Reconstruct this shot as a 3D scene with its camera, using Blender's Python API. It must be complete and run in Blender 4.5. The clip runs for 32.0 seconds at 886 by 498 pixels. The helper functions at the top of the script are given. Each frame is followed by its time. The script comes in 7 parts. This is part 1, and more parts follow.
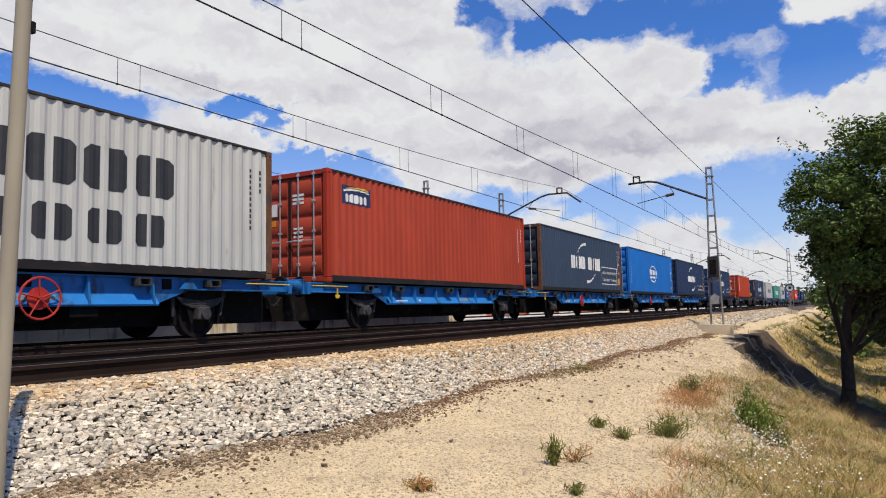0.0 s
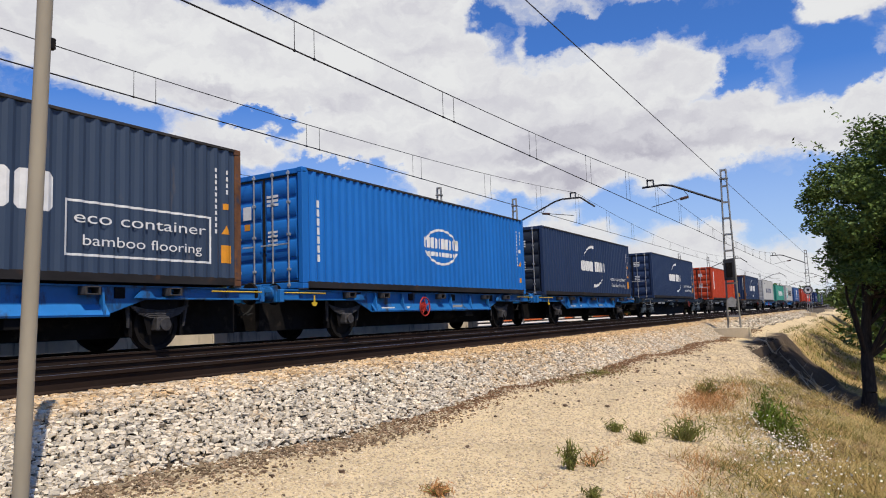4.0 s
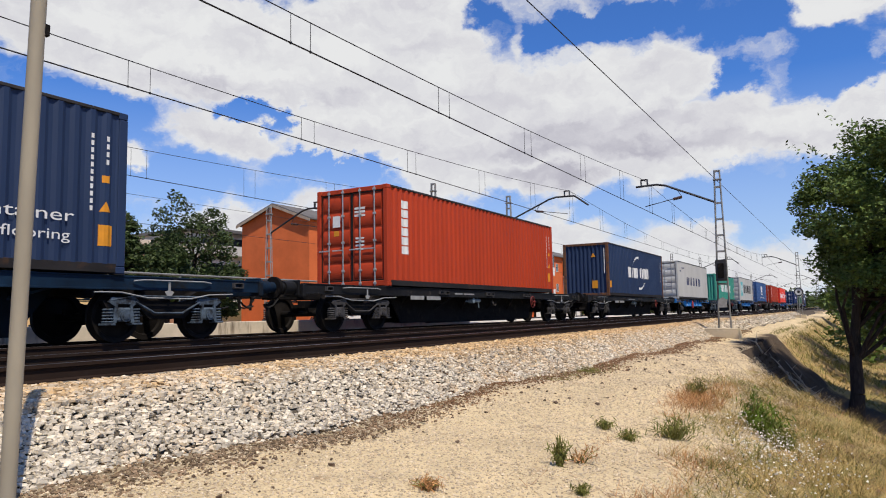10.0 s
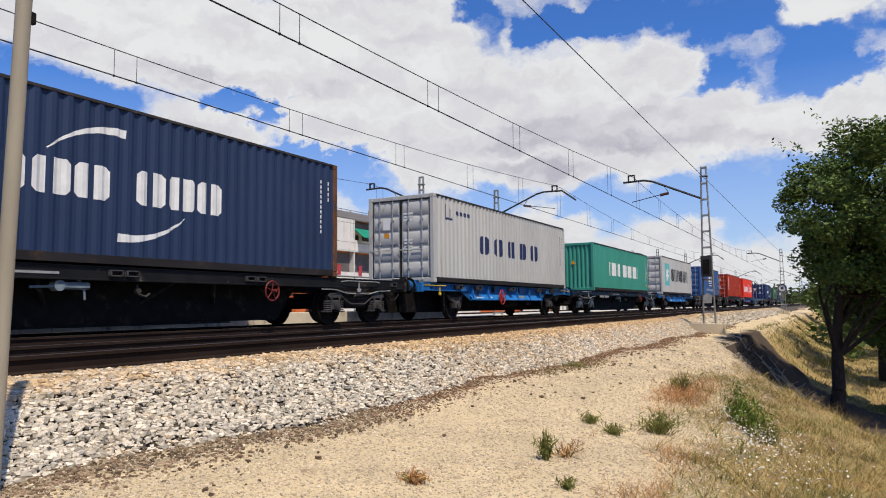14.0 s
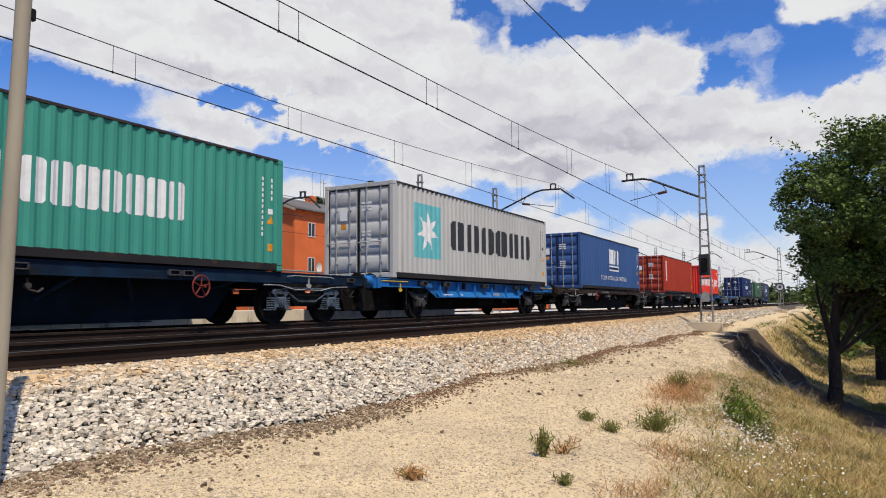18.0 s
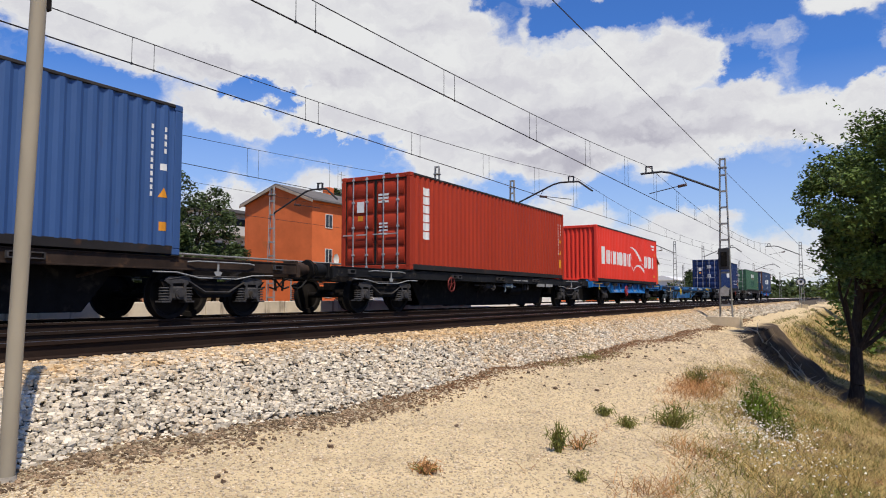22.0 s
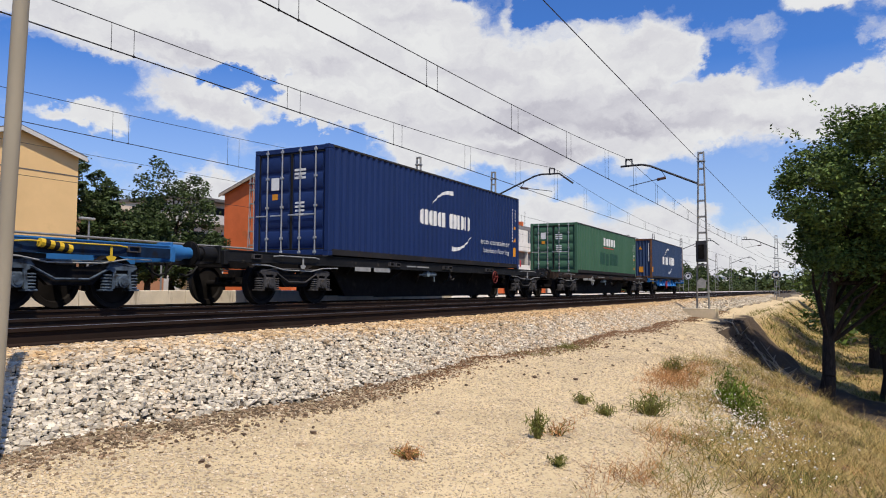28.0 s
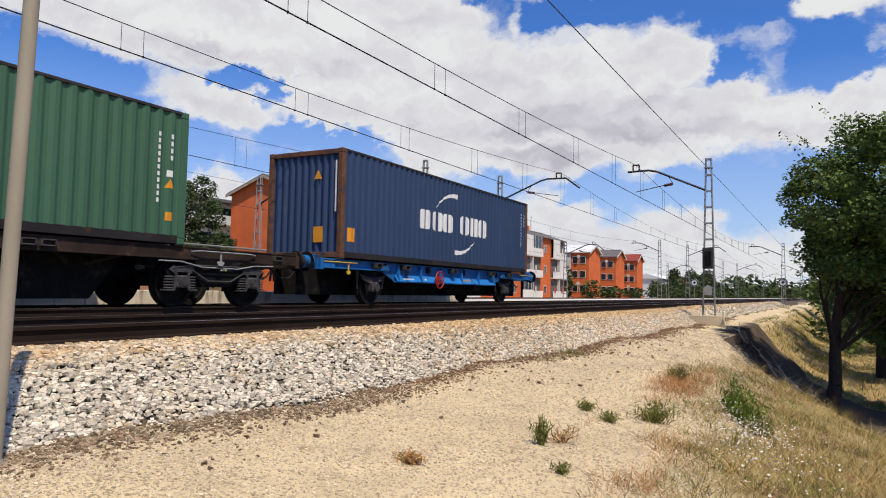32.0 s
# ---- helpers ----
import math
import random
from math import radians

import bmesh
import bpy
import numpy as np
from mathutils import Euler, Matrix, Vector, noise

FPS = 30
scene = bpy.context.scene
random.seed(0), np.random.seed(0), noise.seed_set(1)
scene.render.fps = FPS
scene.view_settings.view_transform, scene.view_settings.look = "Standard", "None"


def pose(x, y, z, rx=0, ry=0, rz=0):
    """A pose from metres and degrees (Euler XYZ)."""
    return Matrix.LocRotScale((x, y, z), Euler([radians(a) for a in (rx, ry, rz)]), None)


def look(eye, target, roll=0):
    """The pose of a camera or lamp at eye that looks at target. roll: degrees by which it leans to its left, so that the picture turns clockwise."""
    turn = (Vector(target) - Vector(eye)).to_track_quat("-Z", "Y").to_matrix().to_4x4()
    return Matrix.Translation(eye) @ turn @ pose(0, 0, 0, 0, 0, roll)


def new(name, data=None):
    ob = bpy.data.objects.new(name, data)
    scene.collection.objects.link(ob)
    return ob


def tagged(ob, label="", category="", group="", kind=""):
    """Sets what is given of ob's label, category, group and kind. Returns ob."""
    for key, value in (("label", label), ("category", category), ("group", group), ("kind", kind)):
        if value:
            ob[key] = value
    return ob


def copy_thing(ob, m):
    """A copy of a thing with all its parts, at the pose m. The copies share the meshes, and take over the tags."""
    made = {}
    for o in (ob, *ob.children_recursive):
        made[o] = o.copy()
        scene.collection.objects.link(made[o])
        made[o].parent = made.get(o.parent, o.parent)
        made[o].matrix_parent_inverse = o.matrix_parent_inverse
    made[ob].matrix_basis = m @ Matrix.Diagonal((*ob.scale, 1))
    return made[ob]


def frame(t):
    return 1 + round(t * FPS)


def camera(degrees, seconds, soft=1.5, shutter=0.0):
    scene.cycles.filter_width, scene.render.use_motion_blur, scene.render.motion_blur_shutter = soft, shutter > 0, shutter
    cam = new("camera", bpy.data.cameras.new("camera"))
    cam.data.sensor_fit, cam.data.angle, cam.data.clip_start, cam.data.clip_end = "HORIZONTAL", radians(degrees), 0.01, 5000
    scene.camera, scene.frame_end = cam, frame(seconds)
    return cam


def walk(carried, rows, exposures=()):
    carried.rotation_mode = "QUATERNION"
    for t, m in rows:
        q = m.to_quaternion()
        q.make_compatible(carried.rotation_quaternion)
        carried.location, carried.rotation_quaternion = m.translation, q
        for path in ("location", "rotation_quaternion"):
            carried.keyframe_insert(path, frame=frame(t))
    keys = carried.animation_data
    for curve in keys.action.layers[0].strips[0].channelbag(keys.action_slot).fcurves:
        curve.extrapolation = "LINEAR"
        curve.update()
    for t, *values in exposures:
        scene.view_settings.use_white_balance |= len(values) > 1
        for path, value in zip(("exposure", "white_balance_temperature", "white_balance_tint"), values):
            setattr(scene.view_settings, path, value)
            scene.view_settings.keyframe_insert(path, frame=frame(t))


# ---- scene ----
# The railway runs along x; the camera stands beside it at x = y = 0; z = 0 is the top of the rails.
NEAR_TRACK, TRAIN_TRACK, YARD_TRACK = 7.38, 11.865, 20.2
cam = camera(64.5, 32.0, soft=1.05)
# seconds, x, y, z, heading from the track (to the left), pitch, roll
PATH = [
    (0.0, 0.055, 0.020, 0.420, 29.29, 5.00, -1.27),
    (0.5, -0.017, -0.012, 0.415, 29.84, 5.28, -1.30),
    (1.0, 0.080, 0.016, 0.416, 29.99, 5.41, -1.59),
    (1.5, 0.076, 0.021, 0.415, 29.81, 5.41, -1.45),
    (2.0, 0.066, 0.013, 0.416, 30.00, 5.60, -1.71),
    (2.5, 0.052, 0.009, 0.413, 30.68, 5.69, -1.64),
    (3.0, 0.021, -0.002, 0.416, 30.74, 5.72, -1.81),
    (3.5, 0.025, -0.001, 0.413, 30.44, 5.57, -1.84),
    (5.5, -0.003, -0.017, 0.420, 30.62, 5.63, -2.28),
    (6.0, 0.044, 0.015, 0.406, 30.60, 5.57, -1.71),
    (6.5, 0.086, 0.007, 0.438, 30.53, 5.37, -1.58),
    (7.0, -0.017, -0.010, 0.416, 29.55, 5.48, -1.62),
    (7.5, 0.059, 0.013, 0.408, 29.78, 5.21, -1.63),
    (8.0, 0.112, 0.036, 0.422, 30.00, 5.01, -0.86),
    (8.5, -0.003, -0.004, 0.408, 29.63, 5.06, -0.85),
    (9.0, 0.010, -0.002, 0.403, 29.44, 5.17, -1.25),
    (9.5, 0.007, -0.005, 0.404, 29.67, 5.19, -0.99),
    (10.0, 0.021, 0.000, 0.404, 29.88, 5.24, -1.03),
    (10.5, 0.016, -0.005, 0.404, 29.69, 5.25, -1.13),
    (11.0, 0.119, 0.033, 0.414, 30.13, 5.37, -0.96),
    (11.5, 0.140, 0.013, 0.446, 30.52, 5.29, -1.12),
    (12.0, 0.069, -0.005, 0.423, 29.28, 4.90, -1.20),
    (12.5, -0.017, -0.009, 0.401, 27.97, 4.47, -0.98),
    (13.0, -0.022, -0.011, 0.404, 28.50, 4.87, -1.01),
    (13.5, 0.003, -0.008, 0.412, 29.10, 4.76, -0.90),
    (14.0, 0.011, 0.008, 0.411, 28.84, 4.69, -0.59),
    (14.5, 0.001, -0.011, 0.403, 28.96, 4.00, -0.43),
    (16.5, -0.027, -0.014, 0.411, 28.65, 4.55, -0.78),
    (17.0, -0.035, -0.015, 0.408, 29.09, 4.68, -0.80),
    (17.5, -0.013, -0.006, 0.414, 29.06, 4.53, -0.79),
    (18.0, -0.008, -0.004, 0.403, 28.71, 4.52, -0.44),
    (18.5, -0.041, -0.012, 0.404, 29.39, 3.38, 0.05),
    (19.0, -0.004, -0.001, 0.404, 29.86, 3.71, -0.36),
    (19.5, -0.005, 0.000, 0.410, 29.83, 3.80, -0.16),
    (20.0, -0.014, -0.011, 0.411, 29.71, 3.80, -0.14),
    (20.5, -0.025, -0.008, 0.399, 29.72, 3.76, -0.19),
    (21.0, -0.026, -0.012, 0.400, 30.35, 3.38, 0.39),
    (21.5, -0.024, -0.011, 0.406, 30.19, 3.62, 0.40),
    (22.0, 0.048, 0.012, 0.414, 30.11, 3.88, 0.02),
    (22.5, 0.054, 0.016, 0.403, 30.06, 3.93, -0.08),
    (23.0, 0.041, 0.005, 0.404, 29.54, 3.49, -0.02),
    (23.5, 0.031, 0.004, 0.411, 29.49, 3.48, 0.25),
    (24.0, 0.014, -0.002, 0.405, 28.91, 2.98, 0.27),
    (24.5, -0.023, -0.012, 0.412, 29.12, 3.17, 0.25),
    (25.0, -0.016, -0.005, 0.402, 29.31, 3.29, 0.26),
    (25.5, -0.067, -0.025, 0.398, 29.13, 3.31, 0.45),
    (27.5, -0.025, -0.014, 0.397, 29.35, 3.03, 0.58),
    (28.0, -0.025, -0.007, 0.395, 28.52, 3.15, 0.35),
    (28.5, -0.038, -0.017, 0.405, 27.91, 3.48, -0.04),
    (29.0, -0.047, -0.023, 0.400, 28.45, 3.63, -0.31),
    (29.5, -0.033, -0.023, 0.398, 28.80, 3.47, 0.03),
    (30.0, 0.012, 0.003, 0.406, 28.72, 3.56, -0.03),
    (30.5, 0.008, -0.006, 0.403, 28.86, 3.28, 0.29),
    (31.0, -0.008, 0.000, 0.397, 28.54, 3.29, 0.73),
    (31.5, -0.012, -0.009, 0.395, 28.66, 3.50, 0.74),
    (32.0, -0.013, -0.000, 0.408, 28.99, 3.39, 1.13),
]


def ahead(yaw, pitch):
    a, b = radians(yaw), radians(pitch)
    return Vector((math.cos(a) * math.cos(b), math.sin(a) * math.cos(b), math.sin(b)))


walk(cam, [(t, look((x, y, z), Vector((x, y, z)) + ahead(yaw, pitch), roll)) for t, x, y, z, yaw, pitch, roll in PATH])

# ---- daylight ----
SUN_HIGH, SHADOW_WAY = 60.0, 57.0  # the sun's height, and the way that shadows fall, from the x axis
scene.view_settings.exposure = 0.0
sun = new("sun", bpy.data.lights.new("sun", "SUN"))
sun.data.energy, sun.data.angle, sun.data.color = 5.0, radians(0.53), (1.0, 0.895, 0.74)
away = ahead(SHADOW_WAY, -SUN_HIGH)
sun.matrix_basis = look((-20, -30, 60), Vector((-20, -30, 60)) + away)


def make_world():
    world = bpy.data.worlds.new("sky")
    scene.world = world
    world.use_nodes = True
    nt = world.node_tree
    nt.nodes.clear()
    node = nt.nodes.new
    link = nt.links.new

    def maths(op, a, b=None, c=None, clamp=False):
        n = node("ShaderNodeMath")
        n.operation, n.use_clamp = op, clamp
        for i, v in enumerate((a, b, c)):
            if v is None:
                continue
            if isinstance(v, (int, float)):
                n.inputs[i].default_value = v
            else:
                link(v, n.inputs[i])
        return n.outputs[0]

    sky = node("ShaderNodeTexSky")
    sky.sky_type, sky.sun_disc = "NISHITA", False
    sky.sun_elevation, sky.sun_rotation = radians(SUN_HIGH), radians(270 - SHADOW_WAY)
    sky.altitude, sky.air_density, sky.dust_density, sky.ozone_density = 600, 1.0, 0.3, 3.0
    coord = node("ShaderNodeTexCoord").outputs["Generated"]
    split = node("ShaderNodeSeparateXYZ")
    link(coord, split.inputs[0])
    up = maths("MAXIMUM", split.outputs["Z"], 0.0)
    heading = maths("MULTIPLY", maths("ARCTAN2", split.outputs["Y"], split.outputs["X"]), 57.2958)
    height = maths("MULTIPLY", maths("ARCSINE", split.outputs["Z"]), 57.2958)

    def plane(a, h, wide, tall):
        c = node("ShaderNodeCombineXYZ")
        link(maths("DIVIDE", a, wide), c.inputs[0])
        link(maths("DIVIDE", h, tall), c.inputs[1])
        return c.outputs[0]

    def cloud_noise(a, h, wide, tall, detail, rough, shift):
        n = node("ShaderNodeTexNoise")
        n.inputs["Scale"].default_value, n.inputs["Detail"].default_value, n.inputs["Roughness"].default_value = 1.0, detail, rough
        m = node("ShaderNodeVectorMath")
        m.operation = "ADD"
        m.inputs[1].default_value = (shift, shift * 0.7, shift * 0.3)
        link(plane(a, h, wide, tall), m.inputs[0])
        link(m.outputs[0], n.inputs["Vector"])
        return n.outputs["Fac"]

    # billows: headings and heights are pushed about by noise before the masses are read
    bent = maths("ADD", heading, maths("MULTIPLY", maths("SUBTRACT", cloud_noise(heading, height, 3.4, 2.6, 6, 0.60, 3.1), 0.5), 6.5))
    raised = maths("ADD", height, maths("MULTIPLY", maths("SUBTRACT", cloud_noise(heading, height, 3.0, 2.4, 6, 0.60, 11.7), 0.5), 4.2))
    big = cloud_noise(bent, raised, 7.0, 4.0, 5, 0.55, 5.3)
    small = cloud_noise(bent, raised, 1.7, 1.1, 6, 0.55, 8.3)
    soft = cloud_noise(bent, raised, 9.0, 2.8, 2, 0.5, 21.9)

    def gathered(total, spots):
        for az, el, wide, tall, amount in spots:
            x = maths("DIVIDE", maths("SUBTRACT", bent, az), wide)
            y = maths("DIVIDE", maths("SUBTRACT", raised, el), tall)
            d = maths("SQRT", maths("ADD", maths("MULTIPLY", x, x), maths("MULTIPLY", y, y)))
            r = node("ShaderNodeMapRange")
            r.interpolation_type = "SMOOTHSTEP"
            r.inputs["From Min"].default_value, r.inputs["From Max"].default_value = 0.25, 1.25
            r.inputs["To Min"].default_value, r.inputs["To Max"].default_value = amount, 0.0
            link(d, r.inputs["Value"])
            total = maths("ADD", r.outputs[0], total)
        return total

    # masses and gaps of the cumulus cover: heading, height, half width, half height in degrees, amount
    dens = maths("SUBTRACT", maths("MULTIPLY", big, 1.2), 0.76)
    dens = gathered(dens, (
        (52, 20, 9, 4.4, 0.8), (61, 22.5, 9, 4.5, 0.9), (44, 20.5, 8, 4.0, 0.8), (47.5, 14.3, 5.0, 1.7, 0.7), (39, 18.8, 7, 5, 0.7), (39, 14.9, 4.5, 2.2, 0.7),
        (31, 17, 7, 6, 0.8), (33, 23, 8, 5, 0.8), (22, 15.5, 7.5, 5, 0.9), (14, 16.3, 6, 4.4, 0.9), (10, 18.2, 3.5, 2.8, 0.6)))
    dens = gathered(dens, (
        (29.5, 11.2, 5.5, 2.6, 0.8), (22.5, 11.5, 7, 2.4, 0.8), (12.5, 12.5, 6, 3.0, 0.9), (5, 13.2, 6, 2.4, 0.9), (-0.5, 12.8, 4.5, 2.0, 0.7), (-9, 14, 8, 5, 0.6),
        (5, 19, 2.0, 0.9, 0.17), (2.3, 17.6, 1.3, 2.0, 0.20), (-1.0, 21.2, 4, 1.6, 0.7), (23.5, 21.3, 1.3, 1.5, 0.3), (56.6, 12.4, 3.8, 0.9, 0.62), (46, 7.2, 5, 2.2, 0.6),
        (40, 8.3, 4, 2.0, 0.5), (10.5, 5.8, 4.5, 1.6, 0.5), (20.5, 6.6, 5, 2.0, 0.6), (25, 2.6, 40, 3.0, 0.6)))
    dens = gathered(dens, (
        (45.9, 16.1, 1.8, 1.1, -0.7), (43.3, 15.4, 1.3, 1.6, -0.65), (41.2, 16.8, 1.0, 0.8, -0.5), (36.6, 11.7, 3.6, 1.5, -0.7), (40.5, 12.2, 3.2, 1.0, -0.6), (57.5, 15.0, 6, 2.0, -0.6),
        (60, 10.5, 6, 1.5, -0.5), (51, 10.8, 5, 1.6, -0.5), (19.5, 21.8, 4.0, 1.4, -0.7), (26, 23.8, 2.2, 1.2, -0.5), (14.5, 22.4, 4, 1.3, -0.6)))
    dens = gathered(dens, (
        (5.5, 21, 4, 1.5, -0.5), (6.8, 16.9, 2.0, 1.4, -0.5), (0.5, 17.4, 3.2, 2.4, -0.5), (-2.5, 15.8, 2.2, 1.2, -0.5), (16, 8, 4.2, 1.4, -0.5), (7.5, 8, 4.8, 1.8, -0.5), (27.5, 7.4, 2.6, 1.0, -0.4)))
    dens = maths("ADD", dens, maths("MULTIPLY", maths("SUBTRACT", small, 0.5), 0.40))
    mask = node("ShaderNodeMapRange")
    mask.interpolation_type = "SMOOTHSTEP"
    mask.inputs["From Min"].default_value, mask.inputs["From Max"].default_value = -0.22, 0.30
    link(dens, mask.inputs["Value"])
    shade = node("ShaderNodeValToRGB")
    ramp = shade.color_ramp
    ramp.elements[0].position, ramp.elements[0].color = 0.0, (0.80, 0.805, 0.81, 1)
    ramp.elements[1].position, ramp.elements[1].color = 1.0, (0.46, 0.45, 0.52, 1)
    mid = ramp.elements.new(0.5)
    mid.color = (0.65, 0.645, 0.69, 1)
    # thick parts are greyer, above all on their undersides
    under = gathered(maths("MULTIPLY", maths("SUBTRACT", soft, 0.38), 1.8), (
        (12.5, 12.6, 6, 1.3, 0.5), (22, 13.4, 6.5, 1.2, 0.45), (21, 10.8, 7, 1.0, 0.5), (30, 14.2, 5, 1.3, 0.3), (3, 12.2, 5, 0.9, 0.3), (34, 19.0, 4, 1.5, 0.3), (50, 17.6, 6, 1.2, 0.4), (38.5, 17.4, 3, 1.0, 0.3)))
    thick = node("ShaderNodeMapRange")
    thick.inputs["From Min"].default_value, thick.inputs["From Max"].default_value = 0.08, 0.75
    link(dens, thick.inputs["Value"])
    grey = maths("MULTIPLY", under, thick.outputs[0])
    link(maths("ADD", grey, maths("MULTIPLY", maths("SUBTRACT", small, 0.42), 0.7), clamp=True), shade.inputs["Fac"])
    tone = node("ShaderNodeMix")
    tone.data_type, tone.blend_type = "RGBA", "MULTIPLY"
    tone.inputs["Factor"].default_value = 1.0
    link(sky.outputs[0], tone.inputs["A"])
    tone.inputs["B"].default_value = (0.050, 0.090, 0.152, 1)
    # thin haze near the horizon
    haze = node("ShaderNodeMix")
    haze.data_type = "RGBA"
    fade = node("ShaderNodeMapRange")
    fade.inputs["From Min"].default_value, fade.inputs["From Max"].default_value = 0.0, 0.30
    fade.inputs["To Min"].default_value, fade.inputs["To Max"].default_value = 0.80, 0.0
    link(up, fade.inputs["Value"])
    link(fade.outputs[0], haze.inputs["Factor"])
    link(tone.outputs["Result"], haze.inputs["A"])
    haze.inputs["B"].default_value = (0.55, 0.64, 0.76, 1)
    mix = node("ShaderNodeMix")
    mix.data_type = "RGBA"
    link(mask.outputs[0], mix.inputs["Factor"])
    link(haze.outputs["Result"], mix.inputs["A"])
    link(shade.outputs["Color"], mix.inputs["B"])
    bg = node("ShaderNodeBackground")
    bg.inputs["Strength"].default_value = 1.0
    link(mix.outputs["Result"], bg.inputs["Color"])
    link(bg.outputs[0], node("ShaderNodeOutputWorld").inputs["Surface"])


make_world()

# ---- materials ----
def sun_balanced(c):
    """A colour scaled down to offset the strong sun and deepen shadows; also for a group of colours."""
    return c and (tuple(sun_balanced(k) for k in c) if isinstance(c[0], tuple) else tuple(k * 0.86 for k in c))


def mat(name, col, rough=0.6, metal=0.0, var=0.18, scale=2.0, stretch=(1, 1, 1), dirt=None, dirt_amount=0.0, dirt_scale=1.5, dirt_stretch=(1, 1, 1),
        bump=0.0, bump_scale=60.0, random_tone=0.0, island_tone=0.0, second=None, second_at=0.55, second_attr="", soft=0.12, speck=None, speck_amount=0.3, speck_scale=40.0, gloss=None, third=None, third_attr=""):
    """Noise-mottled surface. dirt: a second colour in patches; second: a colour that a mesh attribute brings in, broken by noise."""
    col, dirt, speck, second, third = (sun_balanced(c) for c in (col, dirt, speck, second, third))
    m = bpy.data.materials.new(name)
    m.use_nodes = True
    nt = m.node_tree
    node, link = nt.nodes.new, nt.links.new
    bsdf = nt.nodes["Principled BSDF"]
    bsdf.inputs["Roughness"].default_value, bsdf.inputs["Metallic"].default_value = rough, metal
    bsdf.inputs["Specular IOR Level"].default_value = gloss if gloss is not None else (0.5 if rough < 0.5 else 0.3 if rough < 0.7 else 0.12)
    coord = node("ShaderNodeTexCoord").outputs["Object"]

    def noisy(sc, st, detail=4.0):
        mp = node("ShaderNodeMapping")
        mp.inputs["Scale"].default_value = st
        link(coord, mp.inputs[0])
        n = node("ShaderNodeTexNoise")
        n.inputs["Scale"].default_value, n.inputs["Detail"].default_value, n.inputs["Roughness"].default_value = sc, detail, 0.62
        link(mp.outputs[0], n.inputs["Vector"])
        return n.outputs["Fac"]

    def mixed(fac, a, b, blend="MIX"):
        n = node("ShaderNodeMix")
        n.data_type, n.blend_type = "RGBA", blend
        for v, s in ((fac, "Factor"), (a, "A"), (b, "B")):
            if isinstance(v, (int, float)):
                n.inputs[s].default_value = v
            elif isinstance(v, tuple):
                n.inputs[s].default_value = (*v, 1)
            else:
                link(v, n.inputs[s])
        return n.outputs["Result"]

    def ranged(v, lo, hi, to_lo=0.0, to_hi=1.0):
        n = node("ShaderNodeMapRange")
        for s, x in (("From Min", lo), ("From Max", hi), ("To Min", to_lo), ("To Max", to_hi)):
            n.inputs[s].default_value = x
        link(v, n.inputs["Value"])
        return n.outputs[0]

    dark, light = tuple(c * (1 - var) for c in col), tuple(min(1, c * (1 + var)) for c in col)
    colour = mixed(ranged(noisy(scale, stretch), 0.32, 0.68), dark, light)
    colour = mixed(ranged(noisy(scale * 9, stretch), 0.25, 0.75, 0.0, 0.6), colour, mixed(1.0, colour, tuple([1 - var * 0.8] * 3), "MULTIPLY"))
    if dirt:
        colour = mixed(ranged(noisy(dirt_scale, dirt_stretch, 6.0), 0.72 - dirt_amount * 0.5, 0.82 - dirt_amount * 0.4), colour, dirt)
    if speck:
        colour = mixed(ranged(noisy(speck_scale, (1, 1, 1), 3.0), 0.62 - speck_amount * 0.2, 0.70 - speck_amount * 0.2), colour, speck)
    for extra, attr in ((second, second_attr), (third, third_attr)):
        if not extra:
            continue
        at = node("ShaderNodeAttribute")
        at.attribute_name = attr
        add = node("ShaderNodeMath")
        add.operation = "ADD"
        link(at.outputs["Fac"], add.inputs[0])
        link(ranged(noisy(3.0, (1, 1, 1), 7.0), 0.2, 0.8, -0.4, 0.4), add.inputs[1])
        if isinstance(extra[0], tuple):
            tint = mixed(ranged(noisy(0.9, (1, 1, 1), 6.0), 0.42, 0.58), extra[0], extra[1])
            tint = mixed(ranged(noisy(1.7, (0.6, 1, 1), 6.0), 0.52, 0.64), tint, extra[2])
            extra = mixed(ranged(noisy(24.0, (1, 1, 1), 4.0), 0.40, 0.62, 0.0, 0.8), tint, mixed(1.0, tint, (0.45, 0.42, 0.40), "MULTIPLY"))
        colour = mixed(ranged(add.outputs[0], second_at - soft, second_at + soft), colour, extra)
    for amount, source, socket in ((random_tone, "ShaderNodeObjectInfo", "Random"), (island_tone, "ShaderNodeNewGeometry", "Random Per Island")):
        if amount:
            tone = node("ShaderNodeCombineColor")
            v = ranged(node(source).outputs[socket], 0, 1, 1 - amount, 1 + amount * 0.5)
            for s in ("Red", "Green", "Blue"):
                link(v, tone.inputs[s])
            colour = mixed(1.0, colour, tone.outputs[0], "MULTIPLY")
    link(colour, bsdf.inputs["Base Color"])
    if rough < 0.9 and metal < 0.5:
        link(ranged(noisy(scale * 4, stretch), 0.3, 0.7, max(0.05, rough - 0.08), min(1, rough + 0.1)), bsdf.inputs["Roughness"])
    if bump:
        b = node("ShaderNodeBump")
        b.inputs["Strength"].default_value, b.inputs["Distance"].default_value = bump, 0.02
        link(noisy(bump_scale, (1, 1, 1), 5.0), b.inputs["Height"])
        link(b.outputs[0], bsdf.inputs["Normal"])
    return m


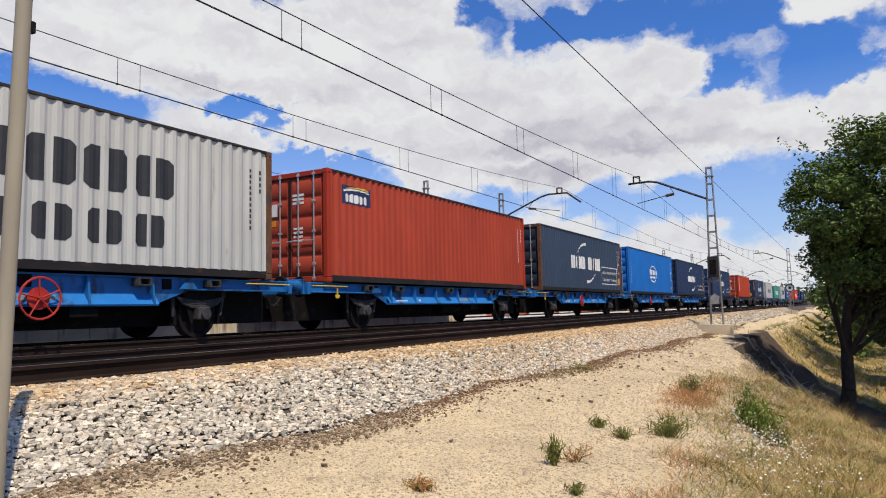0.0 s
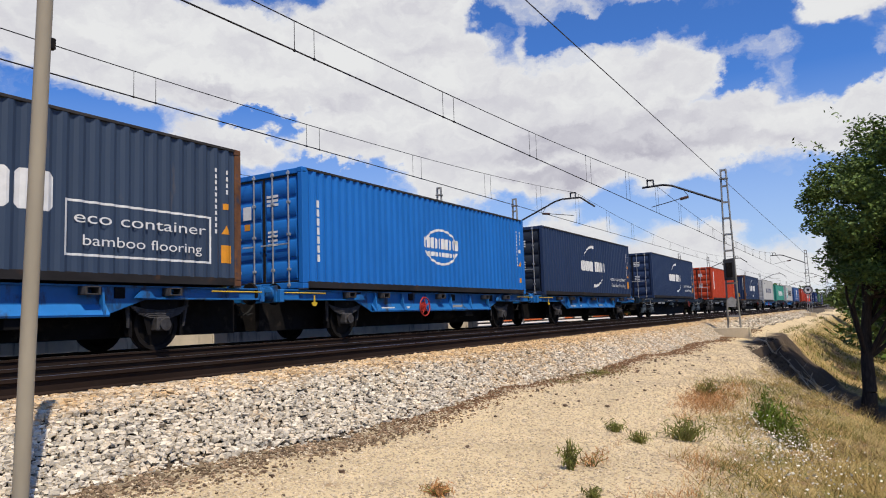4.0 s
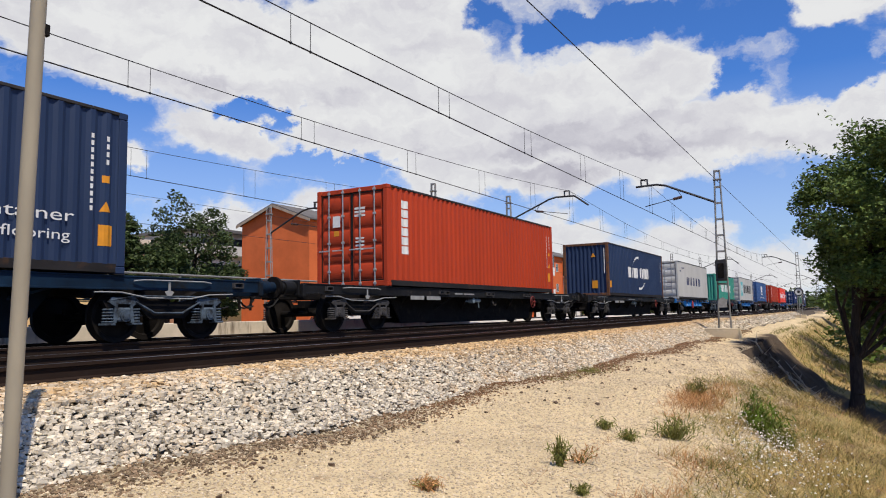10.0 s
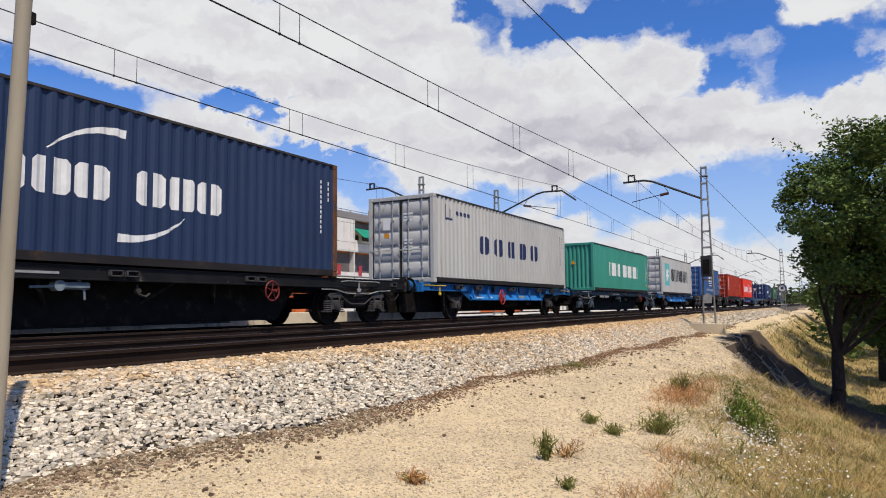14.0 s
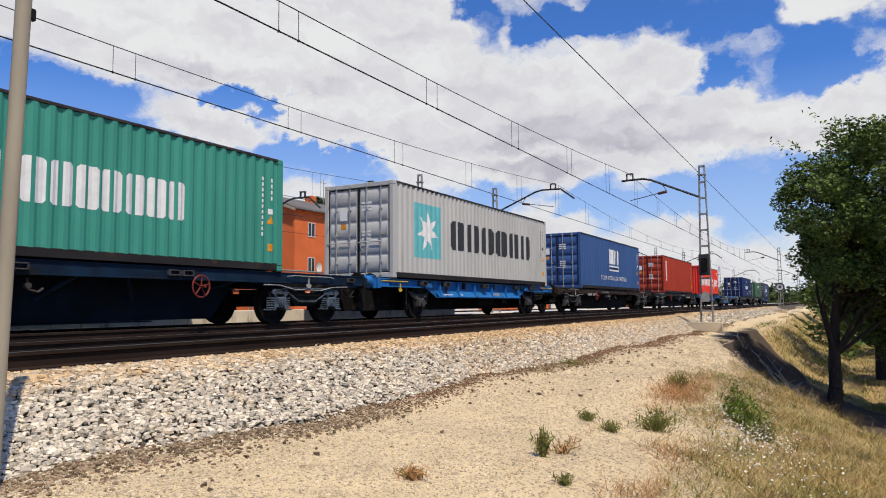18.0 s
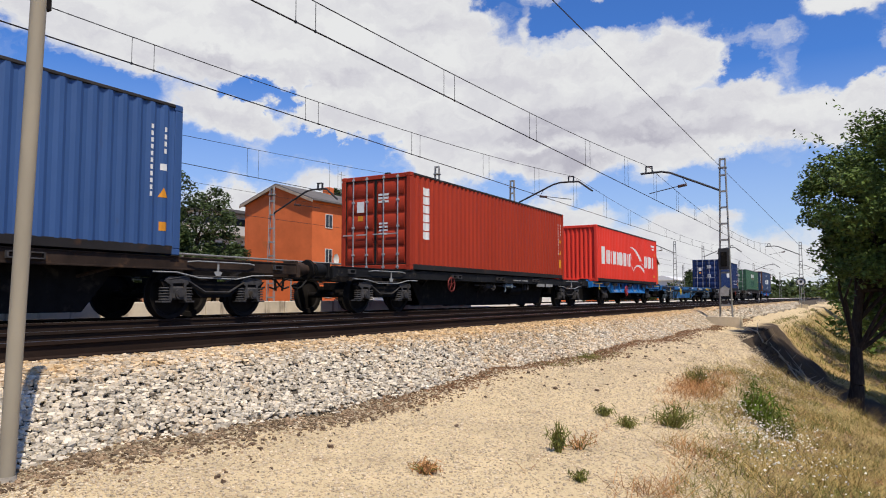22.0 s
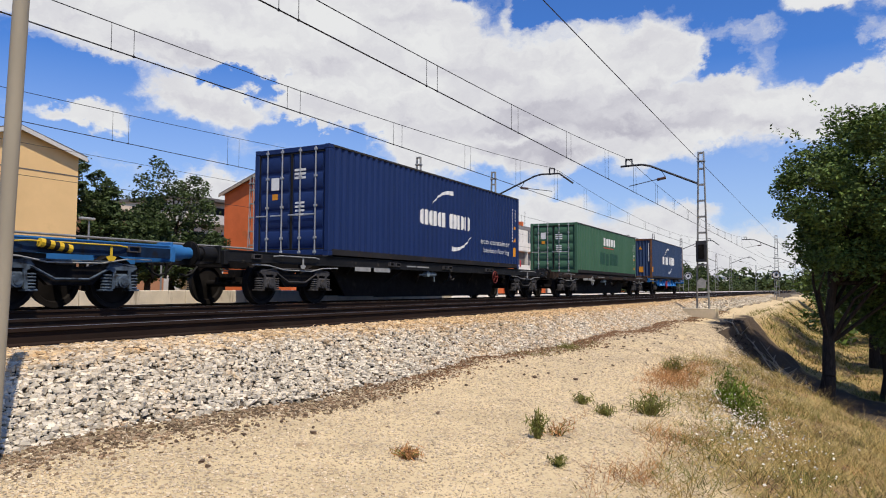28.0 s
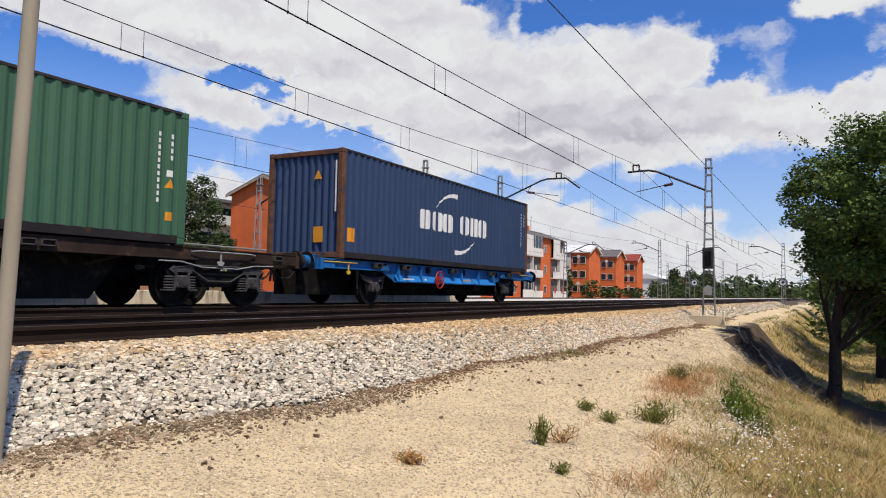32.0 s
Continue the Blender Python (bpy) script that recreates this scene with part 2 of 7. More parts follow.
# ---- mesh tools ----
class Build:
    """Collects faces for one mesh."""

    def __init__(self):
        self.v, self.f = [], []

    def add(self, verts, faces):
        n = len(self.v)
        self.v += [tuple(p) for p in verts]
        self.f += [tuple(i + n for i in q) for q in faces]
        return self

    def box(self, x0, x1, y0, y1, z0, z1, c=0.0):
        if not c:
            return self.add([(x, y, z) for z in (z0, z1) for y in (y0, y1) for x in (x0, x1)],
                            [(0, 2, 3, 1), (4, 5, 7, 6), (0, 1, 5, 4), (2, 6, 7, 3), (0, 4, 6, 2), (1, 3, 7, 5)])
        c = min(c, (x1 - x0) / 2.2, (y1 - y0) / 2.2, (z1 - z0) / 2.2)
        lo, hi, verts, idx = (x0, y0, z0), (x1, y1, z1), [], {}
        corners = [(i, j, k) for i in (0, 1) for j in (0, 1) for k in (0, 1)]
        for s in corners:
            for a in range(3):
                p = [(hi if s[b] else lo)[b] + (0 if b == a else (-c if s[b] else c)) for b in range(3)]
                idx[s, a] = len(verts)
                verts.append(p)
        faces = []
        for a in range(3):
            b, d = (a + 1) % 3, (a + 2) % 3
            for side in (0, 1):
                loop = []
                for u, w in ((0, 0), (1, 0), (1, 1), (0, 1)):
                    s = [0, 0, 0]
                    s[a], s[b], s[d] = side, u, w
                    loop.append(idx[tuple(s), a])
                faces.append(tuple(loop if side else loop[::-1]))
            for u in (0, 1):
                for w in (0, 1):
                    s, t = [0, 0, 0], [0, 0, 0]
                    s[a], t[a] = 0, 1
                    s[b] = t[b] = u
                    s[d] = t[d] = w
                    q = (idx[tuple(s), b], idx[tuple(t), b], idx[tuple(t), d], idx[tuple(s), d])
                    faces.append(q if u != w else q[::-1])
        for s in corners:
            q = tuple(idx[s, a] for a in range(3))
            faces.append(q if sum(s) % 2 else q[::-1])
        return self.add(verts, faces)

    def cyl(self, p, q, r, n=12, r2=None, caps=True):
        p, q = Vector(p), Vector(q)
        m = (q - p).to_track_quat("Z", "Y").to_matrix()
        r2 = r if r2 is None else r2
        ring = [(math.cos(6.28318 * i / n), math.sin(6.28318 * i / n)) for i in range(n)]
        verts = [p + m @ Vector((a * r, b * r, 0)) for a, b in ring] + [q + m @ Vector((a * r2, b * r2, 0)) for a, b in ring]
        faces = [(i, (i + 1) % n, n + (i + 1) % n, n + i) for i in range(n)]
        if caps:
            faces += [tuple(range(n))[::-1], tuple(range(n, 2 * n))]
        return self.add(verts, faces)

    def tube(self, pts, r, n=8):
        for a, b in zip(pts, pts[1:]):
            self.cyl(a, b, r, n)
        return self

    def ring(self, c, axis, r, thick, n=20, k=6):
        """A torus about an axis (x, y or z)."""
        verts, faces = [], []
        for i in range(n):
            a = 6.28318 * i / n
            for j in range(k):
                b = 6.28318 * j / k
                d, h = r + thick * math.cos(b), thick * math.sin(b)
                u, w = d * math.cos(a), d * math.sin(a)
                o = {"x": (h, u, w), "y": (u, h, w), "z": (u, w, h)}[axis]
                verts.append([c[t] + o[t] for t in range(3)])
                faces.append((i * k + j, ((i + 1) % n) * k + j, ((i + 1) % n) * k + (j + 1) % k, i * k + (j + 1) % k))
        return self.add(verts, faces)

    def slab(self, poly, axis, lo, hi):
        """A flat outline given in the two other axes (in the order x, y, z), made thick along axis."""
        a = "xyz".index(axis)
        n = len(poly)

        def at(p, h):
            q = list(p)
            q.insert(a, h)
            return q
        verts = [at(p, lo) for p in poly] + [at(p, hi) for p in poly]
        return self.add(verts, [tuple(range(n)), tuple(range(n, 2 * n))[::-1]] + [(i, n + i, n + (i + 1) % n, (i + 1) % n) for i in range(n)])

    def mesh(self, name, smooth=True, weld=0.0):
        me = bpy.data.meshes.new(name)
        me.from_pydata(self.v, [], self.f)
        bm = bmesh.new()
        bm.from_mesh(me)
        if weld:
            bmesh.ops.remove_doubles(bm, verts=bm.verts, dist=weld)
        bmesh.ops.recalc_face_normals(bm, faces=bm.faces)
        bm.to_mesh(me)
        bm.free()
        if smooth:
            me.shade_smooth()
            me.set_sharp_from_angle(angle=radians(32))
        else:
            me.shade_flat()
        return me


def part(name, build, material, parent=None, label="", smooth=True):
    """One mesh object under a thing or under a part."""
    me = build.mesh(name, smooth) if isinstance(build, Build) else build
    if material and not me.materials:
        me.materials.append(material)
    ob = new(name, me)
    ob.parent = parent
    return tagged(ob, label)


def again(name, me, parent, place):
    """Another part on the same mesh."""
    ob = new(name, me)
    ob.parent = parent
    ob.matrix_basis = place if isinstance(place, Matrix) else Matrix.Translation(place)
    return ob


def thing(name, label, category, place=(0, 0, 0), group="", kind=""):
    ob = new(name)
    ob.empty_display_size = 0.2
    ob.matrix_basis = place if isinstance(place, Matrix) else Matrix.Translation(place)
    return tagged(ob, label, category, group, kind)


def raw_mesh(name, verts, faces, material):
    me = bpy.data.meshes.new(name)
    me.from_pydata(verts, [], faces)
    me.materials.append(material)
    return me


def quads_mesh(name, verts, material, per=4, loose_normals=False):
    """Fast mesh of separate faces with the same number of corners, from an array of corners."""
    verts = np.asarray(verts, dtype=np.float32).reshape(-1, 3)
    n = len(verts) // per
    me = bpy.data.meshes.new(name)
    me.vertices.add(len(verts))
    me.vertices.foreach_set("co", verts.ravel())
    me.loops.add(len(verts))
    me.loops.foreach_set("vertex_index", np.arange(len(verts), dtype=np.int32))
    me.polygons.add(n)
    me.polygons.foreach_set("loop_start", np.arange(0, n * per, per, dtype=np.int32))
    me.update(calc_edges=True)
    me.materials.append(material)
    return me

# ---- ground ----
# the third colour is dark earth and litter, deepened by the tree's painted shade
SAND = mat("pale_sandy_soil", (0.69, 0.55, 0.335), 0.95, speck=(0.42, 0.31, 0.19), speck_amount=0.35, speck_scale=38, var=0.15, scale=1.3, dirt=(0.40, 0.29, 0.17), dirt_amount=0.22, dirt_scale=2.2, bump=0.9, bump_scale=38,
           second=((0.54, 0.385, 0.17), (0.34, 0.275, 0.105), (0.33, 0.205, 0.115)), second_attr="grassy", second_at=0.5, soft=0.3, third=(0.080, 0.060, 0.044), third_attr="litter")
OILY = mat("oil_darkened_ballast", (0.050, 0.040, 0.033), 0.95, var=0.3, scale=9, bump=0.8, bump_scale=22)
# bed colour darkened to paint the shade in gaps between the pale stones
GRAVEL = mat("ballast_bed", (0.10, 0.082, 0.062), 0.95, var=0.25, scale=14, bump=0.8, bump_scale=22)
STONE = mat("limestone_ballast", (0.73, 0.65, 0.52), 0.92, var=0.12, scale=9, bump=0.3, bump_scale=60, island_tone=0.40, second=(0.66, 0.45, 0.23), second_attr="rust", second_at=0.55, soft=0.34)
PALE_GRAVEL = mat("pale_clean_ballast", (0.52, 0.45, 0.36), 0.95, var=0.3, scale=12, bump=0.8, bump_scale=22)
EARTH = mat("dark_damp_grit", (0.34, 0.24, 0.15), 0.95, var=0.4, scale=3, island_tone=0.6, bump=0.7, bump_scale=40, second=(0.27, 0.155, 0.085), second_attr="rust", second_at=0.5, soft=0.3)


def smooth_step(a, b, x):
    t = np.clip((x - a) / (b - a), 0, 1)
    return t * t * (3 - 2 * t)


LATTICE = np.random.default_rng(77).random((64, 64))


def patchy(x, y):
    """Smooth random values from 0 to 1 on a lattice one unit wide."""
    x, y = np.asarray(x, float), np.asarray(y, float)
    i, j = np.floor(x).astype(int), np.floor(y).astype(int)
    u, v = x - i, y - j
    u, v = u * u * (3 - 2 * u), v * v * (3 - 2 * v)
    a, b, c, d = LATTICE[i % 64, j % 64], LATTICE[(i + 1) % 64, j % 64], LATTICE[i % 64, (j + 1) % 64], LATTICE[(i + 1) % 64, (j + 1) % 64]
    return (a * (1 - u) + b * u) * (1 - v) + (c * (1 - u) + d * u) * v


def gully_lip(x, y):
    """Where the near hump breaks off, ragged."""
    return 14.4 + 1.7 * (y + 0.2) + 0.55 * np.maximum(0, y - 0.75) ** 2 + 1.5 * (patchy(x * 0.9, y * 1.8) - 0.5) + 0.9 * (patchy(x * 2.3, y * 4.1 + 9) - 0.5)


def edge_of_path(x):
    """Where the bare path gives way to the slope."""
    return 1.10 + 1.15 * smooth_step(4, 13, x) + 0.22 * np.sin(x * 0.55) + 0.12 * np.sin(x * 1.7 + 1)


def ground_z(x, y):
    x, y = np.asarray(x, float), np.asarray(y, float)
    path = -0.72 - 0.10 * (4.8 - y)
    steep = 0.10 + 0.15 * smooth_step(4, 14, x) + 0.20 * smooth_step(26, 36, x)
    slope = -0.91 - steep * (2.9 - y)
    # a gully cuts the bank beyond the near hump
    lip = gully_lip(x, y)
    slope = slope - 1.9 * smooth_step(0, 3.5, x - lip) * np.clip((3.2 - y) / 2.2, 0, 1) * (1 - 0.55 * smooth_step(29, 36, x))
    z = np.where(y > 4.8, -0.72, np.where(y > 2.9, path, slope))
    foot = -3.4 - 0.2 * np.sin(x * 0.05)
    z = np.where(z < foot, foot, z)
    z = z + np.where(y > 14, 0.25 * smooth_step(14, 18, y), 0)
    rough = 0.02 * np.sin(x * 3.1 + y * 1.3) * np.sin(y * 2.7 - x * 0.8) + 0.035 * np.sin(x * 0.9 + 2) * np.sin(y * 1.1)
    # rain has cut two thin channels into the hump
    for start, end, a, b, depth in ((16.4, 20.4, 0.36, 2.55, 0.13), (16.2, 19.9, 0.235, 2.0, 0.09)):
        line = b - 0.32 + a * (x - 16.4) + 0.08 * np.sin(x * 2.4)
        z = z - depth * np.exp(-((y - line) / 0.10) ** 2) * smooth_step(start, start + 0.6, x) * smooth_step(end, end - 0.5, x)
    z = z + 0.05 * (patchy(x * 2.1, y * 2.1) - 0.5) * smooth_step(2.8, 1.6, y) * smooth_step(3, 6, x)
    uneven = 0.55 * (patchy(x * 0.42, y * 0.55) - 0.5) + 0.22 * (patchy(x * 1.3 + 5, y * 1.4) - 0.5)
    z = z + uneven * smooth_step(28, 34, x) * smooth_step(3.6, 2.2, y)
    return z + rough * np.where(np.abs(y - 1) < 12, 1.0, 0.3)


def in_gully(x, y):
    """1 in the cut beyond the hump: dark leaf litter with tree shade painted in."""
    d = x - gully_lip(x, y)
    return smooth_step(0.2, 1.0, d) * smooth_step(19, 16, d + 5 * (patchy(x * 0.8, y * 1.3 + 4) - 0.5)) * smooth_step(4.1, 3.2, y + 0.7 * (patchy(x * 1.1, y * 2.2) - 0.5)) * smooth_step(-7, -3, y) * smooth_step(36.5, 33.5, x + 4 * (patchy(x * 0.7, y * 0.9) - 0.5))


def make_ground():
    xs = np.unique(np.concatenate([np.linspace(-2500, -60, 12), np.linspace(-60, 0, 31), np.linspace(0, 34, 205), np.linspace(34, 90, 90), np.linspace(90, 300, 60), np.linspace(300, 3500, 20)]))
    ys = np.unique(np.concatenate([np.linspace(-2500, -40, 12), np.linspace(-40, -8, 33), np.linspace(-8, 5.4, 100), np.linspace(5.4, 60, 40), np.linspace(60, 2500, 14)]))
    gx, gy = np.meshgrid(xs, ys)
    gz = ground_z(gx, gy)
    verts = np.stack([gx, gy, gz], -1).reshape(-1, 3)
    nx, ny = len(xs), len(ys)
    i = (np.arange(ny - 1)[:, None] * nx + np.arange(nx - 1)[None]).ravel()
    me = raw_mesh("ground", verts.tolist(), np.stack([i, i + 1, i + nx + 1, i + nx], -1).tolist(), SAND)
    grassy = smooth_step(0.5, -0.7, gy - edge_of_path(gx) + 1.1 * (patchy(gx * 0.7, gy * 1.1) - 0.45) + 0.7 * (patchy(gx * 1.9, gy * 2.3 + 7) - 0.5)) * 0.95 + 0.7 * smooth_step(15, 18, gy)
    grassy = np.where(gx > 24, np.maximum(grassy, 0.9 * smooth_step(3.6, 2.2, gy) * smooth_step(24, 30, gx)), grassy)
    # gully litter with tree shade in its colour, and the grit strip by the ballast
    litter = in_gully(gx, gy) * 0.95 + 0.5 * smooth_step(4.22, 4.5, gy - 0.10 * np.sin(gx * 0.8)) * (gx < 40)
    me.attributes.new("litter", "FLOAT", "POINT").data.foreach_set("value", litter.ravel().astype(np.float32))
    me.attributes.new("grassy", "FLOAT", "POINT").data.foreach_set("value", grassy.ravel().astype(np.float32))
    me.shade_smooth()
    tagged(new("ground", me), "pale sandy path and dry embankment slope beside the railway", "ground", kind="structure")


make_ground()


def make_ballast_bed():
    xs = np.concatenate([np.arange(-40, 60, 0.5), np.arange(60, 700, 8)])
    across = [(4.62, -0.80), (4.9, -0.62), (5.15, -0.45), (5.4, -0.27), (5.65, -0.205), (6.3, -0.20), (9.6, -0.22), (13.9, -0.2), (14.2, -0.28), (15.2, -0.78)]
    verts = [(x, y, z - 0.01 + 0.008 * math.sin(x * 4 + y * 9)) for x in xs for y, z in across]
    n = len(across)
    faces = [(i * n + j, (i + 1) * n + j, (i + 1) * n + j + 1, i * n + j + 1) for i in range(len(xs) - 1) for j in range(n - 1)]
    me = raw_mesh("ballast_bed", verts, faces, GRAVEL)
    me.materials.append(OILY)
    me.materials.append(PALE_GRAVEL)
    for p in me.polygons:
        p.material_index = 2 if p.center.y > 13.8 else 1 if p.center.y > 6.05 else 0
    tagged(new("ballast_bed", me), "raised bed of crushed stone under the railway tracks", "ballast", kind="structure")


make_ballast_bed()


def lumps(spots, sizes, squash=0.75, seed=3):
    """Angular stones: broken six-sided blocks at the spots. Returns triangles' vertices and faces."""
    rng = np.random.default_rng(seed)
    base = np.array([(a, b, c) for a in (-1, 1) for b in (-1, 1) for c in (-1, 1)]) * 0.66
    tri = np.array([(0, 1, 3), (0, 3, 2), (4, 6, 7), (4, 7, 5), (0, 4, 5), (0, 5, 1), (2, 3, 7), (2, 7, 6), (0, 2, 6), (0, 6, 4), (1, 5, 7), (1, 7, 3)])
    n = len(spots)
    p = base[None] * (1 + rng.uniform(-0.42, 0.34, (n, 8, 3)))
    p *= rng.uniform([0.8, 0.55, 0.5], [1.35, 1.0, 0.95], (n, 3))[:, None] * np.array([1, 1, squash])
    a, b = rng.uniform(0, 6.28, n), rng.uniform(-0.6, 0.6, n)
    ca, sa, cb, sb = np.cos(a), np.sin(a), np.cos(b), np.sin(b)
    x, y, z = p[..., 0], p[..., 1], p[..., 2]
    y, z = y * cb[:, None] - z * sb[:, None], y * sb[:, None] + z * cb[:, None]
    x, y = x * ca[:, None] - y * sa[:, None], x * sa[:, None] + y * ca[:, None]
    v = np.stack([x, y, z], -1) * (np.asarray(sizes)[:, None, None] / 2) + np.asarray(spots)[:, None]
    f = (np.arange(n)[:, None, None] * 8 + tri[None]).reshape(-1, 3)
    return v.reshape(-1, 3), f


def tri_mesh(name, v, f, material):
    me = bpy.data.meshes.new(name)
    me.vertices.add(len(v))
    me.vertices.foreach_set("co", v.astype(np.float32).ravel())
    me.loops.add(f.size)
    me.loops.foreach_set("vertex_index", f.astype(np.int32).ravel())
    me.polygons.add(len(f))
    me.polygons.foreach_set("loop_start", np.arange(0, f.size, 3, dtype=np.int32))
    me.update(calc_edges=True)
    me.shade_flat()
    me.materials.append(material)
    return me


def bed_z(y):
    return np.interp(y, [4.62, 4.9, 5.15, 5.4, 5.65, 6.3], [-0.80, -0.62, -0.45, -0.27, -0.205, -0.20])


def make_stones():
    rng = np.random.default_rng(5)
    n = 66000
    x = 2.2 + 32 * rng.uniform(0, 1, n) ** 1.25
    y = rng.uniform(4.70, 6.35, n) + rng.normal(0, 0.05, n)
    size = rng.uniform(0.032, 0.078, n) * np.where(x > 14, 1.15, 1.0)
    x = np.where(rng.random(n) < 0.07, rng.uniform(-9, 2.2, n), x)
    far_n = 5000
    x = np.concatenate([x, 34 + 60 * rng.uniform(0, 1, far_n) ** 1.5])
    y = np.concatenate([y, rng.uniform(4.75, 6.3, far_n)])
    size = np.concatenate([size, rng.uniform(0.10, 0.18, far_n)])
    z = bed_z(y) + size * rng.uniform(0.05, 0.42, len(size))
    v, f = lumps(np.stack([x, y, z], -1), size, seed=6)
    me = tri_mesh("ballast_stones", v, f, STONE)
    rust = 0.10 + 0.60 * smooth_step(5.1, 5.8, y) + 0.30 * smooth_step(6, 12, x) - 0.2 * smooth_step(24, 36, x) + rng.uniform(-0.22, 0.22, len(x))
    me.attributes.new("rust", "FLOAT", "POINT").data.foreach_set("value", np.repeat(rust, 8).astype(np.float32))
    tagged(new("ballast_stones", me), "loose angular pale grey ballast stones, rust-tinted near the rails", "ballast stones", kind="stuff")
    # dark grit along the foot of the ballast
    m = 27000
    x = np.where(rng.random(m) < 0.2, rng.uniform(-9, 2, m), np.where(rng.random(m) < 0.3, rng.uniform(14, 28, m), 2 + 36 * rng.uniform(0, 1, m) ** 1.2))
    y = 4.60 - 0.10 * smooth_step(7, 3, x) + 0.10 * np.sin(x * 0.8) + rng.normal(0, 0.15, m) * (1 + 0.3 * smooth_step(5, 8, x) + 0.5 * smooth_step(14, 19, x) + 0.2 * smooth_step(8, 3.5, x)) + 0.12 * smooth_step(8, 14, x) + 0.14 * smooth_step(15, 20, x)
    z = np.maximum(ground_z(x, np.minimum(y, 4.79)), bed_z(y)) + 0.006
    v, f = lumps(np.stack([x, y, z], -1), rng.uniform(0.012, 0.046, m) * (1 + 0.5 * smooth_step(14, 20, x)), seed=8)
    me = tri_mesh("dark_grit", v, f, EARTH)
    me.attributes.new("rust", "FLOAT", "POINT").data.foreach_set("value", np.repeat(smooth_step(4.5, 9, x) * 0.9 + rng.uniform(-0.15, 0.15, m), 8).astype(np.float32))
    tagged(new("dark_grit", me), "strip of dark brown grit along the foot of the ballast", "grit", kind="stuff")
    # fine crumbs and small stones on the path
    m = 72000
    x = np.where(rng.random(m) < 0.12, rng.uniform(-9, 2.2, m), 2.2 + 24 * rng.uniform(0, 1, m) ** 1.8)
    y = rng.uniform(0.9, 4.7, m) + 0.3 * rng.normal(0, 1, m)
    y = np.where(y > 4.7, 4.4, y)
    z = ground_z(x, y)
    v, f = lumps(np.stack([x, y, z + 0.003], -1), rng.uniform(0.006, 0.026, m) * (1 + 0.04 * x), seed=9)
    me = tri_mesh("path_crumbs", v, f, CRUMB)
    tagged(new("path_crumbs", me), "small pale stones and crumbs strewn over the sandy path", "gravel", kind="stuff")


CRUMB = mat("pale_crumbs", (0.70, 0.575, 0.40), 0.95, var=0.2, scale=20, island_tone=0.36)
make_stones()

# ---- the train: how far it has come at t seconds ----
GONE = (112.4515, 21.1027, -10.3622, 7.5651, -2.3807, 0.0813)


def gone(t):
    return sum(c * (t / 16) ** (k + 1) for k, c in enumerate(GONE))


LONG, HALF, DECK, WHEEL = 12.192, 1.22, 1.17, 0.46
STEEL = mat("galvanised_bars", (0.50, 0.50, 0.49), 0.45, 0.6, var=0.15, scale=6)
RUBBER = mat("black_seals", (0.02, 0.02, 0.02), 0.7)
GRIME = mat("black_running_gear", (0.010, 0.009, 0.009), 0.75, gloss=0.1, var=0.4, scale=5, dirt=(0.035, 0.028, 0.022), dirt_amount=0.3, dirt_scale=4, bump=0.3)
GREYGRIME = mat("dusty_grey_castings", (0.062, 0.059, 0.060), 0.7, gloss=0.2, var=0.45, scale=7, dirt=(0.05, 0.04, 0.03), dirt_amount=0.4, dirt_scale=5, bump=0.3)
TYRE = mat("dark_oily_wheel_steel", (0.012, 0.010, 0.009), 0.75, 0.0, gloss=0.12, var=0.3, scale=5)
WAGON_BLUE = mat("wagon_blue_paint", (0.016, 0.165, 0.47), 0.5, var=0.16, scale=1.4, dirt=(0.03, 0.035, 0.045), dirt_amount=0.35, dirt_scale=3.2, dirt_stretch=(1, 1, 0.5), random_tone=0.25)
WAGON_BLACK = mat("wagon_black_paint", (0.012, 0.012, 0.013), 0.6, gloss=0.18, var=0.35, scale=2.5, dirt=(0.10, 0.085, 0.065), dirt_amount=0.25, dirt_scale=3)
STEEL_BLUE = mat("faded_steel_blue_paint", (0.030, 0.170, 0.43), 0.55, var=0.2, scale=1.5, dirt=(0.05, 0.05, 0.05), dirt_amount=0.3, dirt_scale=3)
YELLOW = mat("yellow_safety_paint", (0.72, 0.47, 0.03), 0.5, var=0.12, scale=8)
DARK_RED = mat("faded_dark_red_paint", (0.20, 0.028, 0.022), 0.6, var=0.3, scale=8)
RED = mat("red_handwheel_paint", (0.48, 0.035, 0.025), 0.5, var=0.2, scale=8)
PALE = mat("pale_grey_plates", (0.34, 0.34, 0.33), 0.6, var=0.2, scale=8)
INK_WHITE = mat("white_marking_paint", (0.78, 0.78, 0.76), 0.6, var=0.08, scale=5, dirt=(0.35, 0.34, 0.32), dirt_amount=0.12, dirt_scale=4)
INK_DARK = mat("charcoal_marking_paint", (0.035, 0.037, 0.042), 0.6, var=0.12, scale=5)
INK_TEAL = mat("turquoise_marking_paint", (0.13, 0.47, 0.50), 0.6, var=0.08, scale=4)
INK_ORANGE = mat("orange_marking_paint", (0.75, 0.30, 0.02), 0.6, var=0.1, scale=5)
INK_RED = mat("red_marking_paint", (0.50, 0.05, 0.04), 0.6, var=0.1, scale=5)
INK_NAVY = mat("navy_marking_paint", (0.02, 0.03, 0.10), 0.6, var=0.1, scale=5)
RUST = (0.16, 0.055, 0.02)


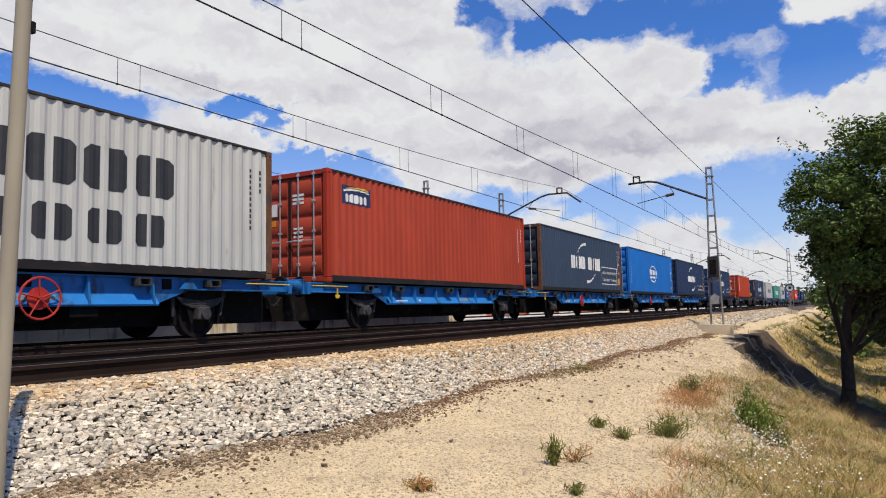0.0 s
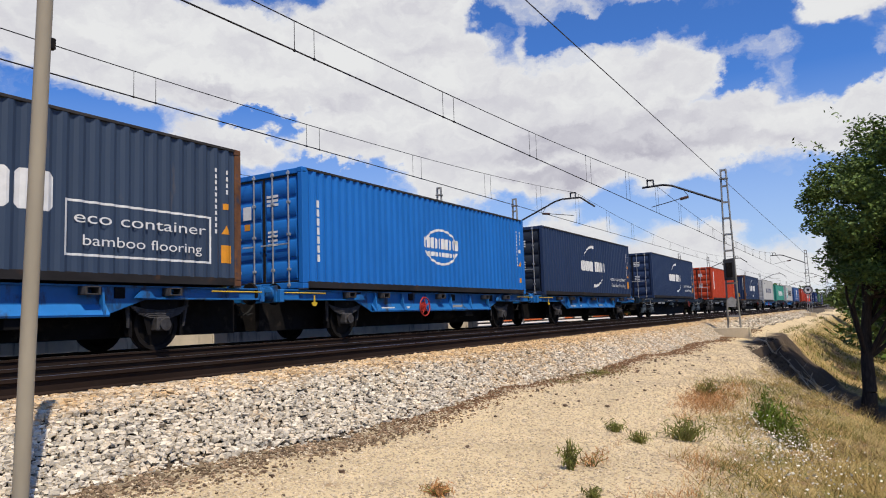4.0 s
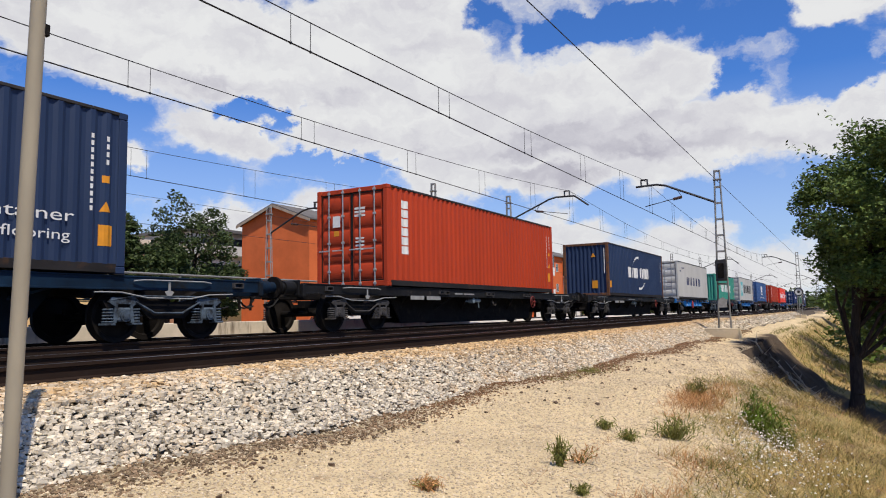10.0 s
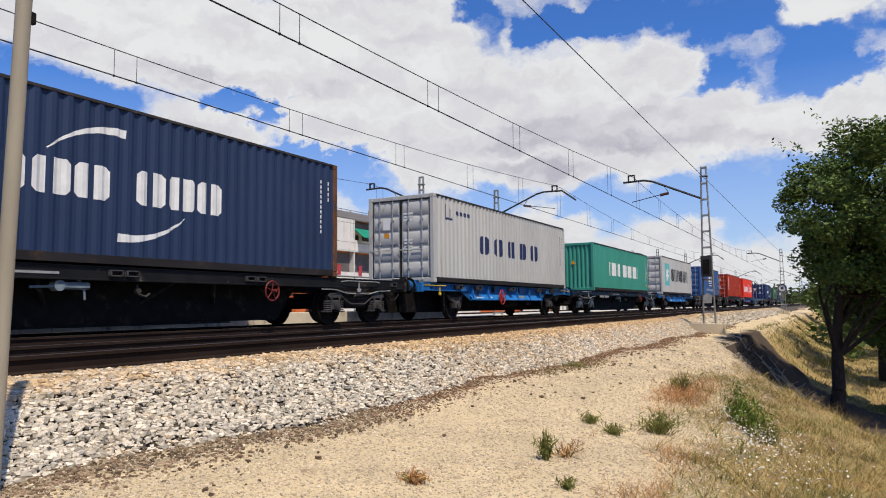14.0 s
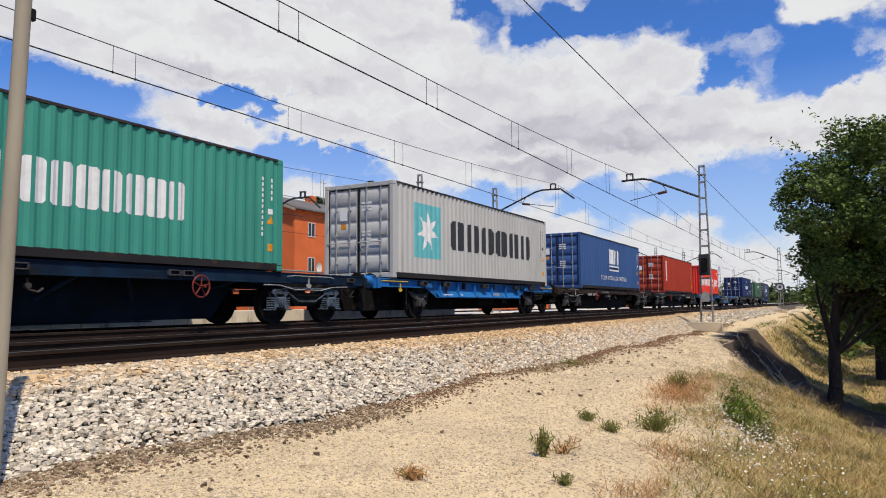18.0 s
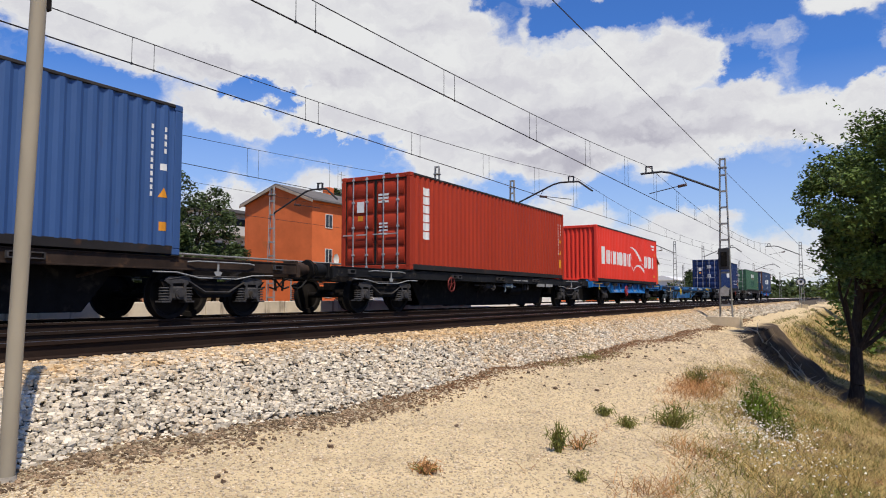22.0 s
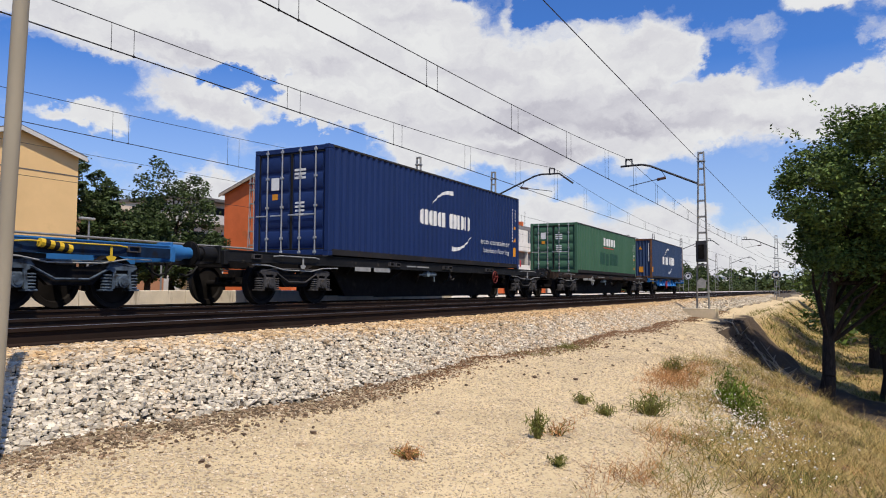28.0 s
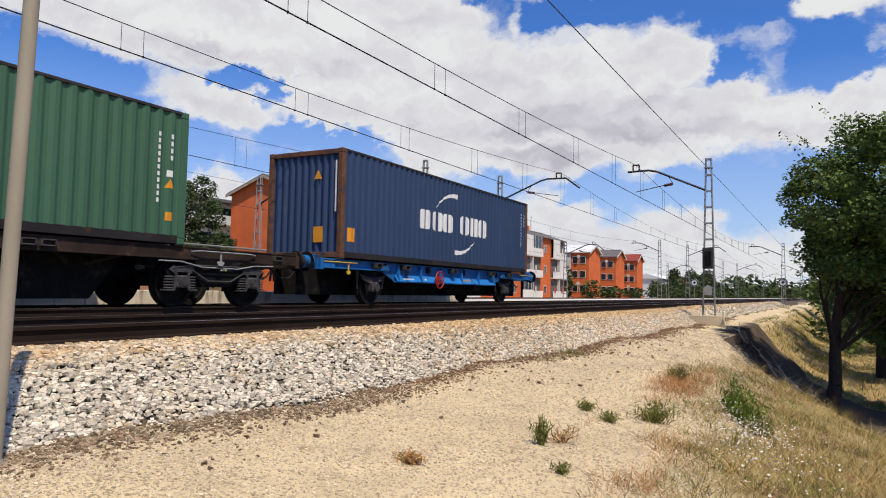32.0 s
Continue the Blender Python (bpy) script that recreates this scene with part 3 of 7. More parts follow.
def box_paint(name, col, dirt=RUST, amount=0.10, var=0.10):
    return mat(name, col, 0.6, gloss=0.22, var=var, scale=0.7, stretch=(1, 1, 0.35), dirt=dirt, dirt_amount=amount, dirt_scale=1.8, dirt_stretch=(1.2, 1.2, 0.28), bump=0.06, bump_scale=12)


# corrugation of the long sides: breaks along x and how far the sheet lies behind the rails' face
PITCH = 0.2775
RIDGES = [(0.10, 0.006)]
for k in range(43):
    a = 0.13 + k * PITCH
    RIDGES += [(a, 0.006), (a + 0.072, 0.006), (a + 0.140, 0.042), (a + 0.2095, 0.042)]
RIDGES = [r for r in RIDGES if r[0] < 12.08] + [(12.09, 0.006)]


def cut(poly, lo, hi):
    """The stretch of a convex outline between two values of its first coordinate."""
    for sign, edge in ((1, lo), (-1, -hi)):
        out = []
        for p, q in zip(poly, poly[1:] + poly[:1]):
            dp, dq = sign * p[0] - edge, sign * q[0] - edge
            if dp >= 0:
                out.append(p)
            if dp * dq < 0:
                s = dp / (dp - dq)
                out.append((p[0] + s * (q[0] - p[0]), p[1] + s * (q[1] - p[1])))
        poly = out
        if len(poly) < 3:
            return []
    return poly


def painted(polys, lift=0.004):
    """Paint on the corrugated near side: outlines in metres along and up, laid into every fold."""
    b = Build()
    for poly in polys:
        lo, hi = min(p[0] for p in poly), max(p[0] for p in poly)
        for (u0, d0), (u1, d1) in zip(RIDGES, RIDGES[1:]):
            if u1 <= lo or u0 >= hi or u1 - u0 < 1e-4:
                continue
            piece = cut(list(poly), u0, u1)
            if len(piece) >= 3:
                b.add([(u, -HALF + d0 + (d1 - d0) * (u - u0) / (u1 - u0) - lift, v) for u, v in piece], [tuple(range(len(piece)))])
    return b.mesh("paint", False, 0.0004)


def rect(u0, u1, v0, v1):
    return [(u0, v0), (u1, v0), (u1, v1), (u0, v1)]


def blocks(u0, u1, v0, v1, n, gap=0.16):
    """A brand word as plain upright bars with cut corners, two for each place."""
    out, w, k = [], (u1 - u0) / n, 0.16 * (v1 - v0)
    for i in range(n):
        a, b = u0 + i * w, u0 + (i + 1 - gap) * w
        c = min(k, 0.3 * (b - a))
        if v1 - v0 < 0.3:
            out.append([(a + c, v0), (b - c, v0), (b, v0 + c), (b, v1 - c), (b - c, v1), (a + c, v1), (a, v1 - c), (a, v0 + c)])
        else:
            e, h = a + 0.36 * (b - a), a + 0.54 * (b - a)
            c = min(c, 0.12 * (b - a))
            out.append([(a + c, v0), (e, v0), (e, v1), (a + c, v1), (a, v1 - c), (a, v0 + c)])
            out.append([(h, v0), (b - c, v0), (b, v0 + c), (b, v1 - c), (b - c, v1), (h, v1)])
    return out


def emblem(name, polys, ink, c, label="", lift=0.004):
    """Each outline is a part of its own."""
    for poly in polys:
        part(name, painted(poly if isinstance(poly[0], list) else [poly], lift), ink, c, label, smooth=False)


def column(u0, u1, v0, v1, n, gap=0.2):
    h = (v1 - v0) / n
    return [rect(u0, u1, v0 + i * h, v0 + (i + 1 - gap) * h) for i in range(n)]


def sweep(p0, p1, p2, w0, w2, n=8):
    """A crescent along a bent line, from thickness w0 to w2."""
    pts = []
    for i in range(n + 1):
        t = i / n
        x = (1 - t) ** 2 * p0[0] + 2 * t * (1 - t) * p1[0] + t * t * p2[0]
        y = (1 - t) ** 2 * p0[1] + 2 * t * (1 - t) * p1[1] + t * t * p2[1]
        dx, dy = 2 * (1 - t) * (p1[0] - p0[0]) + 2 * t * (p2[0] - p1[0]), 2 * (1 - t) * (p1[1] - p0[1]) + 2 * t * (p2[1] - p1[1])
        s = (w0 + (w2 - w0) * t) / 2 / math.hypot(dx, dy)
        pts.append(((x - dy * s, y + dx * s), (x + dy * s, y - dx * s)))
    return [[a[0], a[1], b[1], b[0]] for a, b in zip(pts, pts[1:])]


def star(cu, cv, r, points=7):
    out = []
    for i in range(points):
        a = math.pi / 2 + 6.28318 * i / points
        h = math.pi / points
        inner = 0.42 * r
        out.append([(cu, cv), (cu + inner * math.cos(a - h), cv + inner * math.sin(a - h)), (cu + r * math.cos(a), cv + r * math.sin(a)), (cu + inner * math.cos(a + h), cv + inner * math.sin(a + h))])
    return out


def hoop(cu, cv, ru, rv, w, n=20, skip=()):
    out = []
    for i in range(n):
        if i in skip:
            continue
        a, b = 6.28318 * i / n, 6.28318 * (i + 1) / n
        out.append([(cu + ru * math.cos(a), cv + rv * math.sin(a)), (cu + ru * math.cos(b), cv + rv * math.sin(b)),
                    (cu + (ru - w) * math.cos(b), cv + (rv - w) * math.sin(b)), (cu + (ru - w) * math.cos(a), cv + (rv - w) * math.sin(a))])
    return out


def words(text, u0, v0, height, material, parent, width=None):
    """Readable words, flat on the outer folds of the near side."""
    c = bpy.data.curves.new("words", "FONT")
    c.body, c.size, c.extrude = text, height * 1.38, 0.0
    tmp = bpy.data.objects.new("tmp", c)
    me = bpy.data.meshes.new_from_object(tmp)
    bpy.data.objects.remove(tmp)
    w = max(v.co.x for v in me.vertices)
    s = (width / w) if width else 1.0
    ends = sorted((min(me.vertices[i].co.x for i in p.vertices), max(me.vertices[i].co.x for i in p.vertices)) for p in me.polygons)
    breaks, reach = [], ends[0][1]
    for a, b in ends:
        if a - reach > height * 0.2:
            breaks.append((a + reach) / 2)
        reach = max(reach, b)
    groups = {}
    for p in me.polygons:
        corners = [me.vertices[i].co for i in p.vertices]
        g = sum(corners[0].x > k for k in breaks)
        groups.setdefault(g, Build()).add([(u0 + c.x * s, -HALF + 0.001, v0 + c.y) for c in corners], [tuple(range(len(corners)))])
    bpy.data.meshes.remove(me)
    for g in sorted(groups):
        part("lettering", groups[g].mesh("lettering", False, 0.0002), material, parent, smooth=False)


def container(paint, height, ends, label, rail_paint=None, doors_tone=None):
    """A forty-foot box: x from its leading end, near side at -y, base at z 0. ends: doors or wall at the leading end."""
    rail_paint = rail_paint or paint
    c = thing("shipping_container", label, "shipping container", group="containers on the train")
    for s in (-1, 1):
        b = Build()
        pts = [(u, s * (HALF - d)) for u, d in RIDGES]
        n = len(pts)
        b.add([(u, y, 0.155) for u, y in pts] + [(u, y, height - 0.053) for u, y in pts], [(i, i + 1, n + i + 1, n + i) for i in range(n - 1)])
        part("side_wall", b, paint, c, smooth=False)
        part("bottom_rail", Build().box(0.16, LONG - 0.16, s * (HALF - 0.028) - 0.02, s * (HALF - 0.028) + 0.02, 0.012, 0.165, 0.006), DARK_BOTTOM_RAIL, c)
        part("top_rail", Build().box(0.16, LONG - 0.16, s * HALF - (0.0 if s < 0 else 0.06), s * HALF + (0.06 if s < 0 else 0.0), height - 0.058, height, 0.008), TOP_RAIL, c)
    roof = Build()
    n = 44
    xs = [0.1 + (LONG - 0.2) * i / n for i in range(n + 1)]
    for i in range(n):
        h = height - (0.012 if i % 2 else 0.03)
        roof.box(xs[i], xs[i + 1], -HALF + 0.06, HALF - 0.06, h - 0.03, h)
    part("roof", roof, paint, c, smooth=False)
    part("floor", Build().box(0.1, LONG - 0.1, -HALF + 0.06, HALF - 0.06, 0.06, 0.14), RUBBER, c)
    post = Build().box(0, 0.16, 0, 0.14, 0.118, height - 0.118, 0.012).mesh("corner_post")
    post.materials.append(rail_paint)
    cast = Build().box(0, 0.178, 0, 0.162, 0, 0.118, 0.012).box(0.05, 0.128, -0.004, 0.0, 0.03, 0.088).mesh("corner_casting")
    cast.materials.append(rail_paint)
    for x, y, spin in ((0, -HALF, 0), (LONG, HALF, 180)):
        again("corner_post", post, c, pose(x, y, 0, 0, 0, spin))
    post_b = Build().box(0, 0.16, -0.14, 0, 0.118, height - 0.118, 0.012).mesh("corner_post")
    post_b.materials.append(rail_paint)
    cast_b = Build().box(0, 0.178, -0.162, 0, 0, 0.118, 0.012).mesh("corner_casting")
    cast_b.materials.append(rail_paint)
    for x, y, spin in ((0, HALF, 0), (LONG, -HALF, 180)):
        again("corner_post", post_b, c, pose(x, y, 0, 0, 0, spin))
    for z in (0, height - 0.118):
        for me, x, y, spin in ((cast, 0, -HALF, 0), (cast, LONG, HALF, 180), (cast_b, 0, HALF, 0), (cast_b, LONG, -HALF, 180)):
            again("corner_casting", me, c, pose(x, y, z + (0.002 if z else -0.002), 0, 0, spin))
    for at_far in (False, True):
        doors = (ends == "doors") != at_far
        place = pose(LONG, 0, 0, 0, 0, 180) if at_far else Matrix()
        sill = part("end_sill", Build().box(0.02, 0.14, -HALF + 0.163, HALF - 0.163, 0.012, 0.15, 0.01), rail_paint, c)
        head = part("end_header", Build().box(0.02, 0.14, -HALF + 0.163, HALF - 0.163, height - 0.13, height - 0.004, 0.01), rail_paint, c)
        sill.matrix_basis = head.matrix_basis = place
        if doors:
            for s in (-1, 1):
                y0, y1 = (-HALF + 0.145, -0.008) if s < 0 else (0.008, HALF - 0.145)
                leaf = Build().box(0.06, 0.10, y0, y1, 0.16, height - 0.14, 0.006)
                rows = 5
                step = (height - 0.36) / rows
                d = part("door", leaf, doors_tone or paint, c)
                d.matrix_basis = place
                ridge = Build().slab([(0.062, 0.0), (0.035, 0.05), (0.035, step - 0.10), (0.062, step - 0.05)], "y", y0 + 0.08, y1 - 0.08).mesh("door_panel")
                ridge.materials.append(doors_tone or paint)
                for i in range(rows):
                    again("door_panel", ridge, d, (0, 0, 0.21 + i * step))
                seal = Build().box(0.030, 0.058, y0, y0 + 0.022, 0.165, height - 0.145).box(0.030, 0.058, y1 - 0.022, y1, 0.165, height - 0.145)
                seal.box(0.030, 0.058, y0 + 0.022, y1 - 0.022, 0.165, 0.187).box(0.030, 0.058, y0 + 0.022, y1 - 0.022, height - 0.167, height - 0.145)
                part("door_seal", seal, RUBBER, d, "black rubber door seal")
                for f in (0.27, 0.73):
                    y = y0 + (y1 - y0) * f
                    bar = Build().cyl((0.012, y, 0.03), (0.012, y, height - 0.03), 0.019, 8)
                    for z in (0.09, 0.45, 1.25, 2.0, height - 0.1):
                        bar.box(-0.012, 0.045, y - 0.045, y + 0.045, z - 0.03, z + 0.03, 0.006)
                    part("locking_bar", bar, STEEL, d, "pale steel locking bar")
                    part("handle", Build().box(-0.016, 0.0, y - 0.02, y + 0.36, 1.02, 1.055, 0.005), STEEL, d)
                if s < 0:
                    lab = Build()
                    for i in range(3):
                        lab.box(0.029, 0.033, y1 - 0.45, y1 - 0.09, height - 0.62 - i * 0.10, height - 0.56 - i * 0.10)
                    for i in range(4):
                        lab.box(0.029, 0.033, y1 - 0.42, y1 - 0.12, 1.32 - i * 0.10, 1.37 - i * 0.10)
                    tagged(part("code_line", lab, INK_WHITE, d), kind="stuff")
                else:
                    part("label_plate", Build().box(0.029, 0.033, y0 + 0.40, y0 + 0.66, 1.70, 2.02), INK_WHITE, d)
                    part("warning_label", Build().box(0.029, 0.033, y0 + 0.44, y0 + 0.62, 1.45, 1.60), INK_ORANGE, d)
        else:
            b = Build()
            pts, y = [], -HALF + 0.14
            while y < HALF - 0.3:
                pts += [(0.045, y), (0.045, y + 0.055), (0.10, y + 0.11), (0.10, y + 0.165)]
                y += 0.22
            pts += [(0.045, y), (0.045, HALF - 0.14)]
            n = len(pts)
            b.add([(px, py, 0.14) for px, py in pts] + [(px, py, height - 0.12) for px, py in pts], [(i, i + 1, n + i + 1, n + i) for i in range(n - 1)])
            w = part("end_wall", b, paint, c, smooth=False)
            w.matrix_basis = place
    return c


def ident(c, height, colour=None, yellow=True, big=False):
    """The code in a column at the trailing end, with warning marks."""
    colour = colour or INK_WHITE
    tagged(part("code_column", painted(column(11.52, 11.57, height - 1.75, height - 0.42, 11, 0.35)), colour, c), kind="stuff")
    tagged(part("code_column", painted(column(11.80, 11.85, height - 0.95, height - 0.42, 4, 0.35)), colour, c), kind="stuff")
    if yellow:
        part("warning_label", painted([rect(11.74, 11.87, height - 1.26, height - 1.14)]), INK_ORANGE if big else colour, c)
        part("warning_label", painted([[(11.71, 1.02), (11.91, 1.02), (11.81, 1.20)]]), INK_ORANGE, c)
        part("warning_label", painted([rect(11.70, 11.95, 0.45, 0.80) if big else rect(11.74, 11.90, 0.42, 0.58)]), INK_ORANGE, c)


def swooshes(c, u, v0=0.46, v1=2.33, stretch=1.0):
    part("logo", painted(sweep((u - 1.35 * stretch, v1 - 0.52), (u - 0.75, v1 + 0.03), (u + 0.05, v1 - 0.03), 0.02, 0.15)), INK_WHITE, c, "white crescent logo")
    part("logo", painted(sweep((u + 1.37 * stretch, v0 + 0.5), (u + 0.75, v0 - 0.03), (u - 0.05, v0 + 0.03), 0.02, 0.15)), INK_WHITE, c, "white crescent logo")


NAVY = box_paint("navy_container_paint", (0.021, 0.040, 0.096), (0.08, 0.09, 0.12), 0.12)
SLATE = box_paint("faded_slate_blue_container_paint", (0.042, 0.066, 0.112), (0.12, 0.11, 0.11), 0.16)
WORN_NAVY = box_paint("worn_navy_container_paint", (0.032, 0.058, 0.125), (0.09, 0.08, 0.09), 0.16)
BRIGHT_BLUE = box_paint("bright_blue_container_paint", (0.012, 0.155, 0.52), (0.02, 0.07, 0.2), 0.10)
ROYAL = box_paint("royal_blue_container_paint", (0.042, 0.100, 0.26), (0.05, 0.06, 0.1), 0.12)
DEEP_BLUE = box_paint("deep_blue_container_paint", (0.010, 0.028, 0.110), (0.02, 0.03, 0.08), 0.10)
ORANGE = box_paint("orange_red_container_paint", (0.46, 0.050, 0.014), (0.27, 0.035, 0.015), 0.14)
FADED_RED = box_paint("faded_red_container_paint", (0.41, 0.058, 0.028), (0.47, 0.10, 0.06), 0.16, 0.14)
BRICK = box_paint("brick_red_container_paint", (0.38, 0.038, 0.014), (0.22, 0.035, 0.02), 0.16)
SCARLET = box_paint("scarlet_container_paint", (0.80, 0.052, 0.030), (0.36, 0.03, 0.02), 0.10)
WHITE_BOX = box_paint("off_white_container_paint", (0.56, 0.56, 0.52), (0.30, 0.25, 0.18), 0.16)
GREY_BOX = box_paint("pale_grey_container_paint", (0.50, 0.495, 0.47), (0.30, 0.22, 0.14), 0.14)
JADE = box_paint("jade_green_container_paint", (0.050, 0.285, 0.215), (0.07, 0.18, 0.14), 0.14)
FOREST = box_paint("forest_green_container_paint", (0.056, 0.135, 0.080), (0.05, 0.09, 0.05), 0.16)
# doors that are darker than the sides of their container
DARK_DOOR = box_paint("dark_door_paint", (0.020, 0.027, 0.040), (0.05, 0.05, 0.045), 0.2)
RUSTY = mat("rust_streaked_frame", (0.16, 0.075, 0.04), 0.8, var=0.3, scale=4, dirt=(0.05, 0.05, 0.07), dirt_amount=0.4, dirt_scale=5)

# much darker than the container paints, with brown patches
DARK_BOTTOM_RAIL = mat("dark_bottom_rail", (0.026, 0.024, 0.025), 0.8, var=0.3, scale=2, stretch=(0.5, 1, 1), dirt=(0.07, 0.04, 0.025), dirt_amount=0.25, dirt_scale=3)
# dusty rail whose dark colour paints the shade line along the roof edge
TOP_RAIL = mat("dusty_shade_dark_top_rail", (0.045, 0.042, 0.042), 0.7, var=0.3, scale=3, stretch=(0.5, 1, 1), dirt=(0.10, 0.07, 0.05), dirt_amount=0.25, dirt_scale=4)
TRAIN = []  # (thing, place on the train, height above the rails)


def load(c, where):
    TRAIN.append((c, where, DECK, False))
    return c


HIGH, LOW = 2.77, 2.49


def make_containers():
    c = load(container(WHITE_BOX, HIGH, "doors", "scuffed off-white steel container with dark block marks and rusty corners", RUSTY), -0.75)
    emblem("logo_block", blocks(4.95, 9.75, 1.39, 2.13, 5), INK_DARK, c)
    emblem("logo_block", blocks(4.3, 9.7, 0.49, 1.07, 6, 0.3), INK_DARK, c)
    ident(c, HIGH, INK_DARK, False)
    c = load(container(FADED_RED, HIGH, "doors", "faded orange-red steel shipping container with a small logo plate", BRICK), 13.34)
    part("logo", painted([rect(0.62, 1.80, 1.98, 2.45)]), INK_NAVY, c)
    emblem("logo_block", blocks(0.72, 1.70, 2.02, 2.24, 5), INK_WHITE, c, "", 0.007)
    part("logo_line", painted(sweep((0.66, 2.30), (1.2, 2.42), (1.76, 2.34), 0.05, 0.03), 0.007), INK_WHITE, c)
    part("logo", painted(sweep((0.72, 2.36), (1.3, 2.47), (1.74, 2.40), 0.02, 0.05), 0.009), YELLOW, c)
    ident(c, HIGH, yellow=False)
    c = load(container(SLATE, HIGH, "doors", "faded slate-blue shipping container with white crescent logo and framed words", RUSTY, DARK_DOOR), 27.22)
    emblem("logo_block", blocks(3.80, 6.0, 1.08, 1.68, 3, 0.12) + blocks(6.40, 8.42, 1.08, 1.70, 3, 0.12), INK_WHITE, c)
    swooshes(c, 6.1)
    words("eco container", 8.65, 0.96, 0.20, INK_WHITE, c, 2.65)
    words("bamboo flooring", 8.80, 0.60, 0.18, INK_WHITE, c, 2.4)
    part("frame_line", painted([rect(8.52, 11.45, 1.29, 1.33), rect(8.52, 11.45, 0.42, 0.46), rect(8.52, 8.56, 0.46, 1.29), rect(11.41, 11.45, 0.46, 1.29)]), INK_WHITE, c)
    ident(c, HIGH, big=True)
    c = load(container(BRIGHT_BLUE, HIGH, "doors", "bright blue shipping container with a round white emblem"), 41.24)
    part("logo", painted(hoop(6.17, 1.34, 0.97, 0.55, 0.07, 22, (0, 10, 11, 21))), INK_WHITE, c)
    emblem("logo_block", blocks(5.15, 7.2, 1.28, 1.60, 5, 0.12) + blocks(5.35, 7.0, 1.05, 1.18, 8), INK_WHITE, c)
    part("code_column", painted(column(0.50, 0.62, 0.62, 2.10, 7)), INK_WHITE, c)
    ident(c, HIGH)
    for where, paint in ((55.28, NAVY), (72.40, NAVY), (253.79, DEEP_BLUE)):
        c = load(container(paint, HIGH, "doors", "navy blue shipping container with white crescent logo and small words" if paint is NAVY else "clean deep-blue steel container with white crescent logo", doors_tone=DARK_DOOR if where < 60 else None), where)
        emblem("logo_block", blocks(4.50, 6.15, 1.15, 1.61, 3, 0.10) + blocks(6.38, 7.90, 1.16, 1.63, 3, 0.10), INK_WHITE, c)
        swooshes(c, 6.55 if where > 60 else 6.2)
        words("eco container", 8.66, 0.80, 0.20, INK_WHITE, c, 2.6)
        words("bamboo flooring", 8.90, 0.50, 0.17, INK_WHITE, c, 2.3)
        ident(c, HIGH, big=True)
    for where, paint in ((92.49, ORANGE), (200.02, BRICK)):
        c = load(container(paint, HIGH, "doors", "orange-red steel container with white upright blocks and pale locking bars" if paint is ORANGE else "brick-red steel container with white upright blocks and pale locking bars"), where)
        emblem("logo_block", column(0.69, 1.06, 0.90, 2.44, 6, 0.14), INK_WHITE, c)
        ident(c, HIGH, big=True)
    for where, paint, h in ((112.58, NAVY, HIGH), (290.43, WORN_NAVY, HIGH)):
        c = load(container(paint, h, "wall", "worn navy steel container with rust-streaked posts and ribbed end wall", RUSTY), where)
        emblem("logo_block", blocks(3.85, 6.0, 1.08, 1.66, 3, 0.12) + blocks(6.45, 8.50, 1.09, 1.71, 3, 0.12), INK_WHITE, c)
        swooshes(c, 6.15, 0.45, 2.32)
        part("warning_label", painted([rect(0.30, 0.62, 0.43, 0.78)]), INK_ORANGE, c)
        part("warning_label", Build().box(0.030, 0.040, -0.62, -0.32, 0.40, 0.80), INK_ORANGE, c)
        part("warning_label", Build().slab([(-0.55, h - 0.75), (-0.30, h - 0.75), (-0.42, h - 0.52)], "x", 0.030, 0.040), INK_ORANGE, c)
        part("code_column", Build().box(0.030, 0.040, -1.02, -0.98, h - 1.6, h - 0.3), INK_WHITE, c)
        ident(c, h, yellow=False)
    c = load(container(GREY_BOX, HIGH, "doors", "pale grey shipping container with spaced dark block lettering"), 129.61)
    emblem("logo_block", blocks(3.33, 9.25, 1.06, 1.69, 5, 0.42), INK_NAVY, c)
    emblem("logo_block", [rect(0.78, 0.86, 2.10, 2.52), rect(0.74, 1.24, 2.02, 2.09), rect(1.12, 1.17, 2.1, 2.4)] + blocks(1.5, 2.6, 2.22, 2.36, 4), INK_NAVY, c)
    ident(c, HIGH, INK_DARK, False)
    c = load(container(JADE, LOW, "wall", "jade green shipping container with large white block lettering"), 146.24)
    emblem("logo_block", blocks(3.0, 5.28, 0.86, 1.60, 5, 0.14) + blocks(5.92, 9.54, 0.85, 1.57, 8, 0.14), INK_WHITE, c)
    part("warning_label", Build().slab([(-0.25, 1.38), (0.0, 1.38), (-0.12, 1.60)], "x", 0.030, 0.040), INK_ORANGE, c)
    ident(c, LOW)
    c = load(container(GREY_BOX, HIGH, "doors", "pale grey steel container with turquoise star panel and dark blocks"), 163.0)
    part("logo", painted([rect(1.18, 2.82, 0.64, 2.28)]), INK_TEAL, c, "turquoise square panel")
    part("logo", painted(star(1.98, 1.46, 0.66), 0.007), INK_WHITE, c, "white seven-pointed star")
    emblem("logo_block", blocks(3.44, 10.56, 1.0, 1.95, 6, 0.18), INK_DARK, c)
    ident(c, HIGH, INK_DARK)
    c = load(container(ROYAL, HIGH, "doors", "royal blue shipping container with white block logo and slogan"), 180.03)
    emblem("logo_block", blocks(5.22, 7.16, 1.42, 2.25, 3, 0.08), INK_WHITE, c)
    part("logo", painted([rect(5.22, 7.16, 1.04, 1.34)]), INK_WHITE, c)
    part("logo_line", painted([rect(5.32, 7.08, 1.12, 1.26)], 0.007), INK_NAVY, c)
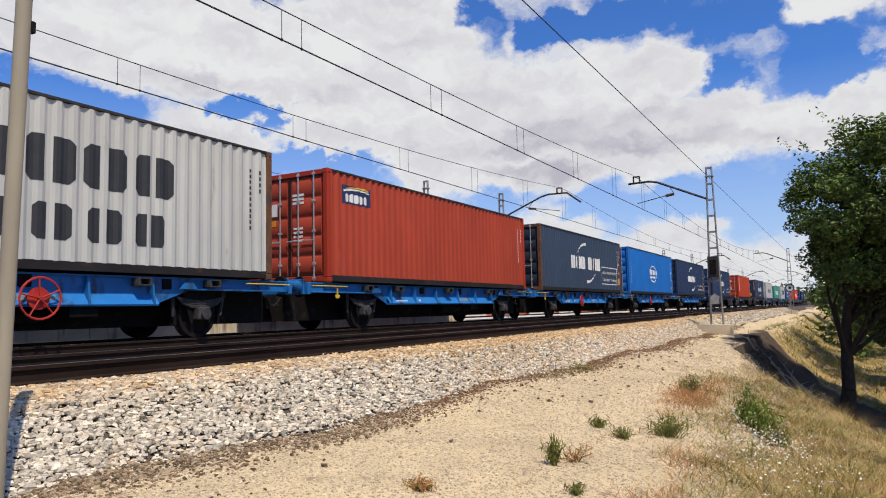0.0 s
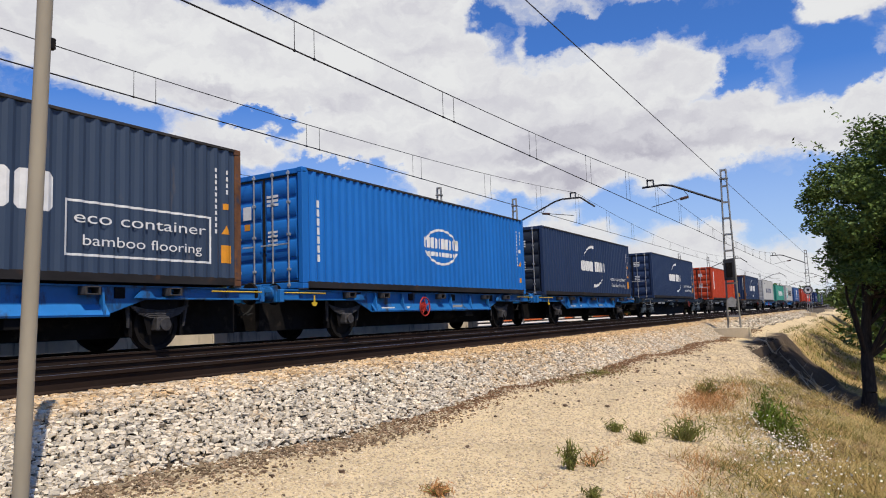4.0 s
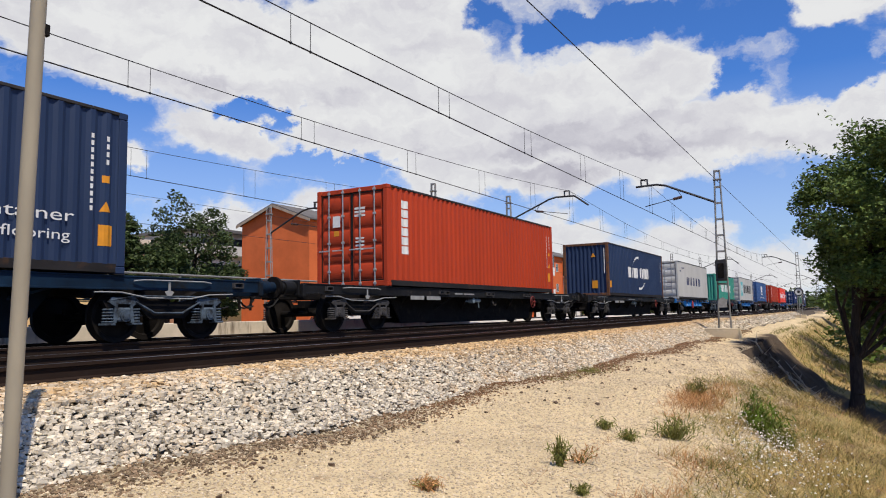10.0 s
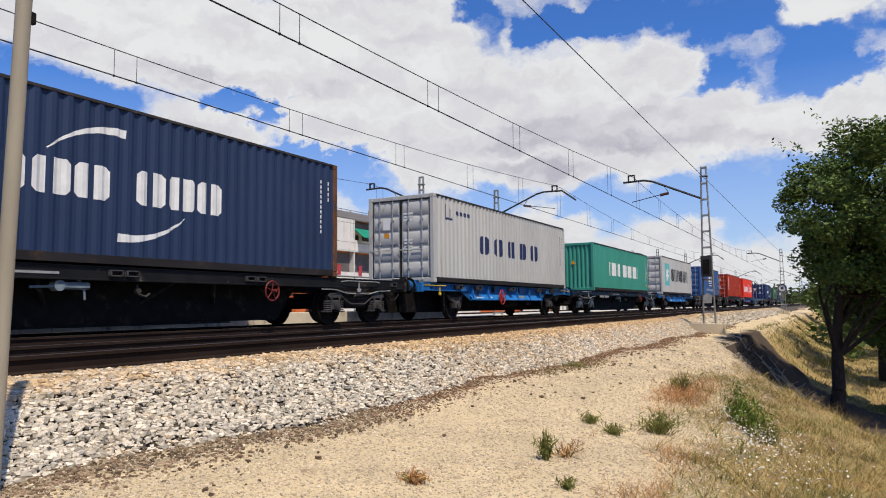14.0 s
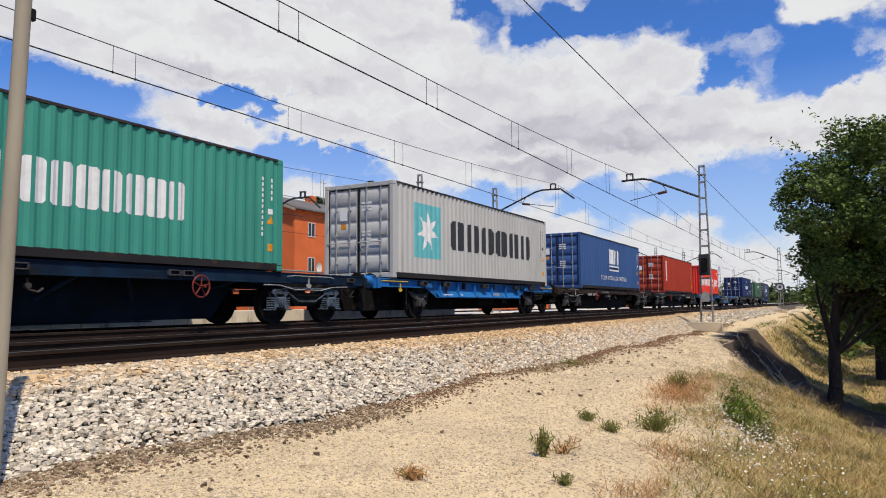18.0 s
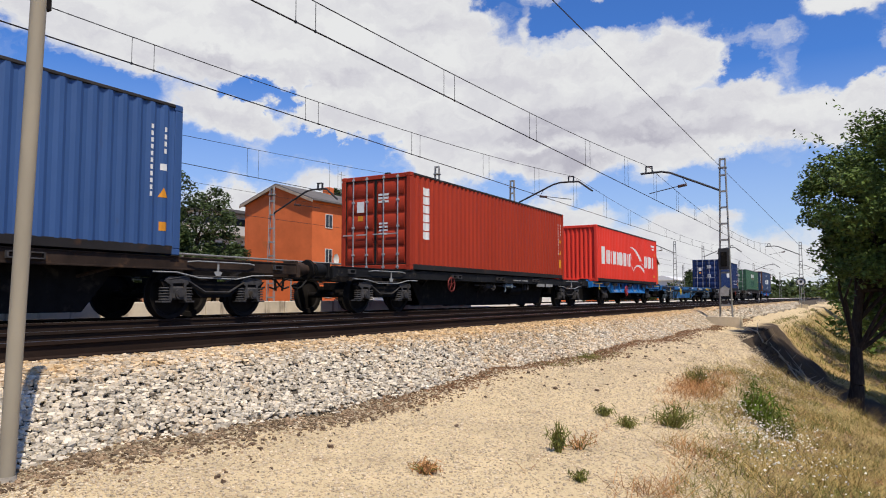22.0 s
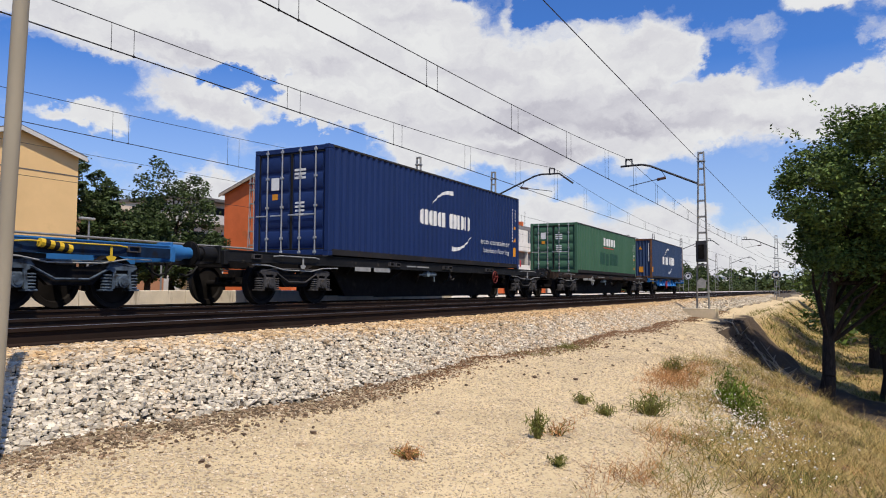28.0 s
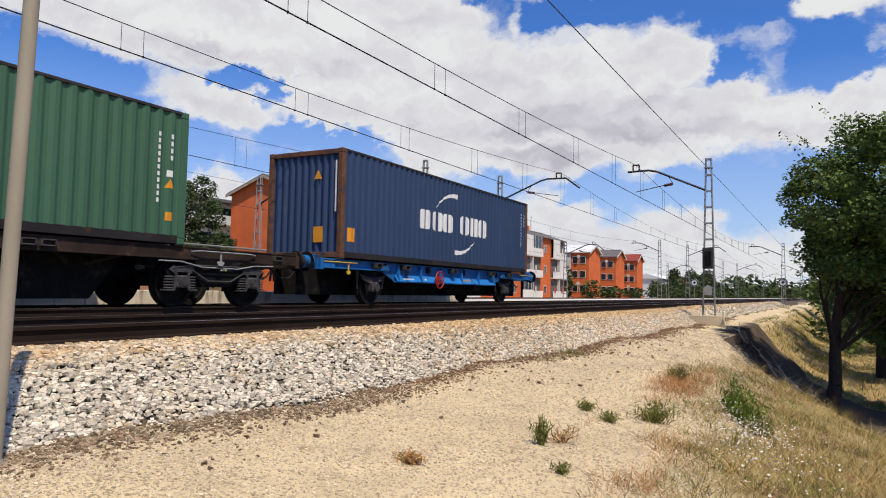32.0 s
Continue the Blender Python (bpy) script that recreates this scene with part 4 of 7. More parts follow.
    words("YOUR INTRA-ASIA PARTNER", 3.48, 0.52, 0.24, INK_WHITE, c, 5.4)
    ident(c, HIGH)
    c = load(container(SCARLET, HIGH, "wall", "scarlet steel container with white blocks and a flag emblem"), 216.78)
    emblem("logo_block", [rect(0.82, 1.42, 0.88, 1.76)] + blocks(1.55, 6.2, 0.92, 1.62, 6, 0.16), INK_WHITE, c)
    emblem("logo_block", blocks(9.18, 11.35, 0.95, 1.66, 3, 0.14), INK_WHITE, c)
    for line in (sweep((6.06, 2.02), (7.1, 2.05), (8.25, 1.38), 0.03, 0.26), sweep((6.6, 0.62), (7.5, 1.42), (9.15, 0.70), 0.05, 0.16), sweep((6.06, 2.02), (6.25, 1.3), (6.6, 0.62), 0.03, 0.03),
                 sweep((8.25, 1.5), (8.7, 1.2), (9.12, 0.72), 0.03, 0.03)):
        part("logo_line", painted(line), INK_WHITE, c, "white stroke of a flag emblem")
    emblem("label_plate", [rect(10.75, 11.7, 2.30, 2.42), rect(11.0, 11.5, 2.12, 2.22)], INK_WHITE, c)
    emblem("warning_label", [rect(11.55, 11.75, 1.75, 1.95), rect(11.3, 11.75, 0.42, 0.56)], INK_ORANGE, c)
    c = load(container(FOREST, LOW, "doors", "weathered forest green steel container with white blocks and patched paint"), 273.45)
    emblem("logo_block", blocks(4.65, 7.17, 1.60, 2.02, 7, 0.16), INK_WHITE, c)
    emblem("logo_block", [rect(4.8, 7.0, 1.46, 1.50)], INK_RED, c)
    emblem("paint_patch", [rect(4.2, 5.1, 0.55, 1.2), rect(5.25, 5.9, 0.5, 1.15), rect(6.0, 7.72, 0.55, 1.2)], mat("dark_green_patch_paint", (0.020, 0.075, 0.05), 0.6, var=0.15, scale=3), c)
    ident(c, LOW)


make_containers()


# ---- wagons: x from the leading end of the load, z from the rail ----
def wheel_meshes():
    w = Build()
    r = WHEEL
    prof = [(0.055, -0.10), (0.055, -0.085), (0.13, -0.05), (0.36, -0.02), (0.385, -0.06), (r - 0.004, -0.07), (r, 0.0), (r + 0.006, 0.045), (r + 0.030, 0.052), (r + 0.026, 0.075), (0.385, 0.07), (0.36, 0.02), (0.13, 0.06), (0.055, 0.09)]
    n, k = 28, len(prof)
    verts = [(d * math.cos(6.28318 * i / n), y, d * math.sin(6.28318 * i / n)) for i in range(n) for d, y in prof]
    w.add(verts, [(i * k + j, i * k + j + 1, ((i + 1) % n) * k + j + 1, ((i + 1) % n) * k + j) for i in range(n) for j in range(k - 1)])
    me = w.mesh("wheel")
    me.materials.append(TYRE)
    ax = Build().cyl((0, -1.05, 0), (0, 1.05, 0), 0.075, 12).mesh("wheelset")
    ax.materials.append(GRIME)
    return me, ax


WHEEL_MESH, AXLE_MESH = wheel_meshes()


def wheelset(wagon, x):
    ws = new("wheelset", AXLE_MESH)
    ws.parent = wagon
    ws.matrix_parent_inverse = Matrix.Translation((x, 0, WHEEL))
    again("wheel", WHEEL_MESH, ws, pose(0, -0.834, 0))
    again("wheel", WHEEL_MESH, ws, pose(0, 0.834, 0, 0, 0, 180))


def handwheel(parent, x, y, z, r, paint, disc=False):
    b = Build().ring((x, y, z), "y", r, 0.018, 22, 6).cyl((x, y - 0.02, z), (x, y + 0.12, z), 0.03, 8)
    for i in range(5):
        a = 6.28318 * i / 5 + 0.4
        b.cyl((x, y, z), (x + r * math.cos(a), y, z + r * math.sin(a)), 0.013, 6)
    hw = part("handwheel", b, paint, parent, "spoked brake handwheel")
    if disc:
        part("disc", Build().cyl((x, y + 0.04, z), (x, y + 0.06, z), r * 0.55, 16), paint, hw)


def buffers(wagon, x, way, paint):
    for y in (-0.875, 0.875):
        b = Build().box(x - 0.03, x + 0.03, y - 0.2, y + 0.2, 0.86, 1.22, 0.01).cyl((x, y, 1.04), (x + way * 0.36, y, 1.04), 0.155, 18).cyl((x + way * 0.30, y, 1.04), (x + way * 0.60, y, 1.04), 0.115, 16)
        bf = part("buffer", b, paint, wagon)
        part("buffer_head", Build().cyl((x + way * 0.58, y, 1.04), (x + way * 0.62, y, 1.04), 0.24, 22, 0.22), GRIME, bf)
    hook = Build().box(min(x, x + way * 0.30), max(x, x + way * 0.30), -0.05, 0.05, 0.97, 1.08, 0.01).ring((x + way * 0.38, 0, 0.92), "y", 0.10, 0.028, 16, 6).cyl((x + way * 0.42, 0, 0.85), (x + way * 0.46, 0, 0.55), 0.03, 8)
    part("draw_hook", hook, GRIME, wagon)
    for y in (-0.35, 0.42):
        pts = [(x, y, 0.80), (x + way * 0.15, y, 0.66), (x + way * 0.30, y, 0.60), (x + way * 0.45, y, 0.64)]
        part("brake_hose", Build().tube(pts, 0.022, 6), RUBBER, wagon)


def hook_sign(wagon, x, y, z, paint):
    b = Build().box(x - 0.022, x + 0.022, y - 0.012, y, z, z + 0.16).slab([(x - 0.10, z - 0.02), (x - 0.05, z - 0.09), (x + 0.05, z - 0.09), (x + 0.10, z - 0.02), (x + 0.05, z + 0.0), (x - 0.05, z + 0.0)], "y", y - 0.012, y)
    part("hook_sign", b, paint, wagon, "small anchor-shaped mark")


DARK_BLUE = mat("dark_blue_sill_paint", (0.007, 0.022, 0.055), 0.65, gloss=0.15, var=0.4, scale=4, dirt=(0.012, 0.012, 0.014), dirt_amount=0.4, dirt_scale=5)
# navy frame paint again, with the shade under the load put into its colour
NAVY_BELLY = mat("shade_darkened_navy_belly_paint", (0.003, 0.008, 0.015), 0.75, gloss=0.1, var=0.4, scale=2.5, dirt=(0.006, 0.006, 0.006), dirt_amount=0.45, dirt_scale=2)
WAGON_BROWN = mat("rusty_brown_black_frame", (0.040, 0.026, 0.019), 0.75, gloss=0.15, var=0.4, scale=3, dirt=(0.10, 0.055, 0.03), dirt_amount=0.3, dirt_scale=4)
BLUE_CAST = mat("dusty_blue_grey_castings", (0.085, 0.115, 0.15), 0.7, gloss=0.2, var=0.5, scale=7, dirt=(0.02, 0.02, 0.022), dirt_amount=0.45, dirt_scale=6, bump=0.3)
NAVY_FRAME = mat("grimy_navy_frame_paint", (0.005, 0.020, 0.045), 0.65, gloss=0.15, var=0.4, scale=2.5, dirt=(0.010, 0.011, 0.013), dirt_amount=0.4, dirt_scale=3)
VALVE = mat("dusty_pale_blue_casting", (0.20, 0.25, 0.28), 0.7, var=0.3, scale=8)


def two_axle_wagon(wheel_at=5.05, wheel_size=0.26):
    w = thing("flat_wagon", "blue two-axle container flat wagon with ribbed side beams", "wagon", group="wagons of the train")
    x0, x1 = -0.62, LONG + 0.62
    outline = [(x0, 0.93), (2.1, 0.90), (2.75, 0.64), (9.35, 0.64), (10.1, 0.90), (x1, 0.93), (x1, 1.12), (x0, 1.12)]
    for s in (-1, 1):
        side = part("side_beam", Build().slab(outline, "y", s * 1.03 - 0.012, s * 1.03 + 0.012), WAGON_BLUE, w)
        part("top_flange", Build().box(x0, x1, s * 1.03 - 0.06, s * 1.03 + 0.06, 1.114, 1.145, 0.004), WAGON_BLUE, side)
        for a, b in ((x0, 2.2), (10.0, x1)):
            part("end_flange", Build().box(a, b, s * 1.06 - 0.07, s * 1.06 + 0.07, 0.905, 0.937, 0.004), WAGON_BLUE, side)
        part("sloping_flange", Build().slab([(s * 1.030, 0.82), (s * 1.048, 0.82), (s * 1.175, 0.645), (s * 1.155, 0.640)], "x", 2.75, 9.35), WAGON_BLUE, side)
        part("bottom_flange", Build().box(2.75, 9.35, s * 1.09 - 0.075, s * 1.09 + 0.075, 0.615, 0.648, 0.004), WAGON_BLUE, side)
        rib = Build().slab([(s * 1.03, 0.64), (s * 1.18, 0.64), (s * 1.12, 1.10), (s * 1.03, 1.10)], "x", -0.02, 0.02).mesh("rib")
        rib.materials.append(WAGON_BLUE)
        for x in (2.85, 4.1, 5.35, 6.75, 8.0, 9.25):
            again("rib", rib, side, (x, 0, 0))
        step = Build().box(-0.14, 0.14, s * 1.14 - 0.10, s * 1.14 + 0.10, 0.97, 0.99, 0.004).box(-0.12, 0.12, s * 1.14 - 0.10, s * 1.14 + 0.10, 1.09, 1.11, 0.004).box(-0.14, -0.10, s * 1.14 - 0.10, s * 1.14 + 0.10, 0.97, 1.11).box(0.10, 0.14, s * 1.14 - 0.10, s * 1.14 + 0.10, 0.97, 1.11).mesh("lashing_bracket")
        step.materials.append(GREYGRIME)
        for x in (1.75, 3.2, 6.1, 9.0, 10.6):
            again("lashing_bracket", step, w, (x, 0, 0))
        part("handrail", Build().tube([(-0.55, s * 1.22, 1.06), (0.75, s * 1.22, 1.06)], 0.016, 6).tube([(-0.55, s * 1.22, 1.06), (-0.55, s * 1.10, 1.06)], 0.012, 6), YELLOW, w, "yellow handrail")
        part("handrail", Build().tube([(LONG - 0.75, s * 1.22, 1.06), (LONG + 0.55, s * 1.22, 1.06)], 0.016, 6), YELLOW, w, "yellow handrail")
        hook_sign(w, 0.38, s * 1.20 if s < 0 else 1.21, 0.86, YELLOW)
        for ax in (1.75, 10.45):
            leaf = Build()
            for i in range(5):
                h = 0.62 - 0.18 * i / 4
                leaf.tube([(ax - h, s * 1.0, 0.80 - 0.035 * i), (ax - h * 0.5, s * 1.0, 0.725 - 0.035 * i), (ax, s * 1.0, 0.70 - 0.03 * i), (ax + h * 0.5, s * 1.0, 0.725 - 0.035 * i), (ax + h, s * 1.0, 0.80 - 0.035 * i)], 0.018, 6)
            part("leaf_spring", leaf, GREYGRIME, w)
            guard = Build().slab([(ax - 0.42, 0.90), (ax - 0.24, 0.28), (ax - 0.17, 0.28), (ax - 0.20, 0.62), (ax + 0.20, 0.62), (ax + 0.17, 0.28), (ax + 0.24, 0.28), (ax + 0.42, 0.90)], "y", s * 0.97 - 0.012, s * 0.97 + 0.012)
            part("axle_guard", guard, GRIME, w)
            part("axle_box", Build().box(ax - 0.14, ax + 0.14, s * 1.0 - 0.12, s * 1.0 + 0.12, 0.34, 0.60, 0.03).cyl((ax, s * 1.0, WHEEL), (ax, s * 1.17, WHEEL), 0.11, 14), GREYGRIME, w)
        part("plate", Build().box(6.85, 7.45, s * 1.105 - 0.02, s * 1.105 + 0.02, 0.70, 0.79, 0.004), PALE, w, "worn pale data plate")
        for a in (1.95, 9.83):
            part("gusset", Build().slab([(a, 0.926), (a + 0.12, 1.06), (a + 0.30, 1.06), (a + 0.42, 0.926)], "y", s * 1.13 - 0.012, s * 1.13 + 0.012), WAGON_BLUE, side)
        for ax in (1.75, 10.45):
            for k in (-1, 1):
                part("brake_block", Build().slab([(ax + k * 0.49, 0.26), (ax + k * 0.56, 0.26), (ax + k * 0.60, 0.74), (ax + k * 0.52, 0.74)], "y", s * 0.84 - 0.06, s * 0.84 + 0.06), GRIME, w)
                part("hanger", Build().cyl((ax + k * 0.58, s * 0.9, 0.42), (ax + k * 0.63, s * 0.94, 0.92), 0.026, 6, 0.045), GREYGRIME, w)
        tagged(part("code_line", Build().box(3.1, 3.7, s * 1.115 - 0.02, s * 1.115 + 0.02, 0.70, 0.735).box(4.3, 4.42, s * 1.115 - 0.02, s * 1.115 + 0.02, 0.70, 0.75), INK_WHITE, w), kind="stuff")
    for x in (x0, x1):
        part("end_beam", Build().box(x - 0.06, x + 0.06, -1.18, 1.18, 0.86, 1.14, 0.012), WAGON_BLUE, w)
    for x in (0.15, 2.2, 4.6, 7.0, 9.6, LONG - 0.15):
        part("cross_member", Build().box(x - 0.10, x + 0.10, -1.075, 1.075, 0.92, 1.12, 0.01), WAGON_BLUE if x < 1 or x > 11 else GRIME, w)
    # black sills, drawn extra deep in place of the shade beneath the wagon
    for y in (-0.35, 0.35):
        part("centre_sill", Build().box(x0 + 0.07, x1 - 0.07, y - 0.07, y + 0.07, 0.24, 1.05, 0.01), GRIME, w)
    for x in (0.09, LONG - 0.09):
        for y in (-1.13, 1.13):
            part("container_lock", Build().box(x - 0.10, x + 0.10, y - 0.08, y + 0.08, 1.147, 1.167, 0.004), GREYGRIME, w)
    part("air_tank", Build().cyl((6.2, -0.68, 0.52), (7.4, -0.68, 0.52), 0.17, 16), GRIME, w)
    part("tool_box", Build().box(7.7, 8.2, -1.10, -0.75, 0.44, 0.72, 0.01), GRIME, w)
    buffers(w, x0 - 0.06, -1, WAGON_BLUE)
    buffers(w, x1 + 0.06, 1, WAGON_BLUE)
    if wheel_at:
        handwheel(w, wheel_at, -1.24, 0.74, wheel_size, RED, True)
    for ax in (1.75, 10.45):
        wheelset(w, ax)
    return w


def bogie(wagon, cx, cast=None):
    cast = cast or GREYGRIME
    bg = part("bogie", Build().box(cx - 0.25, cx + 0.25, -0.85, 0.85, 0.55, 0.80, 0.02).box(cx - 1.15, cx + 1.15, -0.3, -0.2, 0.5, 0.6).box(cx - 1.15, cx + 1.15, 0.2, 0.3, 0.5, 0.6), GRIME, wagon, "four-wheel bogie")
    for s in (-1, 1):
        y = s * 1.02
        frame_line = [(cx - 1.30, 0.72), (cx - 1.22, 0.60), (cx - 0.62, 0.62), (cx - 0.38, 0.40), (cx + 0.38, 0.40), (cx + 0.62, 0.62), (cx + 1.22, 0.60), (cx + 1.30, 0.72), (cx + 0.55, 0.78), (cx + 0.3, 0.70), (cx - 0.3, 0.70), (cx - 0.55, 0.78)]
        part("side_frame", Build().slab(frame_line, "y", y - 0.05, y + 0.05), GRIME, bg)
        for ax in (cx - 0.92, cx + 0.92):
            part("axle_box", Build().box(ax - 0.13, ax + 0.13, y - 0.10, y + 0.12 * s if s > 0 else y + 0.10, 0.36, 0.60, 0.03).cyl((ax, y, WHEEL), (ax, y + s * 0.15, WHEEL), 0.10, 14).cyl((ax, y + s * 0.15, WHEEL), (ax, y + s * 0.165, WHEEL), 0.065, 10), cast, bg)
            horn = [(ax - 0.30, 0.70), (ax - 0.17, 0.62), (ax - 0.20, 0.34), (ax - 0.14, 0.34), (ax - 0.12, 0.66), (ax + 0.12, 0.66), (ax + 0.14, 0.34), (ax + 0.20, 0.34), (ax + 0.17, 0.62), (ax + 0.30, 0.70), (ax + 0.22, 0.78), (ax - 0.22, 0.78)]
            part("horn_guide", Build().slab(horn, "y", y + s * 0.055, y + s * 0.095), cast, bg)
            for k in (-1, 1):
                coil = Build()
                for i in range(5):
                    coil.ring((ax + k * 0.26, y + s * 0.02, 0.36 + i * 0.052), "z", 0.075, 0.019, 14, 6)
                coil.box(ax + k * 0.26 - 0.10, ax + k * 0.26 + 0.10, y - 0.09, y + 0.11, 0.30, 0.335, 0.008)
                part("coil_spring", coil, cast, bg)
        part("pipe", Build().tube([(cx - 1.5, y + s * 0.12, 0.86), (cx - 0.9, y + s * 0.13, 0.84), (cx - 0.45, y + s * 0.13, 0.76), (cx + 0.5, y + s * 0.13, 0.77), (cx + 1.0, y + s * 0.13, 0.86), (cx + 1.5, y + s * 0.12, 0.86)], 0.014, 6), PALE, bg, "pale brake pipe")
        for k in (-1, 1):
            part("brake_block", Build().slab([(cx + k * 0.40, 0.30), (cx + k * 0.47, 0.30), (cx + k * 0.50, 0.66), (cx + k * 0.42, 0.66)], "y", s * 0.80 - 0.05, s * 0.80 + 0.05), GRIME, bg)
            part("hanger", Build().cyl((cx + k * 0.46, s * 0.95, 0.45), (cx + k * 0.58, s * 1.05, 0.84), 0.016, 6), GREYGRIME, bg)
        part("brake_linkage", Build().tube([(cx - 1.2, y + s * 0.08, 0.74), (cx - 0.7, y + s * 0.10, 0.80), (cx + 0.7, y + s * 0.10, 0.80), (cx + 1.2, y + s * 0.08, 0.72)], 0.018, 6).tube([(cx - 0.7, y + s * 0.09, 0.70), (cx - 0.3, y + s * 0.09, 0.50), (cx + 0.3, y + s * 0.09, 0.50), (cx + 0.7, y + s * 0.09, 0.70)], 0.02, 6), cast, bg)
    for ax in (cx - 0.92, cx + 0.92):
        wheelset(wagon, ax)


def bogie_wagon(paint, label, empty=False, wheel_at=2.32, wheel_paint=None, belly_paint=None):
    w = thing("flat_wagon", label, "wagon", group="wagons of the train")
    x0, x1 = -3.27, LONG + 3.27
    mark = YELLOW if empty else PALE
    for s in (-1, 1):
        side = part("side_beam", Build().box(x0, x1, s * 1.14 - 0.015, s * 1.14 + 0.015, 0.985 if empty else 0.93, 1.13, 0.004), paint, w)
        part("top_flange", Build().box(x0, x1, s * 1.11 - 0.06, s * 1.11 + 0.06, 1.124, 1.15, 0.004), paint, side)
        part("bottom_flange", Build().box(x0, x1, s * 1.11 - 0.05, s * 1.11 + 0.05, 0.965 if empty else 0.905, 0.992 if empty else 0.936, 0.004), paint, side)
        if empty:
            # the beam's ends are overlaid in a much darker blue than its middle
            for a, b in ((x0, 0.6), (11.3, x1)):
                part("end_sill", Build().box(a + 0.07, b, s * 1.166 - 0.006, s * 1.166 + 0.006, 0.90, 1.085, 0.003), DARK_BLUE, w, "dark blue sill")
            part("lower_sill", Build().box(0.7, LONG + 0.9, s * 1.07 - 0.015, s * 1.07 + 0.015, 0.77, 0.90, 0.004), WAGON_BLACK, w)
            for x in (0.9, 2.2, 3.0, 8.7, 8.95, 9.8, 11.0):
                part("brace", Build().box(x - 0.035, x + 0.035, s * 0.64 if s > 0 else -0.71, s * 0.71 if s > 0 else -0.64, 0.36 if 2.4 < x < 9.6 else 0.55, 0.82, 0.004), WAGON_BLACK, w)
            for x, lean in ((3.2, 0.5), (8.5, 0.35)):
                part("brace", Build().cyl((x, s * 0.70, 0.36), (x + lean, s * 0.74, 0.82), 0.05, 8), WAGON_BLACK, w)
            part("number_panel", Build().box(9.3, 10.3, s * 1.09 - 0.006, s * 1.09 + 0.006, 0.83, 0.895), PALE, w, "pale panel with worn marks")
            for x, wd, z in ((9.85, 0.85, 1.03), (7.3, 0.5, 1.05), (10.9, 0.14, 1.02), (7.0, 0.16, 1.05), (2.4, 0.8, 1.03)):
                for k in range(int(wd / 0.075)):
                    part("code_mark", Build().box(x - wd / 2 + k * 0.075, x - wd / 2 + k * 0.075 + 0.05, s * 1.158 - 0.003, s * 1.158 + 0.003, z, z + 0.07), INK_WHITE, side)
            part("warning_label", Build().slab([(10.5, 1.0), (10.66, 1.0), (10.58, 1.1)], "y", s * 1.158 - 0.003, s * 1.158 + 0.003), INK_ORANGE, side)
        yb = s * 0.62
        # on loaded wagons the dark beam is deepened to stand in for under-wagon shade
        low = 0.35 if empty else 0.15
        belly = [(0.9, 0.90), (1.5, low), (10.7, low), (11.3, 0.90), (11.3, 1.10), (0.9, 1.10)] if not empty else [(0.6, 0.78), (3.0, low), (9.2, low), (11.6, 0.78), (11.6, 1.10), (0.6, 1.10)]
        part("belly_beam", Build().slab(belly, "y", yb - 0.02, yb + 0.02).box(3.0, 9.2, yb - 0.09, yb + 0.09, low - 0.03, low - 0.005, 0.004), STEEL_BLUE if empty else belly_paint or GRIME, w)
        for i, x in enumerate(() if empty else (1.6, 3.4, 5.2, 7.0, 8.8, 10.6)):
            lo = 0.53 if 2.6 < x < 9.6 else 0.75
            part("brace", Build().cyl((x, yb, lo), (x + (0.45 if i % 2 else -0.45), s * 1.10, 0.95), 0.035, 6), paint if not empty else GRIME, w)
        br = Build().box(-0.13, 0.13, s * 1.18 - 0.04, s * 1.18 + 0.04, 0.98, 1.0, 0.003).box(-0.13, 0.13, s * 1.18 - 0.04, s * 1.18 + 0.04, 1.07, 1.09, 0.003).box(-0.13, -0.10, s * 1.18 - 0.04, s * 1.18 + 0.04, 0.98, 1.09).box(0.10, 0.13, s * 1.18 - 0.04, s * 1.18 + 0.04, 0.98, 1.09).mesh("lashing_bracket")
        br.materials.append(GREYGRIME)
        for x in (-2.6, 2.6, 2.92, 5.78, 6.1, 8.95, 9.27, 14.6):
            again("lashing_bracket", br, w, (x, 0, 0))
        for x, wd in ((9.70, 0.80), (10.62, 0.72)):
            part("plate", Build().box(x - wd / 2, x + wd / 2, s * 1.16 - 0.004, s * 1.16 + 0.004, 0.81 if not empty else 0.95, 0.92 if not empty else 1.09), PALE, w, "pale data plate")
        if not empty:
            tagged(part("code_line", Build().box(7.1, 7.8, s * 1.16 - 0.003, s * 1.16 + 0.003, 0.99, 1.03).box(7.9, 8.4, s * 1.16 - 0.003, s * 1.16 + 0.003, 0.99, 1.03), PALE, w), kind="stuff")
        part("brake_valve", Build().cyl((7.05, s * 1.12, 0.81), (7.05, s * 0.95, 0.81), 0.09, 14).box(6.5, 7.05, s * 1.04 - 0.07, s * 1.04 + 0.07, 0.75, 0.87, 0.03).cyl((7.1, s * 1.05, 0.80), (7.5, s * 1.05, 0.78), 0.022, 8).cyl((6.6, s * 1.06, 0.78), (6.58, s * 1.06, 0.58), 0.02, 6).cyl((6.75, s * 1.06, 0.95), (6.65, s * 1.06, 0.85), 0.025, 6), VALVE, w, "dusty pale blue brake valve")
        part("changeover_lever", Build().tube([(5.6, s * 1.08, 0.86), (5.6, s * 1.12, 0.68), (5.45, s * 1.12, 0.64), (5.36, s * 1.12, 0.70)], 0.022, 6).cyl((5.6, s * 1.05, 0.74), (5.6, s * 1.14, 0.74), 0.05, 10), GREYGRIME, w)
        hook_sign(w, -0.92, s * 1.21 if s < 0 else 1.22, 0.90, mark)
